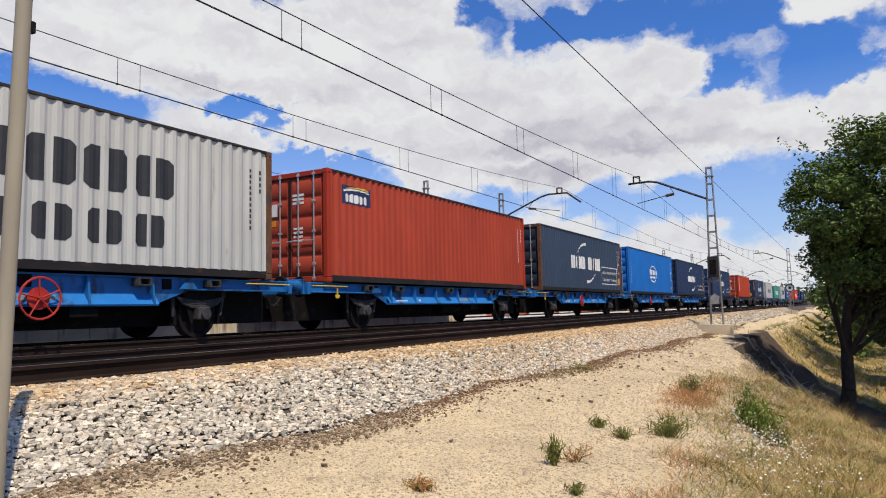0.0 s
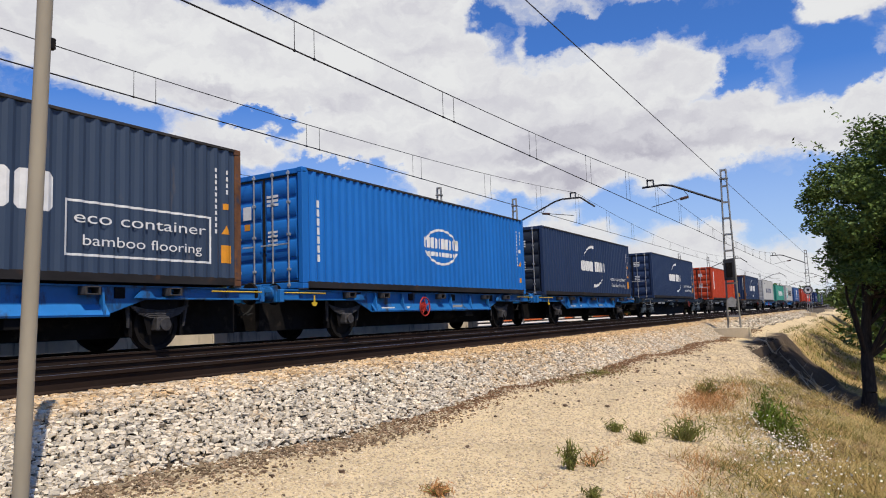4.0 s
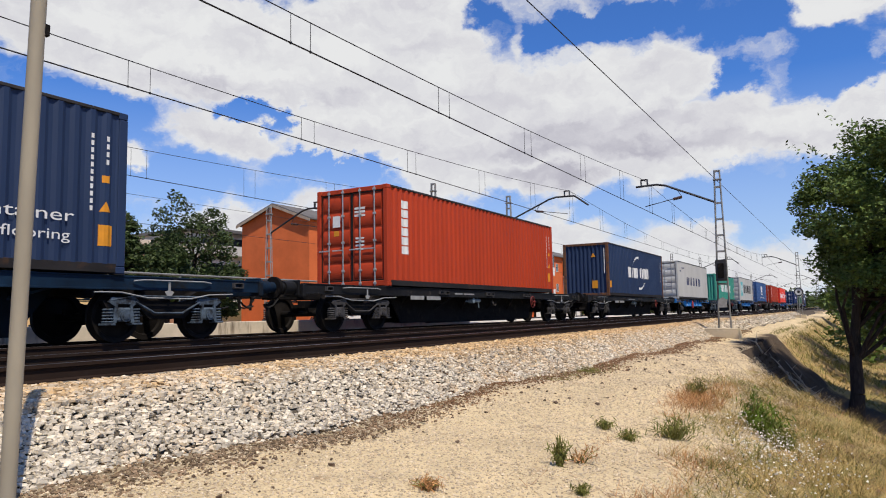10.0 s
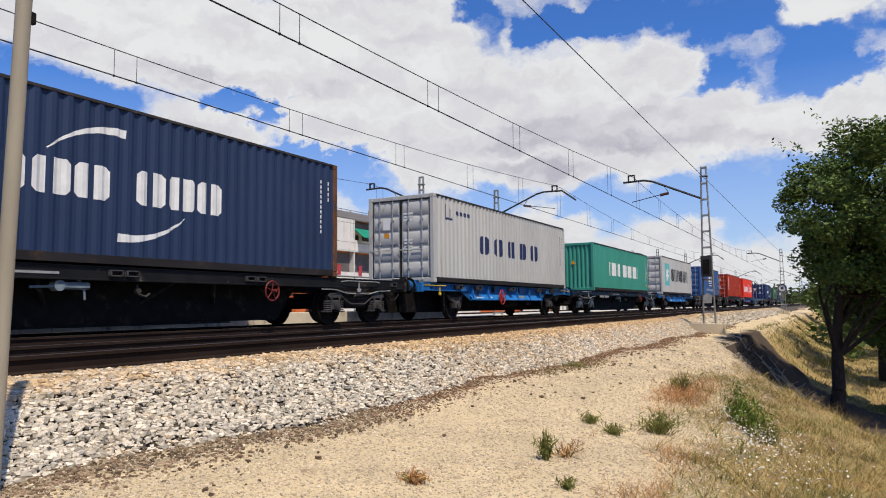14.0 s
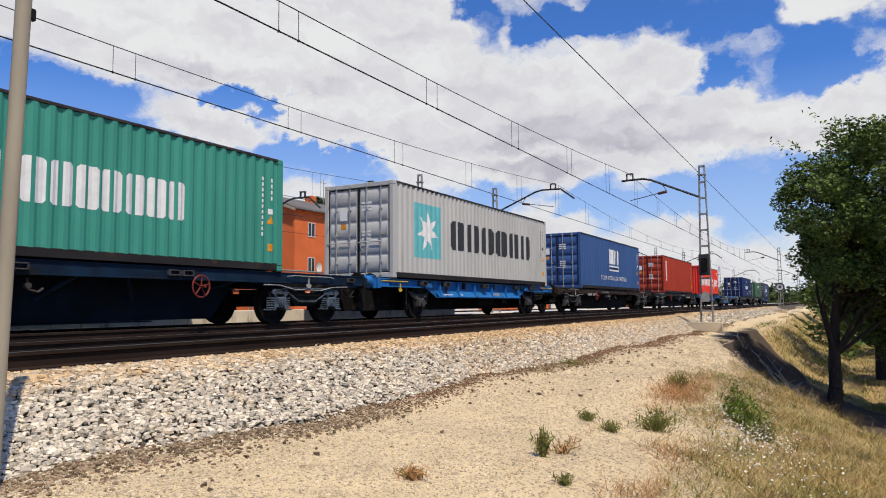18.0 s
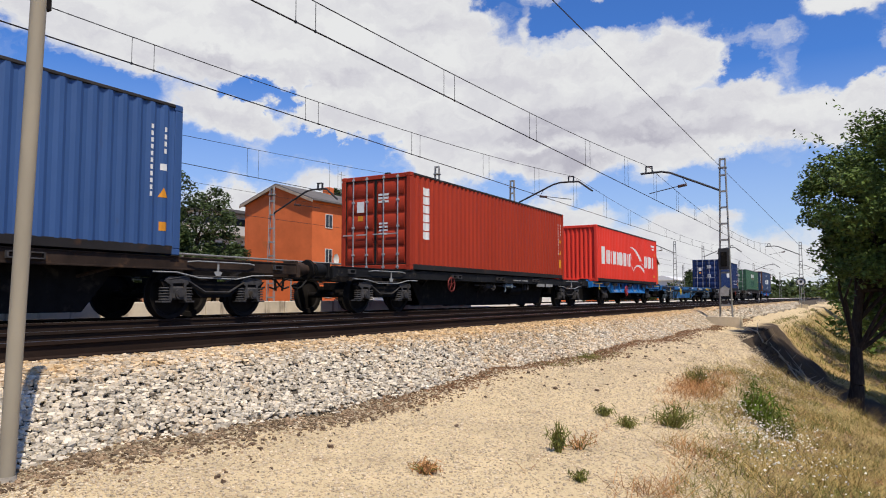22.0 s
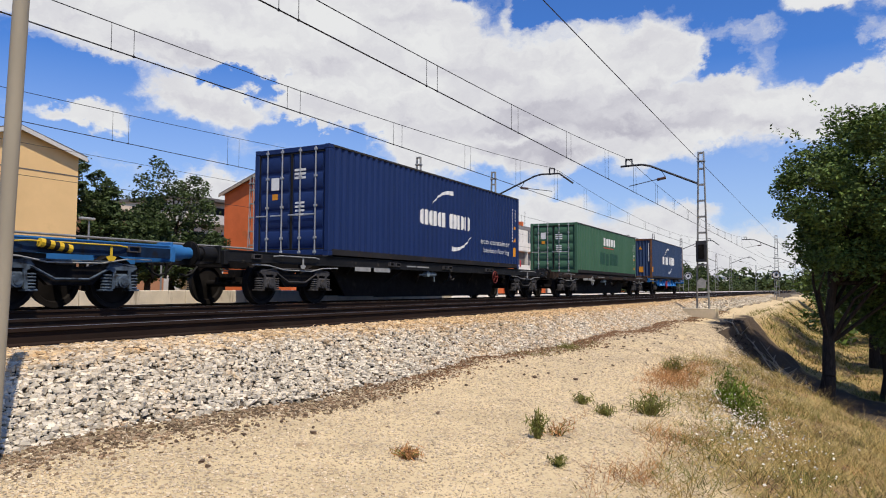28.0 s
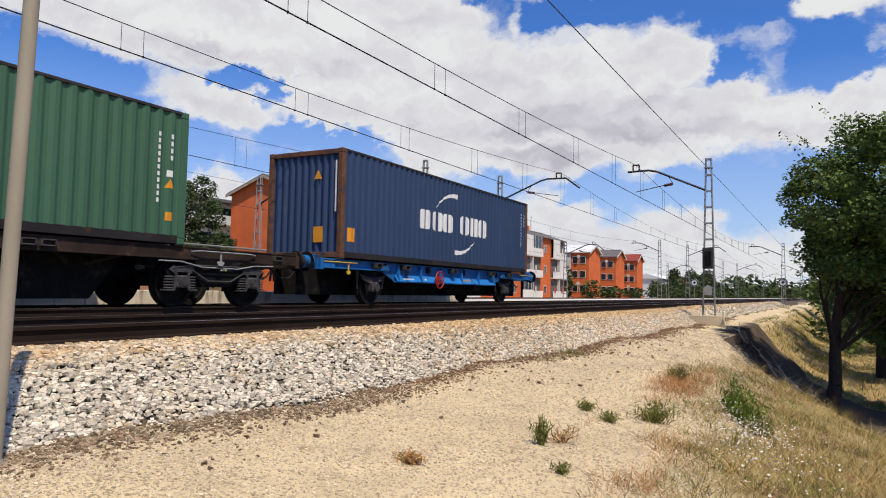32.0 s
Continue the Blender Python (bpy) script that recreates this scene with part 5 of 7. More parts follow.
        hook_sign(w, LONG + (1.95 if empty else 0.92), s * 1.21 if s < 0 else 1.22, 0.90, mark)
        if empty:
            for k in range(7):
                part("striped_sleeve", Build().cyl((12.88 + k * 0.075, s * 1.23, 1.06 - 0.012 * k), (12.95 + k * 0.075, s * 1.23, 1.05 - 0.012 * k), 0.07, 10), RUBBER if k % 2 else YELLOW, w)
        for a, b in ((-1.9, -0.2), (LONG + 0.3, LONG + (2.3 if empty else 1.9))):
            part("handrail", Build().tube([(a, s * 1.19, 1.06), (a + 0.2, s * 1.23, 1.08), (b - 0.2, s * 1.23, 1.08), (b, s * 1.19, 1.06)], 0.014, 6), mark, w)
    for x in (x0, x1):
        part("end_beam", Build().box(x - 0.06, x + 0.06, -1.18, 1.18, 0.84, 1.13, 0.012), paint, w)
    for x in (-2.4, -1.0, 0.15, 2.5, 4.3, 6.1, 7.9, 9.7, LONG - 0.15, LONG + 1.0, LONG + 2.4):
        part("cross_member", Build().box(x - 0.09, x + 0.09, -1.10, 1.10, 0.93, 1.125, 0.01), paint, w)
    part("centre_sill", Build().box(x0 + 0.07, x1 - 0.07, -0.22, 0.22, 0.80, 1.09, 0.01), paint if empty else GRIME, w)
    for x in (0.09, LONG - 0.09):
        for y in (-1.13, 1.13):
            part("container_lock", Build().box(x - 0.10, x + 0.10, y - 0.08, y + 0.08, 1.152, 1.167, 0.004), GREYGRIME, w)
    if not empty:
        part("air_tank", Build().cyl((7.2, -0.85, 0.66), (8.2, -0.85, 0.66), 0.15, 16), GRIME, w)
    part("brake_gear", Build().box(5.2, 5.75, -1.02, -0.8, 0.70, 0.86, 0.02).cyl((4.4, -0.95, 0.80), (6.6, -0.95, 0.80), 0.02, 6).cyl((5.4, -1.0, 0.78), (5.4, -0.8, 0.62), 0.05, 10), GREYGRIME, w)
    part("brake_gear", Build().cyl((8.6, -1.08, 0.78), (8.6, -1.02, 0.78), 0.10, 14).box(8.45, 8.75, -1.04, -0.9, 0.66, 0.9, 0.02), GREYGRIME, w)
    for y in (-1.24, 1.24):
        handwheel(w, wheel_at, y, 0.79, 0.21, mark if empty else wheel_paint or DARK_RED)
    buffers(w, x0 - 0.06, -1, paint)
    buffers(w, x1 + 0.06, 1, paint)
    cast = BLUE_CAST if empty or belly_paint else None
    bogie(w, -1.0, cast)
    bogie(w, LONG + (1.33 if empty else 1.0), cast)
    return w


def make_wagons():
    TRAIN.append((two_axle_wagon(7.14, 0.32), -0.75, 0.0, False))
    plain = two_axle_wagon(0)
    TRAIN.append((plain, 13.34, 0.0, False))
    for x in (55.28, 163.0):
        TRAIN.append((copy_thing(plain, Matrix()), x, 0.0, False))
    blue = two_axle_wagon()
    for i, x in enumerate((27.22, 41.24, 129.61, 216.78, 290.43)):
        TRAIN.append((blue if i == 0 else copy_thing(blue, Matrix()), x, 0.0, False))
    black = bogie_wagon(WAGON_BLACK, "grimy black four-axle container flat wagon with pale data plates")
    for i, x in enumerate((92.49, 112.58, 200.02, 253.79)):
        TRAIN.append((black if i == 0 else copy_thing(black, Matrix()), x, 0.0, x != 200.02))
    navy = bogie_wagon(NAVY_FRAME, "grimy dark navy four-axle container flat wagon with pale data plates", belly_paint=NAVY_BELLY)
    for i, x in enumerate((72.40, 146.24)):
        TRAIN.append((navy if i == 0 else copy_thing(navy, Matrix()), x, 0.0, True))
    TRAIN.append((bogie_wagon(WAGON_BROWN, "rusty brown-black four-axle container flat wagon", wheel_at=9.66), 180.03, 0.0, True))
    TRAIN.append((bogie_wagon(WAGON_BROWN, "rusty brown-black four-axle container flat wagon with cream handwheel", wheel_at=9.66, wheel_paint=PALE), 273.45, 0.0, True))
    bare = bogie_wagon(STEEL_BLUE, "empty faded-blue four-axle container flat wagon with yellow marks", True)
    TRAIN.append((bare, 233.72, 0.0, False))


make_wagons()


# ---- the railway line ----
RAIL_SIDE = mat("rusty_rail", (0.030, 0.018, 0.013), 0.85, var=0.3, scale=3, stretch=(0.3, 1, 1), dirt=(0.03, 0.022, 0.017), dirt_amount=0.35, dirt_scale=2)
RAIL_TOP = mat("polished_rail_head", (0.36, 0.35, 0.35), 0.32, 0.9, var=0.12, scale=2)
CONCRETE = mat("weathered_concrete", (0.40, 0.36, 0.30), 0.9, var=0.16, scale=2.5, dirt=(0.20, 0.17, 0.13), dirt_amount=0.25, dirt_scale=3, bump=0.3, bump_scale=30)
GALV = mat("dull_galvanised_steel", (0.30, 0.30, 0.29), 0.55, 0.35, var=0.2, scale=4, dirt=(0.14, 0.11, 0.08), dirt_amount=0.2, dirt_scale=6)
DARK_STEEL = mat("dark_painted_tube", (0.045, 0.045, 0.048), 0.5, 0.2, var=0.2, scale=5)
WIRE = mat("dark_copper_wire", (0.035, 0.033, 0.032), 0.55, 0.4, var=0.1, scale=3)
INSULATOR = mat("brown_glazed_insulator", (0.09, 0.045, 0.03), 0.25)
POLE_PAINT = mat("beige_painted_pole", (0.34, 0.30, 0.225), 0.6, var=0.10, scale=3, stretch=(1, 1, 0.3), dirt=(0.30, 0.26, 0.2), dirt_amount=0.15, dirt_scale=4)


FOOTING = mat("sandy_concrete_footing", (0.62, 0.52, 0.37), 0.92, var=0.12, scale=3, bump=0.3, bump_scale=30)
WALL_STONE = mat("stained_platform_concrete", (0.68, 0.60, 0.47), 0.92, var=0.14, scale=1.5, dirt=(0.20, 0.16, 0.12), dirt_amount=0.32, dirt_scale=2.2, dirt_stretch=(1.6, 1, 0.25), bump=0.3, bump_scale=30)


def track(name, cy, start, end, sleepers, label):
    t = thing(name, label, "railway track", kind="structure")
    prof = [(-0.036, 0.0), (0.036, 0.0), (0.036, -0.035), (0.012, -0.045), (0.012, -0.14), (0.075, -0.155), (0.075, -0.168), (-0.075, -0.168), (-0.075, -0.155), (-0.012, -0.14), (-0.012, -0.045), (-0.036, -0.035)]
    for y in (cy - 0.87, cy + 0.87):
        me = Build().slab([(y + a, b) for a, b in prof], "x", start, end).mesh("rail", False)
        me.materials.append(RAIL_SIDE)
        me.materials.append(RAIL_TOP)
        for poly in me.polygons:
            if poly.center.z > -0.001 and abs(poly.normal.z) > 0.9:
                poly.material_index = 1
        ob = new("rail", me)
        ob.parent = t
    s = Build().slab([(cy - 1.3, -0.36), (cy + 1.3, -0.36), (cy + 1.3, -0.19), (cy + 1.0, -0.172), (cy - 1.0, -0.172), (cy - 1.3, -0.19)], "x", -0.13, 0.13).mesh("sleeper", False)
    s.materials.append(CONCRETE)
    clip = Build().box(-0.045, 0.045, cy - 0.985, cy - 0.94, -0.176, -0.148, 0.008).box(-0.045, 0.045, cy - 0.80, cy - 0.755, -0.176, -0.148, 0.008).mesh("rail_clip")
    clip.materials.append(RAIL_SIDE)
    for i in range(sleepers):
        so = again("sleeper", s, t, (-1.0 + i * 0.6, 0, 0))
        if i < 60:
            again("rail_clip", clip, so, (0, 0, 0))
    return t


track("track_1", NEAR_TRACK, -60, 900, 130, "broad-gauge track with rusty rails on concrete sleepers")
track("track_2", TRAIN_TRACK, -60, 900, 110, "broad-gauge track that carries the container train")
track("track_3", YARD_TRACK, -60, 900, 60, "rusty siding track beyond the low platform wall")


def lattice(parent, x, y, z0, z1, wide, top, along="y"):
    """Two tapering legs with battens."""
    n = max(5, int((z1 - z0) / 0.62))
    for s in (-1, 1):
        a, b = s * wide / 2, s * top / 2
        legs = Build()
        p, q = ((x, y + a, z0), (x, y + b, z1)) if along == "y" else ((x + a, y, z0), (x + b, y, z1))
        for d in (-0.05, 0.05):
            e = (d, 0, 0) if along == "y" else (0, d, 0)
            legs.cyl([p[i] + e[i] for i in range(3)], [q[i] + e[i] for i in range(3)], 0.028, 4)
        part("leg", legs, GALV, parent)
    for i in range(1, n + 1):
        f = i / n
        h, z = (wide + (top - wide) * f) / 2, z0 + (z1 - z0) * f - 0.04
        b = Build().box(x - 0.06, x + 0.06, y - h, y + h, z - 0.035, z + 0.035) if along == "y" else Build().box(x - h, x + h, y - 0.06, y + 0.06, z - 0.035, z + 0.035)
        part("batten", b, GALV, parent)


def mast(x, y, base, top, reach, label="grey lattice catenary mast with a dark cantilever arm", box=False, arm=True, block=True, sag=0.0):
    """reach: how far, and to which side along y, the arm goes to its wire."""
    m = thing("catenary_mast", label, "catenary mast", group="catenary masts")
    lattice(m, x, y, base + 0.2, top, 0.47, 0.20)
    if block:
        part("footing", Build().slab([(y - 0.62, base - 0.45), (y + 0.78, base - 0.45), (y + 0.70, base + 0.36), (y - 0.52, base + 0.36)], "x", x - 0.5, x + 0.5), FOOTING, m, "weathered concrete footing")
    if arm:
        s = 1 if reach > 0 else -1
        r = abs(reach)
        z = top - 1.32
        pts = [(x, y + s * 0.1, z), (x, y + s * 0.70 * r, top - 0.42), (x, y + s * 0.82 * r, top - 0.34), (x, y + s * 1.12 * r, top - 0.36)]
        tip = pts[-1]
        if sag:
            pts.append((x, y + s * 1.34 * r, top - 0.9))
        part("cantilever", Build().tube(pts, 0.045, 8), DARK_STEEL, m)
        c = part("wire_clamp", Build().box(x - 0.08, x + 0.08, y + s * r - 0.14, y + s * r + 0.14, top - 0.10, top - 0.06).box(x - 0.05, x + 0.05, y + s * r - 0.15, y + s * r - 0.11, top - 0.33, top - 0.08).box(x - 0.05, x + 0.05, y + s * r + 0.11, y + s * r + 0.15, top - 0.33, top - 0.08), DARK_STEEL, m)
        part("steady_arm", Build().tube([(x, y + s * 0.48 * r, top - 0.95), (x, y + s * 1.0 * r, top - 1.24)], 0.018, 6).tube([(x, y + s * 0.48 * r, top - 0.95), (x, y + s * 0.55 * r, top - 0.62)], 0.014, 6), DARK_STEEL, m)
        part("insulator", Build().cyl((x, y + s * 0.48 * r, top - 0.97), (x, y + s * 0.60 * r, top - 1.03), 0.06, 10), INSULATOR, m)
    part("top_bracket", Build().box(x - 0.10, x + 0.10, y - 0.16, y + 0.16, top - 0.42, top - 0.36, 0.01), GALV, m)
    if box:
        cab = part("equipment_box", Build().box(x - 0.36, x - 0.10, y - 0.20, y + 0.20, 1.50, 2.35, 0.02), DARK_STEEL, m, "dark grey equipment cabinet")
        part("cover", Build().box(x - 0.40, x - 0.362, y - 0.13, y + 0.11, 1.62, 2.2, 0.01), GRIME, cab)
        part("sign_plate", Build().slab([(y - 0.16, 0.44), (y + 0.16, 0.44), (y + 0.16, 0.74), (y, 0.86), (y - 0.16, 0.74)], "x", x - 0.30, x - 0.28), PALE, m, "pale small sign plate")
    return m


mast(30.2, 4.36, -0.75, 6.04, 2.95, "grey lattice catenary mast with a dark equipment cabinet on concrete footing", box=True)
for x in (-21.5, 81.5, 133, 185, 240):
    mast(x, 4.4, -0.75, 6.1, 2.95)
for x in (-18, 33.7, 89, 140, 195):
    mast(x, 15.3, -0.75, 6.55, -3.25, "grey lattice catenary mast with a bent dark cantilever arm", sag=1.0, box=False)
for x in (29.2, 82.5, 136):
    mast(x, 17.25, -0.45, 6.75, 2.9)
for x in (25.2, 70, 122, 176):
    mast(x, 24.2, -0.45, 5.75, -3.0, sag=1.0)


def wire_line(name, y, height, low, sag_mid, supports, droppers, label):
    """A contact wire at a level, with its messenger hung between supports."""
    t = thing(name, label, "overhead wire", group="overhead wires")
    part("contact_wire", Build().tube([(x, y, height) for x in (-80, 0, 30, 120, 600)], 0.013, 6), WIRE, t)

    def up(x):
        for a, b in zip(supports, supports[1:]):
            if a <= x <= b:
                f = (x - a) / (b - a)
                return sag_mid + (low - sag_mid) * 4 * f * (1 - f)
        return sag_mid
    xs = [supports[0] + (supports[-1] - supports[0]) * i / 220 for i in range(221)]
    part("messenger_wire", Build().tube([(x, y, up(x)) for x in xs], 0.010, 5), WIRE, t)
    for x in droppers:
        part("dropper", Build().cyl((x, y, height), (x, y, up(x)), 0.006, 5), WIRE, t)
        part("clip", Build().box(x - 0.014, x + 0.014, y - 0.014, y + 0.014, height - 0.022, height + 0.02), WIRE, t)


def pairs(first, step, gap, lo, hi):
    k0 = int((lo - first) / step) - 1
    return [x for k in range(k0, 60) for x in (first + k * step, first + k * step + gap) if lo <= x <= hi]


wire_line("overhead_wire", NEAR_TRACK, 4.70, 5.17, 6.02, [-21.5, 30.3, 81.5, 133, 185, 240], pairs(8.16, 4.63, 0.47, -10, 80), "dark overhead contact line hung above the near track")
wire_line("overhead_wire", TRAIN_TRACK, 4.90, 5.42, 6.45, [-18, 33.7, 89, 140, 195], pairs(8.51, 5.0, 0.50, -10, 80), "dark overhead contact line hung above the train")
wire_line("overhead_wire", YARD_TRACK, 5.10, 5.88, 6.65, [-24, 29.2, 82.5, 136], pairs(14.65, 5.0, 0.6, 0, 60), "thin overhead contact line above the siding")


def single_wire(y, z, label, x1=260, r=0.008, dip=0.0):
    t = thing("feeder_wire", label, "overhead wire", group="overhead wires")
    part("wire", Build().tube([(x, y, z - dip * (1 - ((x - 4) / 26) ** 2) * (-22 < x < 31)) for x in [-70 + 4 * i for i in range(int((x1 + 70) / 4) + 1)]], r, 5), WIRE, t)


single_wire(4.38, 5.62, "single feeder wire strung along the mast tops", r=0.011)
single_wire(24.2, 5.3, "single feeder wire beyond the siding")
single_wire(24.32, 4.2, "low slack cable strung along the yard masts", r=0.010)


def roadside_pole():
    p = thing("pole", "slim beige painted steel pole standing in the path", "pole")
    x, y = 2.522, 4.581
    z = float(ground_z(x, y))
    part("tube", Build().cyl((x, y, z - 0.3), (x + 0.062, y - 0.065, 2.66), 0.048, 24), POLE_PAINT, p)
    part("cap", Build().cyl((x + 0.062, y - 0.065, 2.66), (x + 0.062, y - 0.065, 2.69), 0.052, 24, 0.03), POLE_PAINT, p)
    part("bracket", Build().box(x + 0.07, x + 0.125, y - 0.095, y - 0.055, 2.28, 2.36, 0.006), GRIME, p)
    part("foot_collar", Build().cyl((x, y, z - 0.02), (x, y, z + 0.03), 0.075, 20, 0.06), CONCRETE, p)


roadside_pole()


def speed_sign(x, y, z):
    s = thing("round_sign", "round white railway sign with dark ring on a thin post", "sign", group="round signs")
    part("post", Build().cyl((x, y, -0.7), (x, y, z + 0.3), 0.035, 8), GALV, s)
    part("plate", Build().cyl((x - 0.04, y, z), (x - 0.06, y, z), 0.46, 24), INK_WHITE, s)
    part("ring", Build().ring((x - 0.065, y, z), "x", 0.38, 0.055, 24, 6), INK_DARK, s)
    part("dot", Build().cyl((x - 0.062, y, z), (x - 0.075, y, z), 0.14, 14), INK_DARK, s)


speed_sign(88.4, 14.4, 1.95)
speed_sign(80.6, 4.4, 1.95)


PALE_SLAB = mat("pale_worn_concrete", (0.66, 0.61, 0.54), 0.9, var=0.12, scale=1.2, dirt=(0.42, 0.37, 0.31), dirt_amount=0.2, dirt_scale=1.0, bump=0.2, bump_scale=30)


def low_platform():
    w = thing("platform", "low stained concrete platform wall beyond the tracks", "platform", kind="structure")
    for i in range(16):
        x = -20 + i * 3.0
        part("wall_block", Build().box(x, x + 2.985, 14.75, 15.0, -0.75, 0.28, 0.015), WALL_STONE, w)
    part("kerb", Build().box(28, 320, 14.8, 15.0, -0.75, -0.03, 0.02), PALE_SLAB, w)
    part("paving", Build().box(28, 320, 15.004, 18.6, -0.75, -0.045, 0.02), PALE_SLAB, w, "pale worn concrete paving")
    r = thing("railing", "grey pipe railing on slim posts along the platform", "railing")
    part("top_pipe", Build().cyl((-20, 17.9, 1.76), (30, 17.9, 1.72), 0.035, 8), GALV, r)
    for i in range(11):
        part("post", Build().cyl((-19.5 + i * 4.9, 17.9, -0.5), (-19.5 + i * 4.9, 17.9, 1.75), 0.028, 8), GALV, r)


low_platform()


# ---- the town beyond the railway ----
ORANGE_WALL = mat("orange_brick_render", (0.68, 0.165, 0.055), 0.9, var=0.10, scale=0.6, dirt=(0.46, 0.14, 0.05), dirt_amount=0.2, dirt_scale=0.5, bump=0.2, bump_scale=14)
TAN_WALL = mat("tan_render", (0.84, 0.565, 0.27), 0.9, var=0.06, scale=0.4, dirt=(0.74, 0.49, 0.23), dirt_amount=0.15, dirt_scale=0.4)
WHITE_WALL = mat("white_render", (0.66, 0.64, 0.60), 0.9, var=0.08, scale=0.8, dirt=(0.40, 0.37, 0.33), dirt_amount=0.2, dirt_scale=1.0)
ROOF = mat("grey_roof_sheet", (0.16, 0.15, 0.145), 0.8, var=0.2, scale=1.2, stretch=(1, 0.2, 1))
RED_ROOF = mat("red_tile_roof", (0.30, 0.07, 0.05), 0.85, var=0.2, scale=1.5)
PANE = mat("dark_window_glass", (0.03, 0.035, 0.04), 0.12, var=0.2, scale=1)
SHADE_GREEN = mat("green_awning_cloth", (0.02, 0.26, 0.16), 0.8, var=0.1, scale=2)
CLOTH_RED = mat("red_cloth", (0.50, 0.06, 0.08), 0.9)
DISH = mat("white_dish", (0.68, 0.66, 0.60), 0.6)
FAR_WHITE = mat("far_white_sheet", (0.72, 0.73, 0.74), 0.7, var=0.05)


PINK_WALL = mat("dusty_pink_render", (0.42, 0.22, 0.13), 0.9, var=0.1, scale=0.8)


def window(parent, x, y, z, wide=0.9, tall=1.1):
    w = part("window", Build().box(x - wide / 2 - 0.06, x + wide / 2 + 0.06, y - 0.05, y + 0.10, z - 0.06, z).box(x - wide / 2 - 0.06, x + wide / 2 + 0.06, y - 0.03, y + 0.10, z + tall, z + tall + 0.06)
             .box(x - wide / 2 - 0.06, x - wide / 2, y - 0.03, y + 0.10, z, z + tall).box(x + wide / 2, x + wide / 2 + 0.06, y - 0.03, y + 0.10, z, z + tall).box(x - 0.03, x + 0.03, y - 0.025, y + 0.04, z, z + tall), WHITE_WALL, parent)
    part("pane", Build().box(x - wide / 2, x + wide / 2, y - 0.012, y + 0.03, z, z + tall), PANE, w)
    return w


def dish(parent, x, y, z, r=0.42):
    b = Build()
    n = 16
    verts = [(x, y, z)] + [(x - r * 0.8 * math.cos(6.28318 * i / n), y - 0.12 - 0.2 * r, z + r * math.sin(6.28318 * i / n)) for i in range(n)]
    b.add(verts, [(0, 1 + i, 1 + (i + 1) % n) for i in range(n)]).cyl((x, y, z), (x, y + 0.3, z - 0.1), 0.03, 6)
    part("satellite_dish", b, DISH, parent)


BAY_WHITE = mat("bright_white_render", (0.80, 0.78, 0.74), 0.9, var=0.06, scale=0.8, dirt=(0.55, 0.50, 0.44), dirt_amount=0.15, dirt_scale=1.0)


def bay(parent, x0, x1, y, z0, storeys, step, rng, awning=False):
    """White balcony bay: per floor a slab, a parapet or glazing, and a recess."""
    mid = (x0 + x1) / 2
    for s in range(storeys):
        z = z0 + s * step
        for a, b in ((x0, mid - 0.05), (mid + 0.05, x1)):
            bal = part("balcony", Build().box(a, b, y - 0.55, y + 0.05, z - 0.10, z + 0.06), WHITE_WALL, parent)
            closed = rng.random() < 0.3
            part("parapet", Build().box(a + 0.02, b - 0.02, y - 0.55, y - 0.47, z + 0.06, z + (1.05 if not closed else 1.2)), BAY_WHITE, bal)
            part("recess", Build().box(a + 0.08, b - 0.08, y - 0.02, y + 0.02, z + 0.08, z + step - 0.2), PANE if closed else ROOF, bal)
            if closed:
                for k in range(3):
                    xx = a + (b - a) * (k + 0.5) / 3
                    part("glazing_post", Build().box(xx - 0.04, xx + 0.04, y - 0.53, y - 0.48, z + 1.2, z + step - 0.12), WHITE_WALL, bal)
                part("glazing", Build().box(a + 0.1, b - 0.1, y - 0.50, y - 0.485, z + 1.2, z + step - 0.12), BAY_WHITE if rng.random() < 0.5 else PANE, bal)
            elif rng.random() < 0.85:
                part("washing", Build().box(a + 0.5, a + 1.0, y - 0.62, y - 0.60, z + 0.75, z + 1.7), CLOTH_RED if rng.random() < 0.4 else WHITE_WALL, bal)
    part("pier", Build().box(mid - 0.1, mid + 0.1, y - 0.5, y + 0.05, z0, z0 + storeys * step - 0.1), WHITE_WALL, parent)


def gable_roof(parent, x0, x1, y0, y1, eave, rise, material, over=0.35, ridge="x"):
    b = Build()
    t = 0.16
    if ridge == "x":
        ym = (y0 + y1) / 2
        b.slab([(y0 - over, eave - 0.05), (ym, eave + rise), (y1 + over, eave - 0.05), (y1 + over, eave - 0.05 + t), (ym, eave + rise + t), (y0 - over, eave - 0.05 + t)], "x", x0 - over, x1 + over)
    else:
        xm = (x0 + x1) / 2
        b.slab([(x0 - over, eave - 0.05), (xm, eave + rise), (x1 + over, eave - 0.05), (x1 + over, eave - 0.05 + t), (xm, eave + rise + t), (x0 - over, eave - 0.05 + t)], "y", y0 - over, y1 + over)
    return part("roof", b, material, parent, smooth=False)


def walls(parent, x0, x1, y0, y1, base, eave, rise, material, ridge="x"):
    if ridge == "x":
        b = Build().slab([(y0, base), (y1, base), (y1, eave), ((y0 + y1) / 2, eave + rise), (y0, eave)], "x", x0, x1)
    else:
        b = Build().slab([(x0, base), (x1, base), (x1, eave), ((x0 + x1) / 2, eave + rise), (x0, eave)], "y", y0, y1)
    return part("wall", b, material, parent, smooth=False)


VERGE = mat("pale_brown_verge", (0.42, 0.34, 0.26), 0.9)


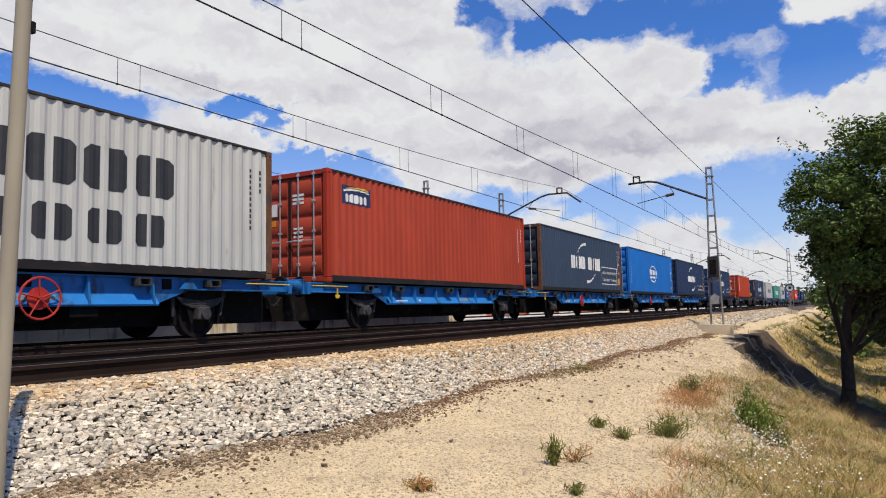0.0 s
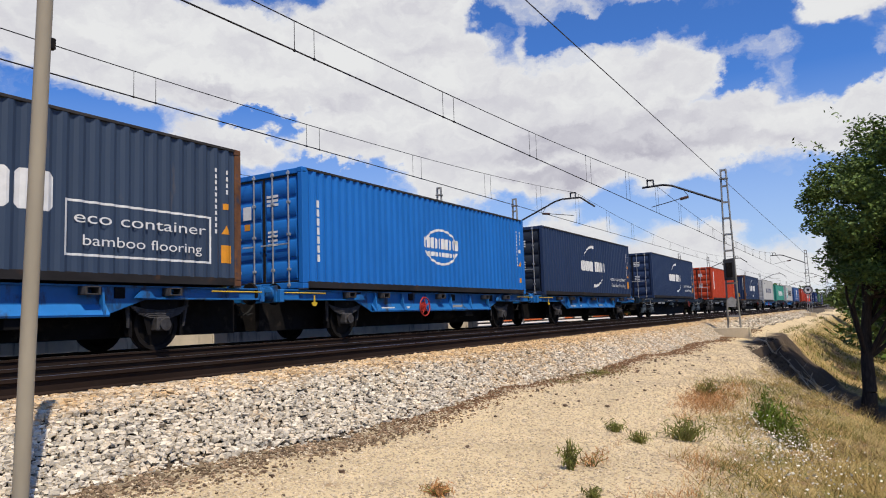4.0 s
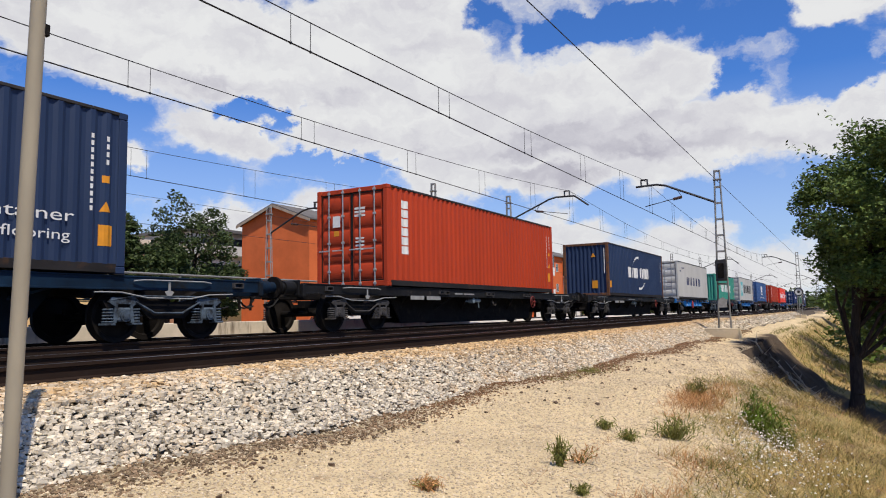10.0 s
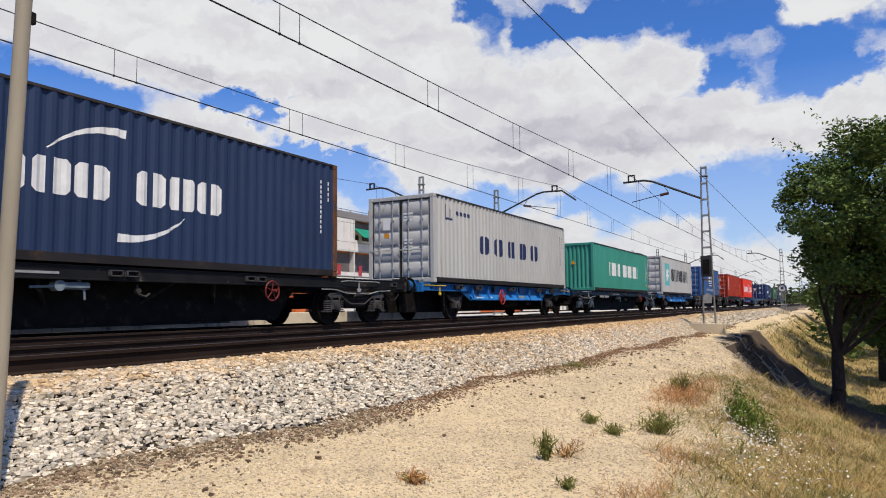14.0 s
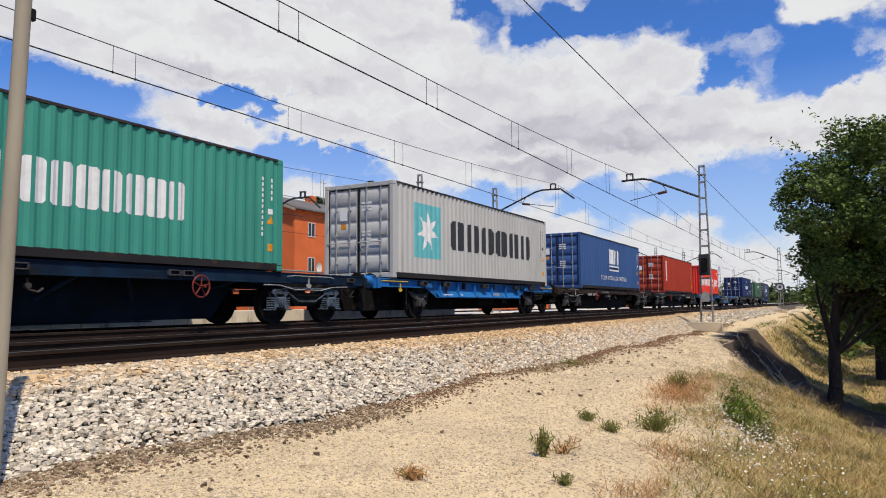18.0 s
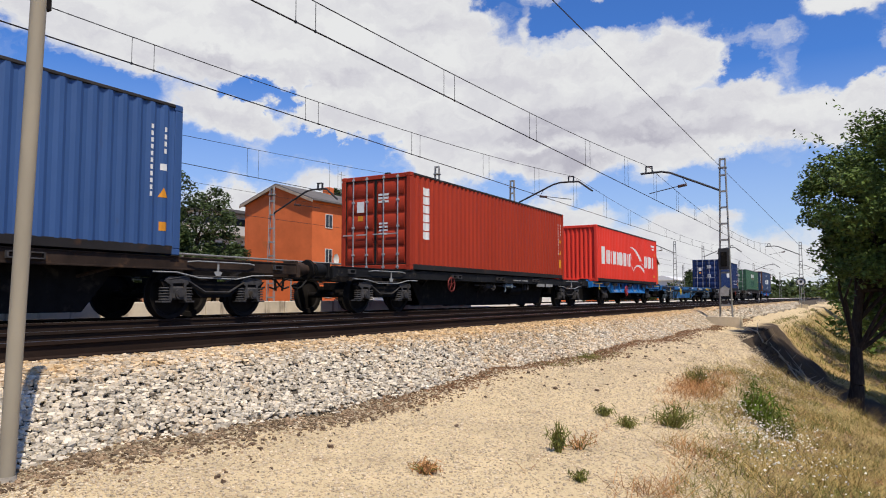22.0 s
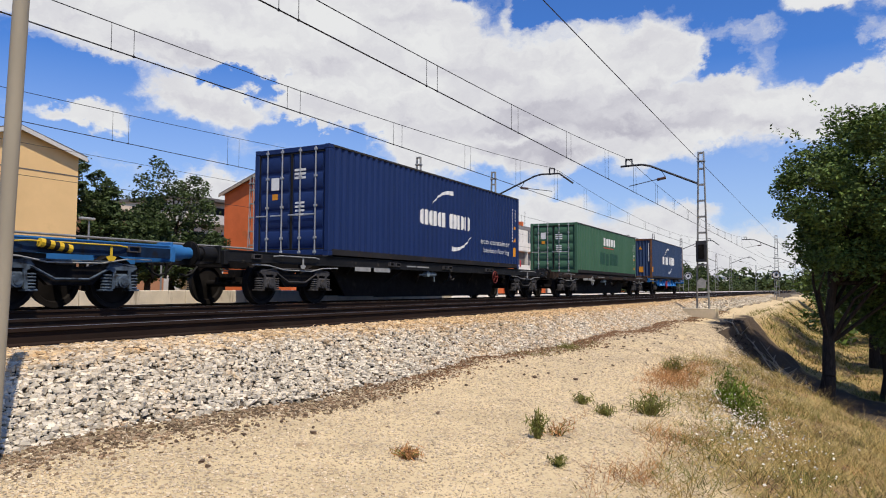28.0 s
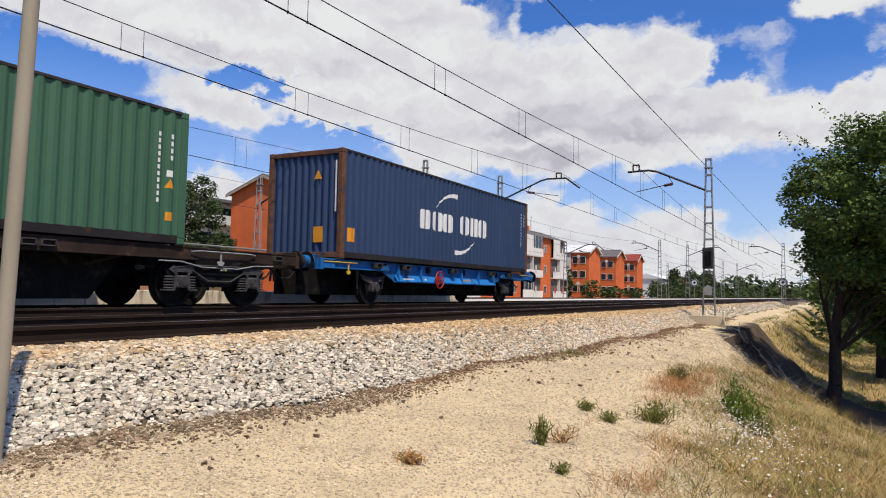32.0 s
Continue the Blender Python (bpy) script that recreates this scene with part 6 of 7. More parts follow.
def apartment_row(x0, spans, y, depth, eave, roof, label, seed):
    rng = random.Random(seed)
    h = thing("apartment_block", label, "apartment building", group="apartment blocks")
    x1 = spans[-1][1]
    walls(h, x0, x1, y, y + depth, -0.6, eave, 1.55, ORANGE_WALL)
    gable_roof(h, x0, x1, y, y + depth, eave, 1.55, roof)
    ym = y + depth / 2
    for a, b in ((y - 0.37, ym), (y + depth + 0.37, ym)):
        part("verge_board", Build().slab([(a, eave - 0.25), (b, eave + 1.38), (b, eave + 1.60), (a, eave - 0.02)], "x", x0 - 0.42, x0 - 0.36), VERGE, h, "pale brown verge board")
    step = (eave + 0.5) / 3.0
    part("gutter", Build().cyl((x0 - 0.3, y - 0.38, eave - 0.02), (x1 + 0.3, y - 0.38, eave - 0.02), 0.07, 8), ROOF, h)
    for a, b, kind in spans:
        if kind == "bay":
            bay(h, a, b, y, -0.4, 3, step, rng)
        else:
            cols = [a + (b - a) * 0.35, a + (b - a) * 0.75] if b - a > 4.8 else [(a + b) / 2]
            for s in range(3):
                for cx in cols:
                    window(h, cx, y, 0.75 - 0.4 + s * step, 0.85, 1.15)
            if rng.random() < 0.9:
                dish(h, cols[-1] + 0.7, y - 0.1, 3.4 + rng.random() * 3.2, 0.5)
        part("downpipe", Build().cyl((b, y - 0.08, -0.5), (b, y - 0.08, eave - 0.1), 0.05, 8), ORANGE_WALL, h)
    for k in range(3):
        cx = x0 + (x1 - x0) * (0.2 + 0.3 * k)
        part("chimney", Build().box(cx - 0.4, cx + 0.4, y + depth / 2 - 0.4, y + depth / 2 + 0.4, eave + 1.0, eave + 2.3, 0.03), ORANGE_WALL, h)
        part("aerial", Build().cyl((cx + 2, y + depth / 2, eave + 1.2), (cx + 2, y + depth / 2, eave + 4.2), 0.03, 5).cyl((cx + 1.4, y + depth / 2, eave + 3.9), (cx + 2.6, y + depth / 2, eave + 3.9), 0.02, 4), GALV, h)
    return h


row = apartment_row(46.5, [(46.5, 51, "wall"), (51, 57.5, "bay"), (57.5, 63, "wall"), (63, 68.7, "bay"), (68.7, 74.7, "wall"), (74.7, 81.4, "bay")], 40.0, 8.0, 8.75, ROOF, "three-storey orange apartment block with white balcony bays", 4)
for x, z in ((54.4, 8.0), (54.4, 2.55)):
    part("awning", Build().slab([(40.0 - 0.3, z), (40.0 - 1.5, z - 0.95), (40.0 - 1.5, z - 0.99), (40.0 - 0.3, z - 0.05)], "x", x, x + 3.0), SHADE_GREEN, row, "green cloth awning")
apartment_row(81.6, [(81.6, 90.7, "wall"), (90.7, 94.7, "wall"), (94.7, 102.6, "bay"), (102.6, 107.2, "wall"), (107.2, 113.6, "bay")], 39.6, 8.4, 9.0, ROOF, "three-storey orange apartment block with dark roof and balconies", 9)


def gable_block(x0, x1, y0, deep, eave, rise, roof, label, seed):
    """A block with its plain gable to the railway and its windows on the flank."""
    rng = random.Random(seed)
    h = thing("apartment_block", label, "apartment building", group="apartment blocks")
    walls(h, x0, x1, y0, y0 + deep, -0.6, eave, rise, ORANGE_WALL, "y")
    gable_roof(h, x0, x1, y0, y0 + deep, eave, rise, roof, 0.35, "y")
    xm = (x0 + x1) / 2
    for a, b in ((x0 - 0.37, xm), (x1 + 0.37, xm)):
        part("verge_board", Build().slab([(a, eave - 0.30), (b, eave + rise - 0.18), (b, eave + rise + 0.14), (a, eave + 0.02)], "y", y0 - 0.42, y0 - 0.36), WHITE_WALL, h, "pale verge board")
    part("pilaster", Build().box(x0 - 0.10, x0 - 0.003, y0 + 3.3, y0 + 4.1, -0.6, eave - 0.1), WHITE_WALL, h, "white rendered strip")
    for s in range(3):
        for k, yy in enumerate((y0 + 1.1, y0 + 2.5, y0 + 5.2, y0 + 7.4)):
            z = 0.7 + s * 2.55
            w = part("window", Build().box(x0 - 0.06, x0 + 0.05, yy - 0.55, yy + 0.55, z - 0.05, z + 1.25), WHITE_WALL, h)
            part("pane", Build().box(x0 - 0.085, x0 - 0.066, yy - 0.46, yy + 0.46, z + 0.05, z + 1.15), PANE, w)
        if rng.random() < 0.8:
            yy = y0 + 1.8
            part("satellite_dish", Build().cyl((x0 - 0.5, yy, 2.2 + 2.4 * s), (x0 - 0.42, yy, 2.2 + 2.4 * s), 0.30, 14).cyl((x0 - 0.42, yy, 2.2 + 2.4 * s), (x0, yy, 2.1 + 2.4 * s), 0.03, 5), DISH, h)
    return h


gable_block(122.5, 129.5, 38.0, 11, 7.75, 1.45, FAR_WHITE, "orange apartment block with plain gable and pale roof", 1)
gable_block(140.6, 147.2, 38.0, 11, 7.85, 1.55, ROOF, "orange apartment block with plain gable and dark grey roof", 2)
gable_block(158.0, 163.6, 38.0, 11, 7.8, 1.6, RED_ROOF, "orange apartment block with plain gable and dull red roof", 3)


def tan_house():
    h = thing("house", "plain tan rendered house gable with pale roof edge", "house")
    x0, x1, y0, y1, eave, rise = 17.4, 24.1, 36.0, 48.0, 7.42, 0.98
    walls(h, x0, x1, y0, y1, -0.6, eave, rise, TAN_WALL, "y")
    gable_roof(h, x0, x1, y0, y1, eave, rise, ROOF, 0.3, "y")
    xm = (x0 + x1) / 2
    for a, b in ((x0 - 0.32, xm), (x1 + 0.32, xm)):
        part("verge_board", Build().slab([(a, eave - 0.22), (b, eave + rise - 0.12), (b, eave + rise + 0.10), (a, eave - 0.0)], "y", y0 - 0.36, y0 - 0.30), WHITE_WALL, h, "pale verge board")
    for z in (2.9, 6.35):
        part("string_course", Build().box(x0 - 0.01, x1 + 0.01, y0 - 0.02, y0, z, z + 0.05), ROOF, h)


tan_house()


def white_block():
    h = thing("apartment_block", "white terraced block seen behind the trees", "apartment building", group="apartment blocks")
    part("wall", Build().box(50, 66, 58, 68, -0.6, 9.4), WHITE_WALL, h)
    for s in range(3):
        z = 1.2 + s * 2.9
        bal = part("balcony", Build().box(50, 66, 57.0, 58, z, z + 1.0), WHITE_WALL, h)
        part("recess", Build().box(50.5, 65.5, 57.94, 57.99, z + 1.1, z + 1.9), PANE, bal)
    part("roof", Build().box(49.6, 66.4, 56.8, 68.4, 9.4, 9.7), ROOF, h)


white_block()


def brick_house():
    h = thing("house", "reddish brick house half hidden behind trees", "house")
    walls(h, 33, 40, 48, 57, -0.6, 6.2, 0.9, PINK_WALL)
    gable_roof(h, 33, 40, 48, 57, 6.2, 0.9, VERGE)
    for x in (35, 38):
        for z in (1.2, 4.2):
            window(h, x, 48, z)


brick_house()


def warehouse(x, y, wide, high, label):
    h = thing("warehouse", label, "warehouse", group="far sheds")
    part("wall", Build().box(x, x + 30, y, y + wide, -0.6, high - 1.5), FAR_WHITE, h)
    part("roof", Build().slab([(y - 0.5, high - 1.5), (y + wide + 0.5, high - 1.5), (y + wide / 2, high)], "x", x - 0.5, x + 30.5), FAR_WHITE, h, smooth=False)


warehouse(205, 42, 9, 6.5, "far white shed with a low pitched roof")
warehouse(330, 40, 14, 7.5, "far white shed with a low pitched roof")


def lamp_post(x, y, high):
    p = thing("street_lamp", "small grey street lamp with a flat head", "street lamp")
    part("post", Build().cyl((x, y, -0.6), (x, y, high), 0.06, 8, 0.04), GALV, p)
    part("head", Build().box(x - 0.45, x + 0.25, y - 0.14, y + 0.14, high - 0.02, high + 0.10, 0.03), PALE, p)


lamp_post(20.7, 30, 3.45)
for i, (x, y, z) in enumerate(((250, 60, 9), (275, 85, 11), (300, 70, 8), (340, 95, 12), (380, 60, 9), (420, 80, 10), (460, 45, 9))):
    hh = thing("far_house", "small far house on the horizon", "house", group="far houses")
    walls(hh, x, x + 10, y, y + 14, -0.6, z - 2, 2, (WHITE_WALL, ORANGE_WALL, TAN_WALL)[i % 3])
    gable_roof(hh, x, x + 10, y, y + 14, z - 2, 2, RED_ROOF)


# ---- plants ----
BARK = mat("dark_bark", (0.055, 0.042, 0.032), 0.95, var=0.35, scale=5, stretch=(3, 3, 0.6), bump=0.7, bump_scale=14)
LEAF = mat("elm_leaves", (0.128, 0.192, 0.040), 0.6, gloss=0.25, var=0.25, scale=0.8, island_tone=0.5)
LEAF_DARK = mat("dull_green_leaves", (0.066, 0.098, 0.030), 0.6, gloss=0.2, var=0.25, scale=0.6, island_tone=0.5)
STRAW = mat("dry_straw_grass", (0.50, 0.36, 0.13), 0.9, var=0.2, scale=0.9, island_tone=0.45)
DEAD = mat("dead_brown_brush", (0.24, 0.16, 0.11), 0.9, var=0.25, scale=1.2, island_tone=0.45)
RUSSET = mat("russet_dry_grass", (0.56, 0.29, 0.12), 0.9, var=0.2, scale=1.2, island_tone=0.45)
GREEN_GRASS = mat("green_weeds", (0.205, 0.215, 0.052), 0.75, var=0.25, scale=1.5, island_tone=0.5)
BRIGHT_WEED = mat("bright_green_weed", (0.150, 0.230, 0.030), 0.75, var=0.25, scale=1.5, island_tone=0.5)
PALE_STRAW = mat("pale_straw_grass", (0.62, 0.46, 0.20), 0.9, var=0.2, scale=0.9, island_tone=0.4)
OLIVE = mat("olive_grass", (0.25, 0.23, 0.07), 0.85, var=0.2, scale=1.2, island_tone=0.4)
PETAL = mat("white_petals", (0.80, 0.76, 0.64), 0.8)
BROWN_STONE = mat("brown_pebble", (0.16, 0.11, 0.075), 0.9, var=0.3, scale=20, random_tone=0.3)
DARK_HILL = mat("far_woods", (0.075, 0.095, 0.06), 0.95, var=0.3, scale=0.06)


def leaf_cards(centres, size, rng, flat=0.5, slim=0.45):
    """Leaf-shaped quads at the given centres, turned at random."""
    n = len(centres)
    a = rng.normal(size=(n, 3))
    a[:, 2] *= flat
    a /= np.linalg.norm(a, axis=1)[:, None]
    b = np.cross(a, rng.normal(size=(n, 3)))
    b /= np.linalg.norm(b, axis=1)[:, None]
    s = size * rng.uniform(0.6, 1.4, n)[:, None]
    return np.stack([centres - a * s, centres + b * s * slim, centres + a * s, centres - b * s * slim], 1)


def tree(x, y, high, spread, leaves, leaf_size, label, seed, lean=(0, 0), trunk_r=0.24, bare=0.3, material=None, shift=(0, 0), clumps=60, lobes=0, tight=1.0, taper=1.0, sprigs=1.0):
    rng = np.random.default_rng(seed)
    z0 = float(ground_z(x, y))
    t = thing("tree", label, "tree", group="trees")
    trunk = Build()
    pts = [np.array([x, y, z0 - 0.2])]
    n = 7
    for i in range(1, n + 1):
        f = i / n
        pts.append(np.array([x + lean[0] * f + 0.10 * math.sin(seed + i), y + lean[1] * f + 0.10 * math.cos(seed * 2 + i), z0 + high * 0.72 * f]))
    for i in range(n):
        r0, r1 = trunk_r * (1 - 0.8 * i / n), trunk_r * (1 - 0.8 * (i + 1) / n)
        if i == 0:
            r0 *= 1.35
        trunk.cyl(pts[i], pts[i + 1], r0, 12, r1, caps=False)
    part("trunk", trunk, BARK, t)
    centre = np.array([x + lean[0] + shift[0], y + lean[1] + shift[1], z0 + high * (bare + 1) / 2])
    half = np.array([spread, spread, high * (1 - bare) / 2])
    tips = []
    bosses = []
    for k in range(lobes):
        a, h = 6.283 * k * 0.382 + 0.4, -0.75 + 1.6 * (k + 0.5) / lobes
        w = math.sqrt(max(0.05, 1 - h * h)) * (1 if h > 0 else 1 + (1 - taper) * h)
        bosses.append((np.array([w * math.cos(a), w * math.sin(a), h]) * rng.uniform(0.52, 0.80), rng.uniform(0.24, 0.44)))
    while lobes and len(tips) < clumps:
        p = rng.uniform(-1.1, 1.1, 3)
        if any(np.linalg.norm(p - c) < r for c, r in bosses):
            tips.append(centre + p * half)
    while len(tips) < clumps:
        p = rng.uniform(-1, 1, 3)
        d = np.linalg.norm(p)
        if d < 1 and (d > 0.35 or rng.random() < 0.3):
            tips.append(centre + p * half * (0.86 + 0.22 * rng.random()))
    for k, tip in enumerate(tips[:24 if lobes else 14]):
        s = pts[min(n, 2 + k % (n - 2))]
        m = (s + tip) / 2 + rng.normal(0, 0.2, 3) + np.array([0, 0, 0.3])
        part("limb", Build().cyl(s, m, trunk_r * 0.32, 7, trunk_r * 0.18, caps=False).cyl(m, tip, trunk_r * 0.18, 6, 0.015, caps=False), BARK, t)
    per = leaves // clumps
    cards = []
    for tip in tips:
        r = spread * rng.uniform(0.20, 0.40) * tight
        k = int(per * rng.uniform(0.6, 1.4))
        c = rng.normal(0, 1, (k, 3))
        c *= (rng.uniform(0.15, 1.0, k) ** 0.45 / np.linalg.norm(c, axis=1))[:, None]
        c = tip + c * np.array([r, r, r * 0.72])
        cards.append(leaf_cards(c, leaf_size, rng))
        # twigs that reach out past the clump
        w = tip + np.clip(rng.normal(0, 1, 3), -1.2, 1.2) * r * 0.9 * sprigs
        line = tip + (w - tip) * rng.uniform(0.2, 1.15, (max(5, k // 11), 1)) + rng.normal(0, 0.07, (max(5, k // 11), 3))
        cards.append(leaf_cards(line, leaf_size, rng))
    crown = quads_mesh("crown", np.concatenate(cards), material or LEAF)
    part("crown", crown, None, t)
    return t


tree(27.4, 0.08, 10.1, 4.2, 90000, 0.07, "leafy green elm with dark trunk at the bank foot", 11, lean=(0.2, -0.7), trunk_r=0.24, bare=0.27, shift=(0.0, -1.6), clumps=220, lobes=26, tight=0.47, taper=0.12, sprigs=1.45)
tree(30.5, -1.9, 8.8, 2.8, 40000, 0.085, "leafy green tree on the lower bank", 17, trunk_r=0.2, bare=0.12, shift=(0, -0.6), clumps=120, lobes=14, tight=0.6, sprigs=1.5)
tree(42.5, -2.3, 9.5, 4.2, 9000, 0.13, "leafy green tree on the lower bank", 12, trunk_r=0.3, bare=0.28, shift=(0, -1.0), clumps=50)
tree(38.0, -4.2, 9.0, 4.0, 9000, 0.13, "leafy green tree on the lower bank", 13, trunk_r=0.28, bare=0.2, clumps=50)
tree(58, -3.5, 8.5, 4.2, 6000, 0.17, "leafy green tree farther along the bank", 14, trunk_r=0.3, bare=0.2, clumps=40)
tree(75, -3.0, 8.5, 4.5, 5000, 0.22, "leafy green tree farther along the bank", 15, trunk_r=0.3, bare=0.15, clumps=40)
tree(98, -1.5, 8.0, 4.5, 4000, 0.28, "leafy green tree farther along the bank", 16, trunk_r=0.3, bare=0.1, clumps=40)
for x, y, high, r, seed in ((26.0, 38.0, 9.1, 1.9, 21), (27.4, 37.0, 6.6, 2.0, 27), (32.4, 38.0, 9.5, 3.0, 22), (29.6, 37.0, 5.8, 1.7, 24), (33.4, 36.5, 4.4, 1.3, 23), (31.5, 35.0, 4.4, 2.0, 28), (28.0, 35.0, 4.0, 1.8, 29)):
    tree(x, y, high, r, 9000, 0.12, "dark green garden tree beside the houses", seed, trunk_r=0.2, bare=0.12, material=LEAF_DARK, clumps=130, lobes=20, tight=0.72)
for x, y, high, r, seed in ((64, 51, 13.2, 3.6, 31), (72, 53, 13.4, 4.0, 32)):
    tree(x, y, high, r, 14000, 0.19, "green tree that rises behind the apartment roof", seed, trunk_r=0.3, bare=0.3, material=LEAF_DARK, clumps=45)
tree(15.5, 33.5, 4.6, 2.2, 5000, 0.12, "dark green garden tree beside the houses", 26, trunk_r=0.15, bare=0.1, material=LEAF_DARK, clumps=30)


def hedge_row(name, spots, label, size, cards_each, leaf, material, seed):
    rng = np.random.default_rng(seed)
    out = []
    for x, y, w, hgt in spots:
        c = rng.normal(0, 1, (cards_each, 3))
        c *= (rng.uniform(0.1, 1, cards_each) ** 0.4 / np.linalg.norm(c, axis=1))[:, None]
        c = np.array([x, y, float(ground_z(x, y)) + hgt * 0.5]) + c * np.array([w, w, hgt * 0.55])
        out.append(leaf_cards(c, leaf, rng))
    ob = new(name, quads_mesh(name, np.concatenate(out), material))
    tagged(ob, label, "bushes", kind="stuff")


rb = random.Random(6)
hedge_row("trackside_bushes", [(rb.uniform(165, 340), rb.uniform(24, 40), rb.uniform(1.5, 4), rb.uniform(2, 5.0)) for _ in range(70)] + [(x, y, rb.uniform(1.2, 2.0), z) for x, y, z in ((116, 40, 5.5), (118.5, 41, 4.5), (121, 37, 3.2), (133, 37.5, 2.0), (137, 37.2, 2.4), (150, 37, 1.8), (154, 37, 2.2))], "belt of green bushes along the far side of the line", 1, 260, 0.35, LEAF_DARK, 41)
hedge_row("tall_bushes", [(rb.uniform(205, 240), rb.uniform(33, 40), rb.uniform(2, 3.4), rb.uniform(6, 9.5)) for _ in range(9)], "dense dark green clump of tall bushes", 1, 2200, 0.34, LEAF_DARK, 44)
hedge_row("far_woods", [(rb.uniform(330, 900), rb.uniform(-60, 240), rb.uniform(6, 14), rb.uniform(5, 14)) for _ in range(150)], "far line of trees on the horizon", 1, 150, 1.3, LEAF_DARK, 42)
hedge_row("bank_bushes", [(rb.uniform(50, 220), rb.uniform(-14, 0.5), rb.uniform(1.0, 2.6), rb.uniform(1.5, 4.0)) for _ in range(60)], "green bushes along the lower bank", 1, 260, 0.22, LEAF, 43)


def hill():
    n = 60
    verts, faces = [], []
    for i in range(n + 1):
        a = radians(-30 + 110 * i / n)
        top = 22 + 9 * math.sin(i * 0.5) + 5 * math.sin(i * 1.3 + 1)
        for d, z in ((1500, -6), (1900, top), (2600, -6)):
            verts.append((d * math.cos(a), d * math.sin(a), z))
    for i in range(n):
        for j in range(2):
            faces.append((i * 3 + j, (i + 1) * 3 + j, (i + 1) * 3 + j + 1, i * 3 + j + 1))
    tagged(new("far_hills", raw_mesh("far_hills", verts, faces, DARK_HILL)), "low wooded hills on the horizon", "hills", kind="structure")


hill()


def blades(x, y, tall, wide, rng, lean=0.5):
    """Thin upright triangles rooted at the given spots."""
    n = len(x)
    z = ground_z(x, y)
    a = rng.uniform(0, 6.283, n)
    dx, dy = np.cos(a) * wide, np.sin(a) * wide
    l1, l2 = rng.normal(0, lean, n) * tall, rng.normal(0, lean, n) * tall
    root = np.stack([x, y, z - 0.01], -1)
    side = np.stack([dx, dy, np.zeros(n)], -1)
    tip = root + np.stack([l1, l2, tall], -1)
    return np.stack([root - side, root + side, tip], 1)


def grass(name, spots, material, label, tall, wide, seed, lean=0.5):
    rng = np.random.default_rng(seed)
    x, y = np.array(spots).T
    h = rng.uniform(tall * 0.45, tall * 1.3, len(x))
    tagged(new(name, quads_mesh(name, blades(x, y, h, wide, rng, lean), material, 3)), label, "grass", kind="stuff")


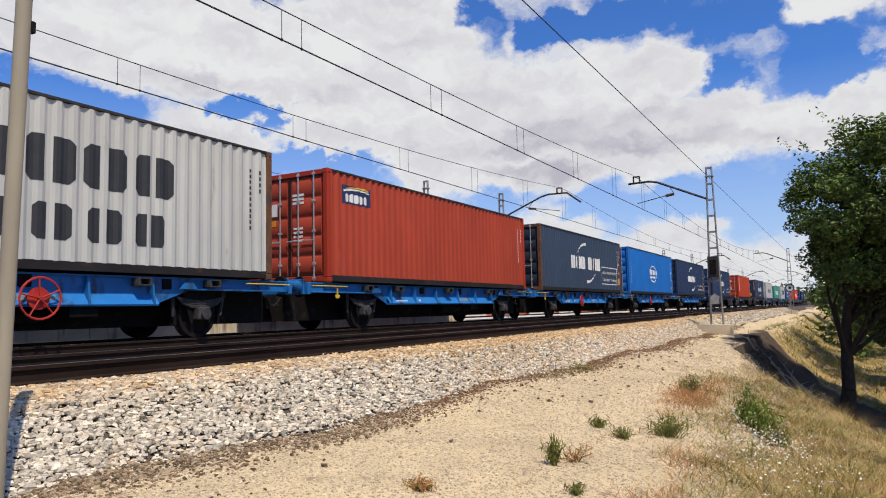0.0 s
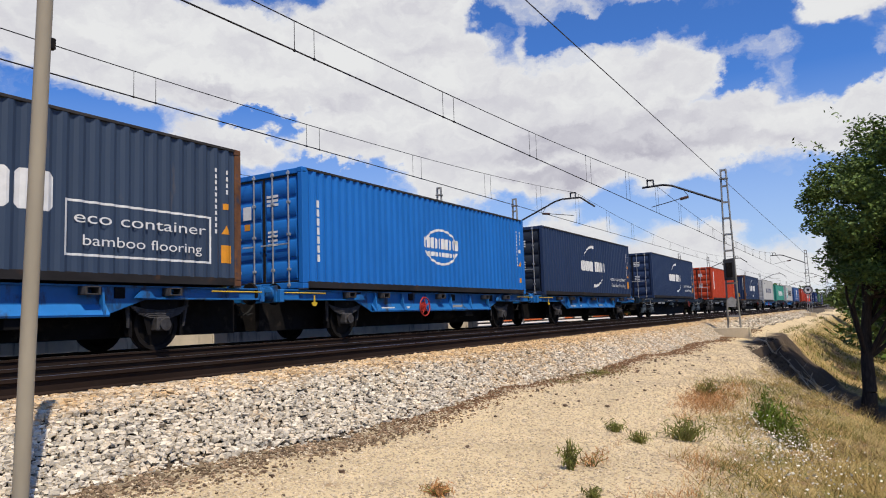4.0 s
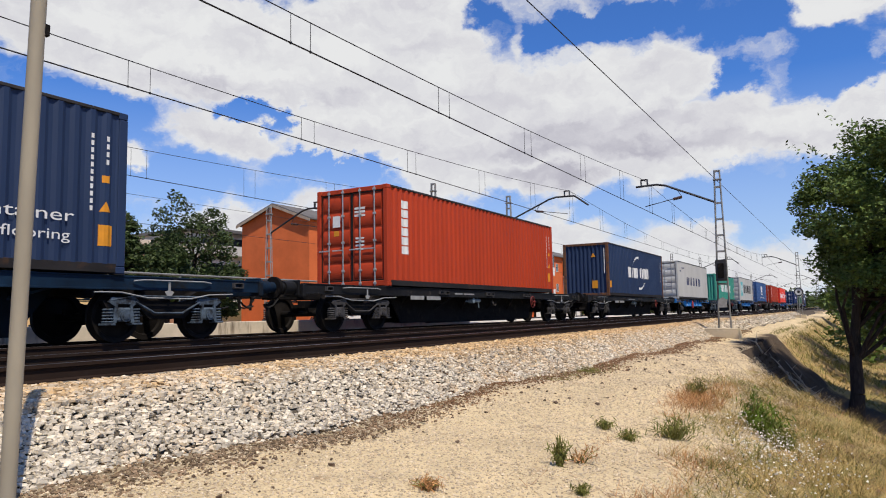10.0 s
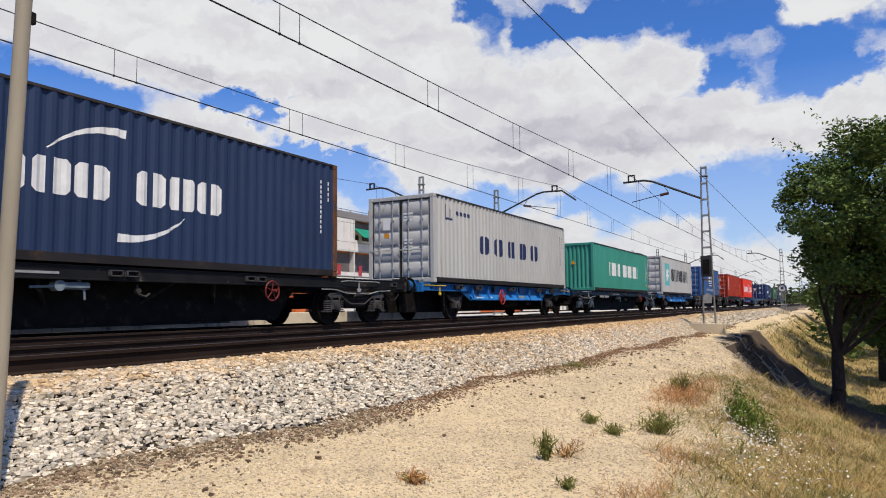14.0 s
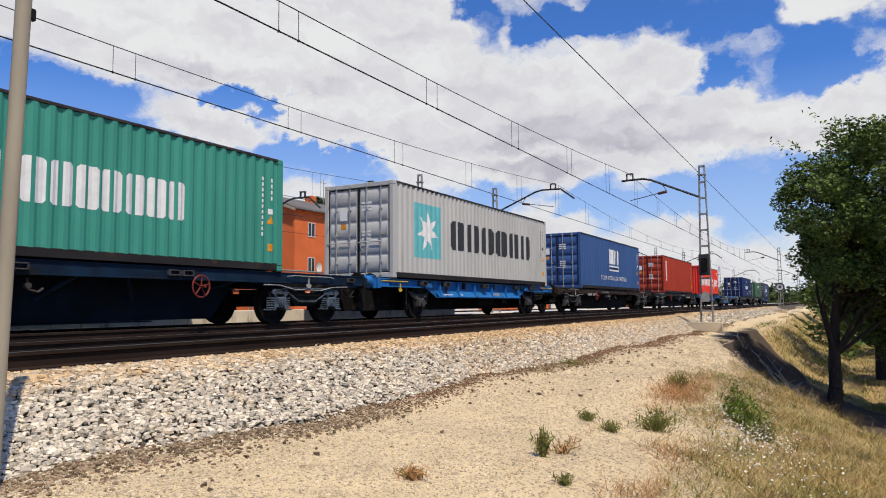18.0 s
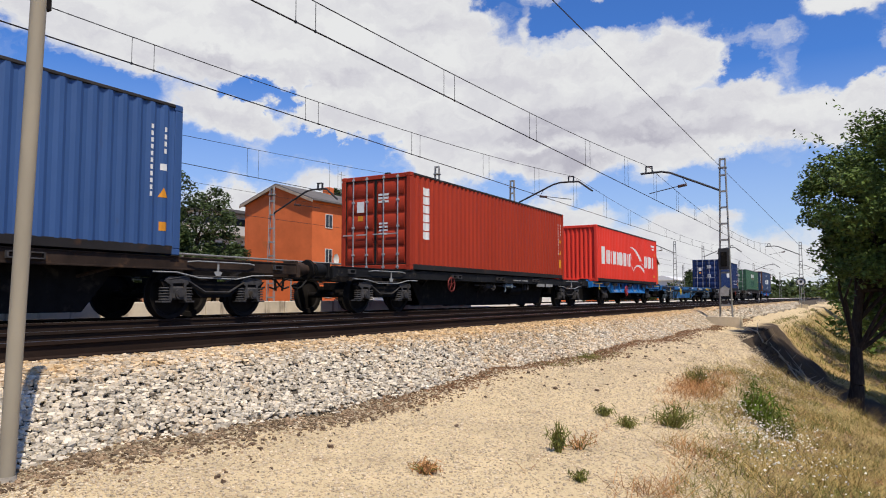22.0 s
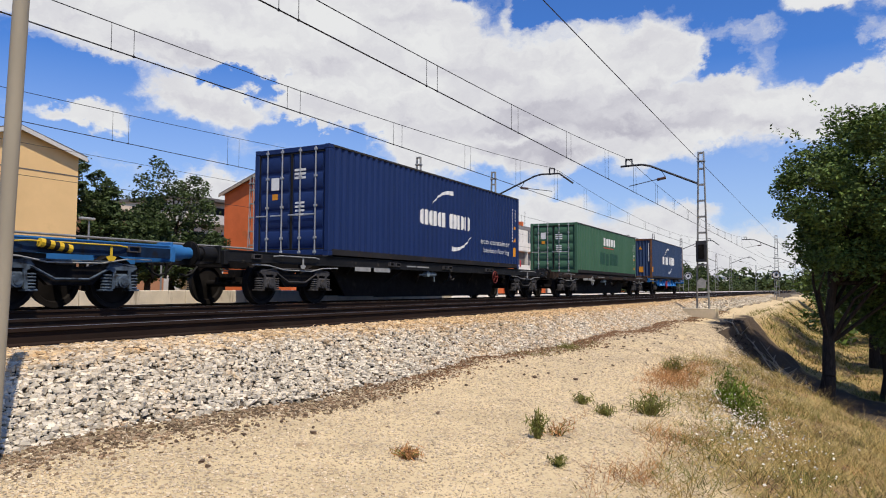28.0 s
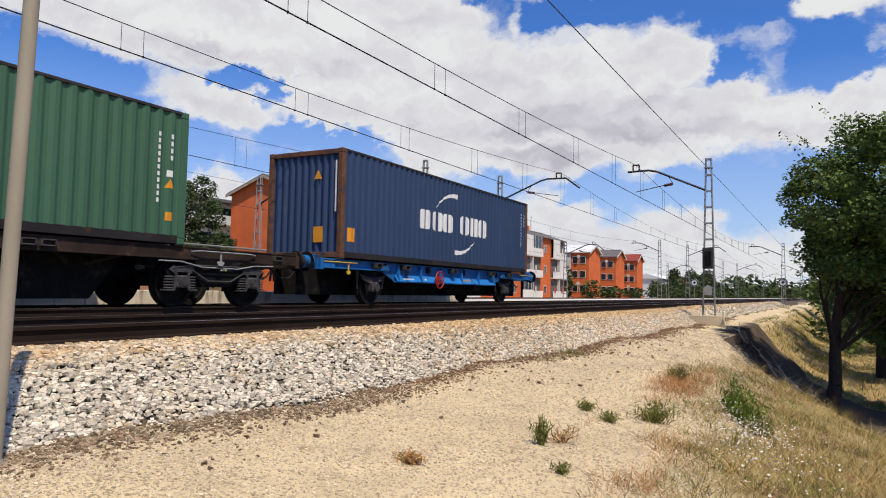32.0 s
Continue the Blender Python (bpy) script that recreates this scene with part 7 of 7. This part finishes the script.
def scatter_grass():
    rng = np.random.default_rng(17)

    def on_slope(n, x0, x1, reach, fade=1.0, power=1.5):
        x = x0 + (x1 - x0) * rng.uniform(0, 1, n) ** power
        if x0 < 8:
            x = np.where(rng.random(n) < 0.10, rng.uniform(-9, x0 + 0.3, n), x)
        d = rng.uniform(0, 1, n) ** 0.8 * reach
        return x, edge_of_path(x) - d + rng.normal(0, 0.25, n)
    def clumped(x, y, thr, scale=0.6, seed=0.0):
        v = 2.4 * (patchy(x * 0.9 * scale + seed * 5, y * 1.2 * scale + seed) - 0.5) + 1.4 * (patchy(x * 2.9 * scale, y * 2.9 * scale + seed * 3) - 0.5)
        k = v + rng.normal(0, 0.45, len(x)) > thr
        k &= in_gully(x, y) < rng.uniform(0.1, 0.6, len(x))
        return np.stack([x[k], y[k]], -1)
    grass("dry_grass", clumped(*on_slope(80000, 3.0, 30, 9), 0.1, 0.7), STRAW, "dry straw-coloured grass over the embankment slope", 0.13, 0.004, 51, 1.0)
    grass("dead_brush", clumped(*on_slope(42000, 4.0, 22, 7), 0.75, 0.55, 6.0), DEAD, "dull brown-grey dead brush in patches on the slope", 0.12, 0.004, 66, 1.1)
    grass("dry_grass_far", clumped(*on_slope(20000, 26, 110, 12), -0.4), STRAW, "dry straw-coloured grass on the farther bank", 0.28, 0.016, 52, 0.6)
    grass("olive_grass", clumped(*on_slope(90000, 4.0, 34, 8), 0.16, 0.8, 2.0), OLIVE, "olive green grass in patches on the slope", 0.10, 0.005, 53, 1.0)
    x, y = rng.uniform(9, 15.5, 26000), rng.uniform(1.3, 2.9, 26000)
    k = patchy(x * 0.8 + 3, y * 1.7) * 0.7 + patchy(x * 3.1, y * 4.3) * 0.5 - ((x - 12.2) / 3.2) ** 2 - ((y - 2.2) / 0.55) ** 2 > rng.uniform(0.15, 0.85, 26000)
    x2, y2 = rng.uniform(4.8, 9, 16000), rng.uniform(1.0, 2.3, 16000)
    k2 = patchy(x2 * 1.1, y2 * 2.1 + 3) * 0.8 + patchy(x2 * 3.7, y2 * 4.7) * 0.4 > rng.uniform(0.80, 1.45, 16000)
    x, y, x2, y2 = x[k], y[k], x2[k2], y2[k2]
    grass("russet_grass", np.stack([np.concatenate([x, x2]), np.concatenate([y, y2])], -1), RUSSET, "russet dry grass in thin tufts on the edge of the path", 0.15, 0.003, 54, 0.9)
    x, y = rng.uniform(11, 15, 420), rng.normal(4.40, 0.13, 420)
    grass("toe_grass", np.stack([x, y], -1), OLIVE, "thin olive grass along the foot of the ballast", 0.07, 0.006, 55, 0.8)
    def tufts(n, each, x0, x1, reach, wide):
        cx, cy = on_slope(n, x0, x1, reach, power=1.3)
        cx, cy = np.repeat(cx, each), np.repeat(cy, each)
        k = in_gully(cx, cy) < 0.3
        return np.stack([(cx + rng.normal(0, wide, len(cx)))[k], (cy + rng.normal(0, wide, len(cx)))[k]], -1)
    grass("straw_tufts", tufts(700, 26, 4.5, 26, 7, 0.06), STRAW, "matted dry straw tufts over the slope", 0.22, 0.0035, 61, 1.0)
    cx, cy = 6 + 20 * rng.uniform(0, 1, 620) ** 1.2, rng.uniform(-5, 0.9, 620)
    k = (patchy(cx * 0.6, cy * 0.9 + 2) > 0.52) & (in_gully(cx, cy) < 0.3)
    cx, cy = np.repeat(cx[k], 26), np.repeat(cy[k], 26)
    grass("tall_straw", np.stack([cx + rng.normal(0, 0.10, len(cx)), cy + rng.normal(0, 0.10, len(cx))], -1), PALE_STRAW, "tall pale straw grass in tufts low on the slope", 0.24, 0.003, 67, 1.0)
    grass("olive_tufts", tufts(380, 30, 5.5, 26, 6, 0.08), OLIVE, "olive green grass tufts over the slope", 0.12, 0.004, 62, 0.8)
    grass("green_tufts", tufts(330, 26, 6, 22, 4.5, 0.09), GREEN_GRASS, "small fresh green tufts among dry grass", 0.11, 0.004, 63, 0.8)
    grass("brown_tufts", tufts(240, 26, 5, 26, 6, 0.10), RUSSET, "dull brown withered tufts over the slope", 0.09, 0.0035, 64, 1.0)
    far_x = rng.uniform(30, 80, 14000)
    far_y = rng.uniform(-6, 3.4, 14000)
    grass("bank_grass", clumped(far_x, far_y, -0.2, 0.3, 1.0), OLIVE, "olive grass over the farther bank", 0.22, 0.014, 57, 0.7)
    far_x = 30 + 50 * rng.uniform(0, 1, 14000) ** 1.4
    far_y = rng.uniform(-6, 2.8, 14000)
    grass("bank_weeds", clumped(far_x, far_y, 0.35, 0.6, 4.0), GREEN_GRASS, "green weeds in patches on the farther bank", 0.35, 0.016, 58, 0.6)
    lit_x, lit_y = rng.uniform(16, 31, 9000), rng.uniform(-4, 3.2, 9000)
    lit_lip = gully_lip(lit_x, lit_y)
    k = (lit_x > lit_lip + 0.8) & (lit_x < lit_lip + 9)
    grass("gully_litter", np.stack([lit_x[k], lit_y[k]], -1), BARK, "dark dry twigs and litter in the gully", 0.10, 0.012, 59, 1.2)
    x, y = rng.normal(8.8, 1.5, 900), rng.normal(0.0, 0.28, 900)
    y = 0.88 + 0.22 * (x - 9.0) + y
    k = x > 5.2
    spots = np.stack([x[k], y[k], ground_z(x[k], y[k]) + rng.uniform(0.10, 0.26, k.sum())], -1)
    tagged(new("white_flowers", quads_mesh("white_flowers", leaf_cards(spots, 0.0115, rng, 0.3, 0.8), PETAL)), "tiny white wildflowers among the dry grass", "flowers", kind="stuff")


scatter_grass()


def weed(x, y, high, spread, stems, material, label, seed, tint=None):
    rng = np.random.default_rng(seed)
    z = float(ground_z(x, y))
    t = thing("weed", label, "weed", place=(x, y, z), group="weeds on the path")
    b = Build()
    cards = []
    for i in range(stems):
        a, r = rng.uniform(0, 6.283), spread * rng.uniform(0.1, 1)
        top = np.array([r * math.cos(a), r * math.sin(a), high * rng.uniform(0.45, 1.0) * (1 - 0.35 * r / spread)])
        mid = top * 0.5 + np.array([0, 0, high * 0.08])
        b.cyl((0.15 * top[0], 0.15 * top[1], -0.02), mid, 0.006, 4, 0.004).cyl(mid, top, 0.004, 4, 0.002)
        f = rng.uniform(0.15, 1.05, 9)[:, None]
        cards.append(leaf_cards(top * f + rng.normal(0, spread * 0.12, (9, 3)), 0.024 + 0.06 * high, rng, 1.6, 0.13))
    part("stem", b, OLIVE, t)
    part("foliage", quads_mesh("foliage", np.concatenate(cards), material), None, t)


def stone(x, y, size, seed):
    v, f = lumps(np.array([(0.0, 0.0, size * 0.16)]), np.array([size]), seed=seed)
    t = new("stone", tri_mesh("stone", v, f, BROWN_STONE))
    t.matrix_basis = Matrix.Translation((x, y, float(ground_z(x, y))))
    tagged(t, "dark brown stone lying on the sandy path", "stone", group="stones on the path")


for x, y, high, spread, stems, paint, label in (
        (5.97, 2.28, 0.30, 0.13, 26, GREEN_GRASS, "small upright green weed on the sandy path"), (8.13, 2.54, 0.16, 0.15, 26, GREEN_GRASS, "low green weed on the sandy path"),
        (7.81, 2.18, 0.15, 0.17, 26, GREEN_GRASS, "low green weed on the sandy path"), (8.46, 1.83, 0.30, 0.36, 50, GREEN_GRASS, "spreading green weed on the slope"),
        (10.9, 1.25, 0.62, 0.26, 60, BRIGHT_WEED, "bushy bright green weed on the slope"), (10.2, 0.98, 0.50, 0.28, 50, BRIGHT_WEED, "bushy bright green weed on the slope"),
        (9.8, 0.78, 0.34, 0.26, 40, GREEN_GRASS, "bushy bright green weed on the slope"), (4.63, 2.82, 0.10, 0.17, 40, RUSSET, "withered brown tuft on the sandy path"),
        (5.32, 1.85, 0.10, 0.10, 20, GREEN_GRASS, "tiny green weed on the sandy path"), (6.3, 2.2, 0.16, 0.22, 14, RUSSET, "thin dry stalks beside a green weed"),
        (12.6, 2.3, 0.35, 0.3, 40, OLIVE, "olive weed at the edge of the path"), (13.4, 4.5, 0.12, 0.3, 30, OLIVE, "low olive weed beside the ballast")):
    weed(x, y, high, spread, stems, paint, label, int(x * 100))
def fallen_branch(x, y, length, turn, seed):
    rng = random.Random(seed)
    b, pts = Build(), []
    for i in range(5):
        px, py = x + length * i / 4 * math.cos(turn) + rng.uniform(-0.05, 0.05), y + length * i / 4 * math.sin(turn) + rng.uniform(-0.05, 0.05)
        pts.append((px, py, float(ground_z(px, py)) + 0.05 + rng.uniform(0, 0.12)))
    for i, (p, q) in enumerate(zip(pts, pts[1:])):
        b.cyl(p, q, 0.03 - 0.006 * i, 6, 0.024 - 0.006 * i)
    for k in (1, 2, 3):
        p = pts[k]
        b.cyl(p, (p[0] + rng.uniform(-0.4, 0.4), p[1] + rng.uniform(-0.4, 0.4), p[2] + rng.uniform(0.05, 0.35)), 0.014, 5, 0.005)
    tagged(part("fallen_branch", b, DRY_WOOD), "bleached dry branch lying in the dark gully", "branch", group="fallen branches")


DRY_WOOD = mat("bleached_dry_wood", (0.50, 0.43, 0.34), 0.9, var=0.25, scale=6)
for i in range(12):
    xx, yy = 27.5 + 0.30 * i, 2.75 - 0.19 * i + 0.3 * math.sin(i * 2.3)
    fallen_branch(xx, yy, 0.7 + 0.25 * (i % 4), i * 1.9, 500 + i)
rs = random.Random(23)
for i in range(110):
    xx = 3.2 + 22 * rs.random() ** 1.4
    stone(xx, rs.uniform(2.6, 4.55) if rs.random() < 0.35 else 4.35 - abs(rs.gauss(0, 0.45)), rs.uniform(0.02, 0.07), 100 + i)
for i in range(55):
    stone(rs.uniform(9, 20), rs.uniform(3.0, 4.3), rs.uniform(0.03, 0.09), 300 + i)
for x, y, size in ((11.6, 1.50, 0.16), (11.5, 1.36, 0.12), (11.2, 1.38, 0.14), (11.75, 1.34, 0.10), (11.0, 1.25, 0.11), (11.9, 1.55, 0.09), (10.6, 1.30, 0.08)):
    v, f = lumps(np.array([(0.0, 0.0, size * 0.2)]), np.array([size]), seed=int(x * 100))
    rock = new("rock", tri_mesh("rock", v, f, STONE))
    rock.matrix_basis = Matrix.Translation((x, y, float(ground_z(x, y))))
    tagged(rock, "pale grey stone lying among weeds on the slope", "stone", group="pale stones on the slope")


def motions():
    steps = [t for t in range(0, 33)]
    for ob, where, high, turned in TRAIN:
        walk(ob, [(t, pose(where + (LONG if turned else 0) - gone(t), TRAIN_TRACK, high, 0, 0, 180 if turned else 0)) for t in steps])
    turn = [k / 15 for k in range(481)]
    rolled = [(t, Matrix.Rotation(-gone(t) / WHEEL, 4, "Y")) for t in turn]
    back = {ob for ob, _, _, turned in TRAIN if turned}
    rolled_back = [(t, m.inverted()) for t, m in rolled]
    for ob in WHEELSETS:
        walk(ob, rolled_back if ob.parent in back else rolled)


WHEELSETS = [o for o in scene.objects if o.name.split(".")[0] == "wheelset"]
motions()
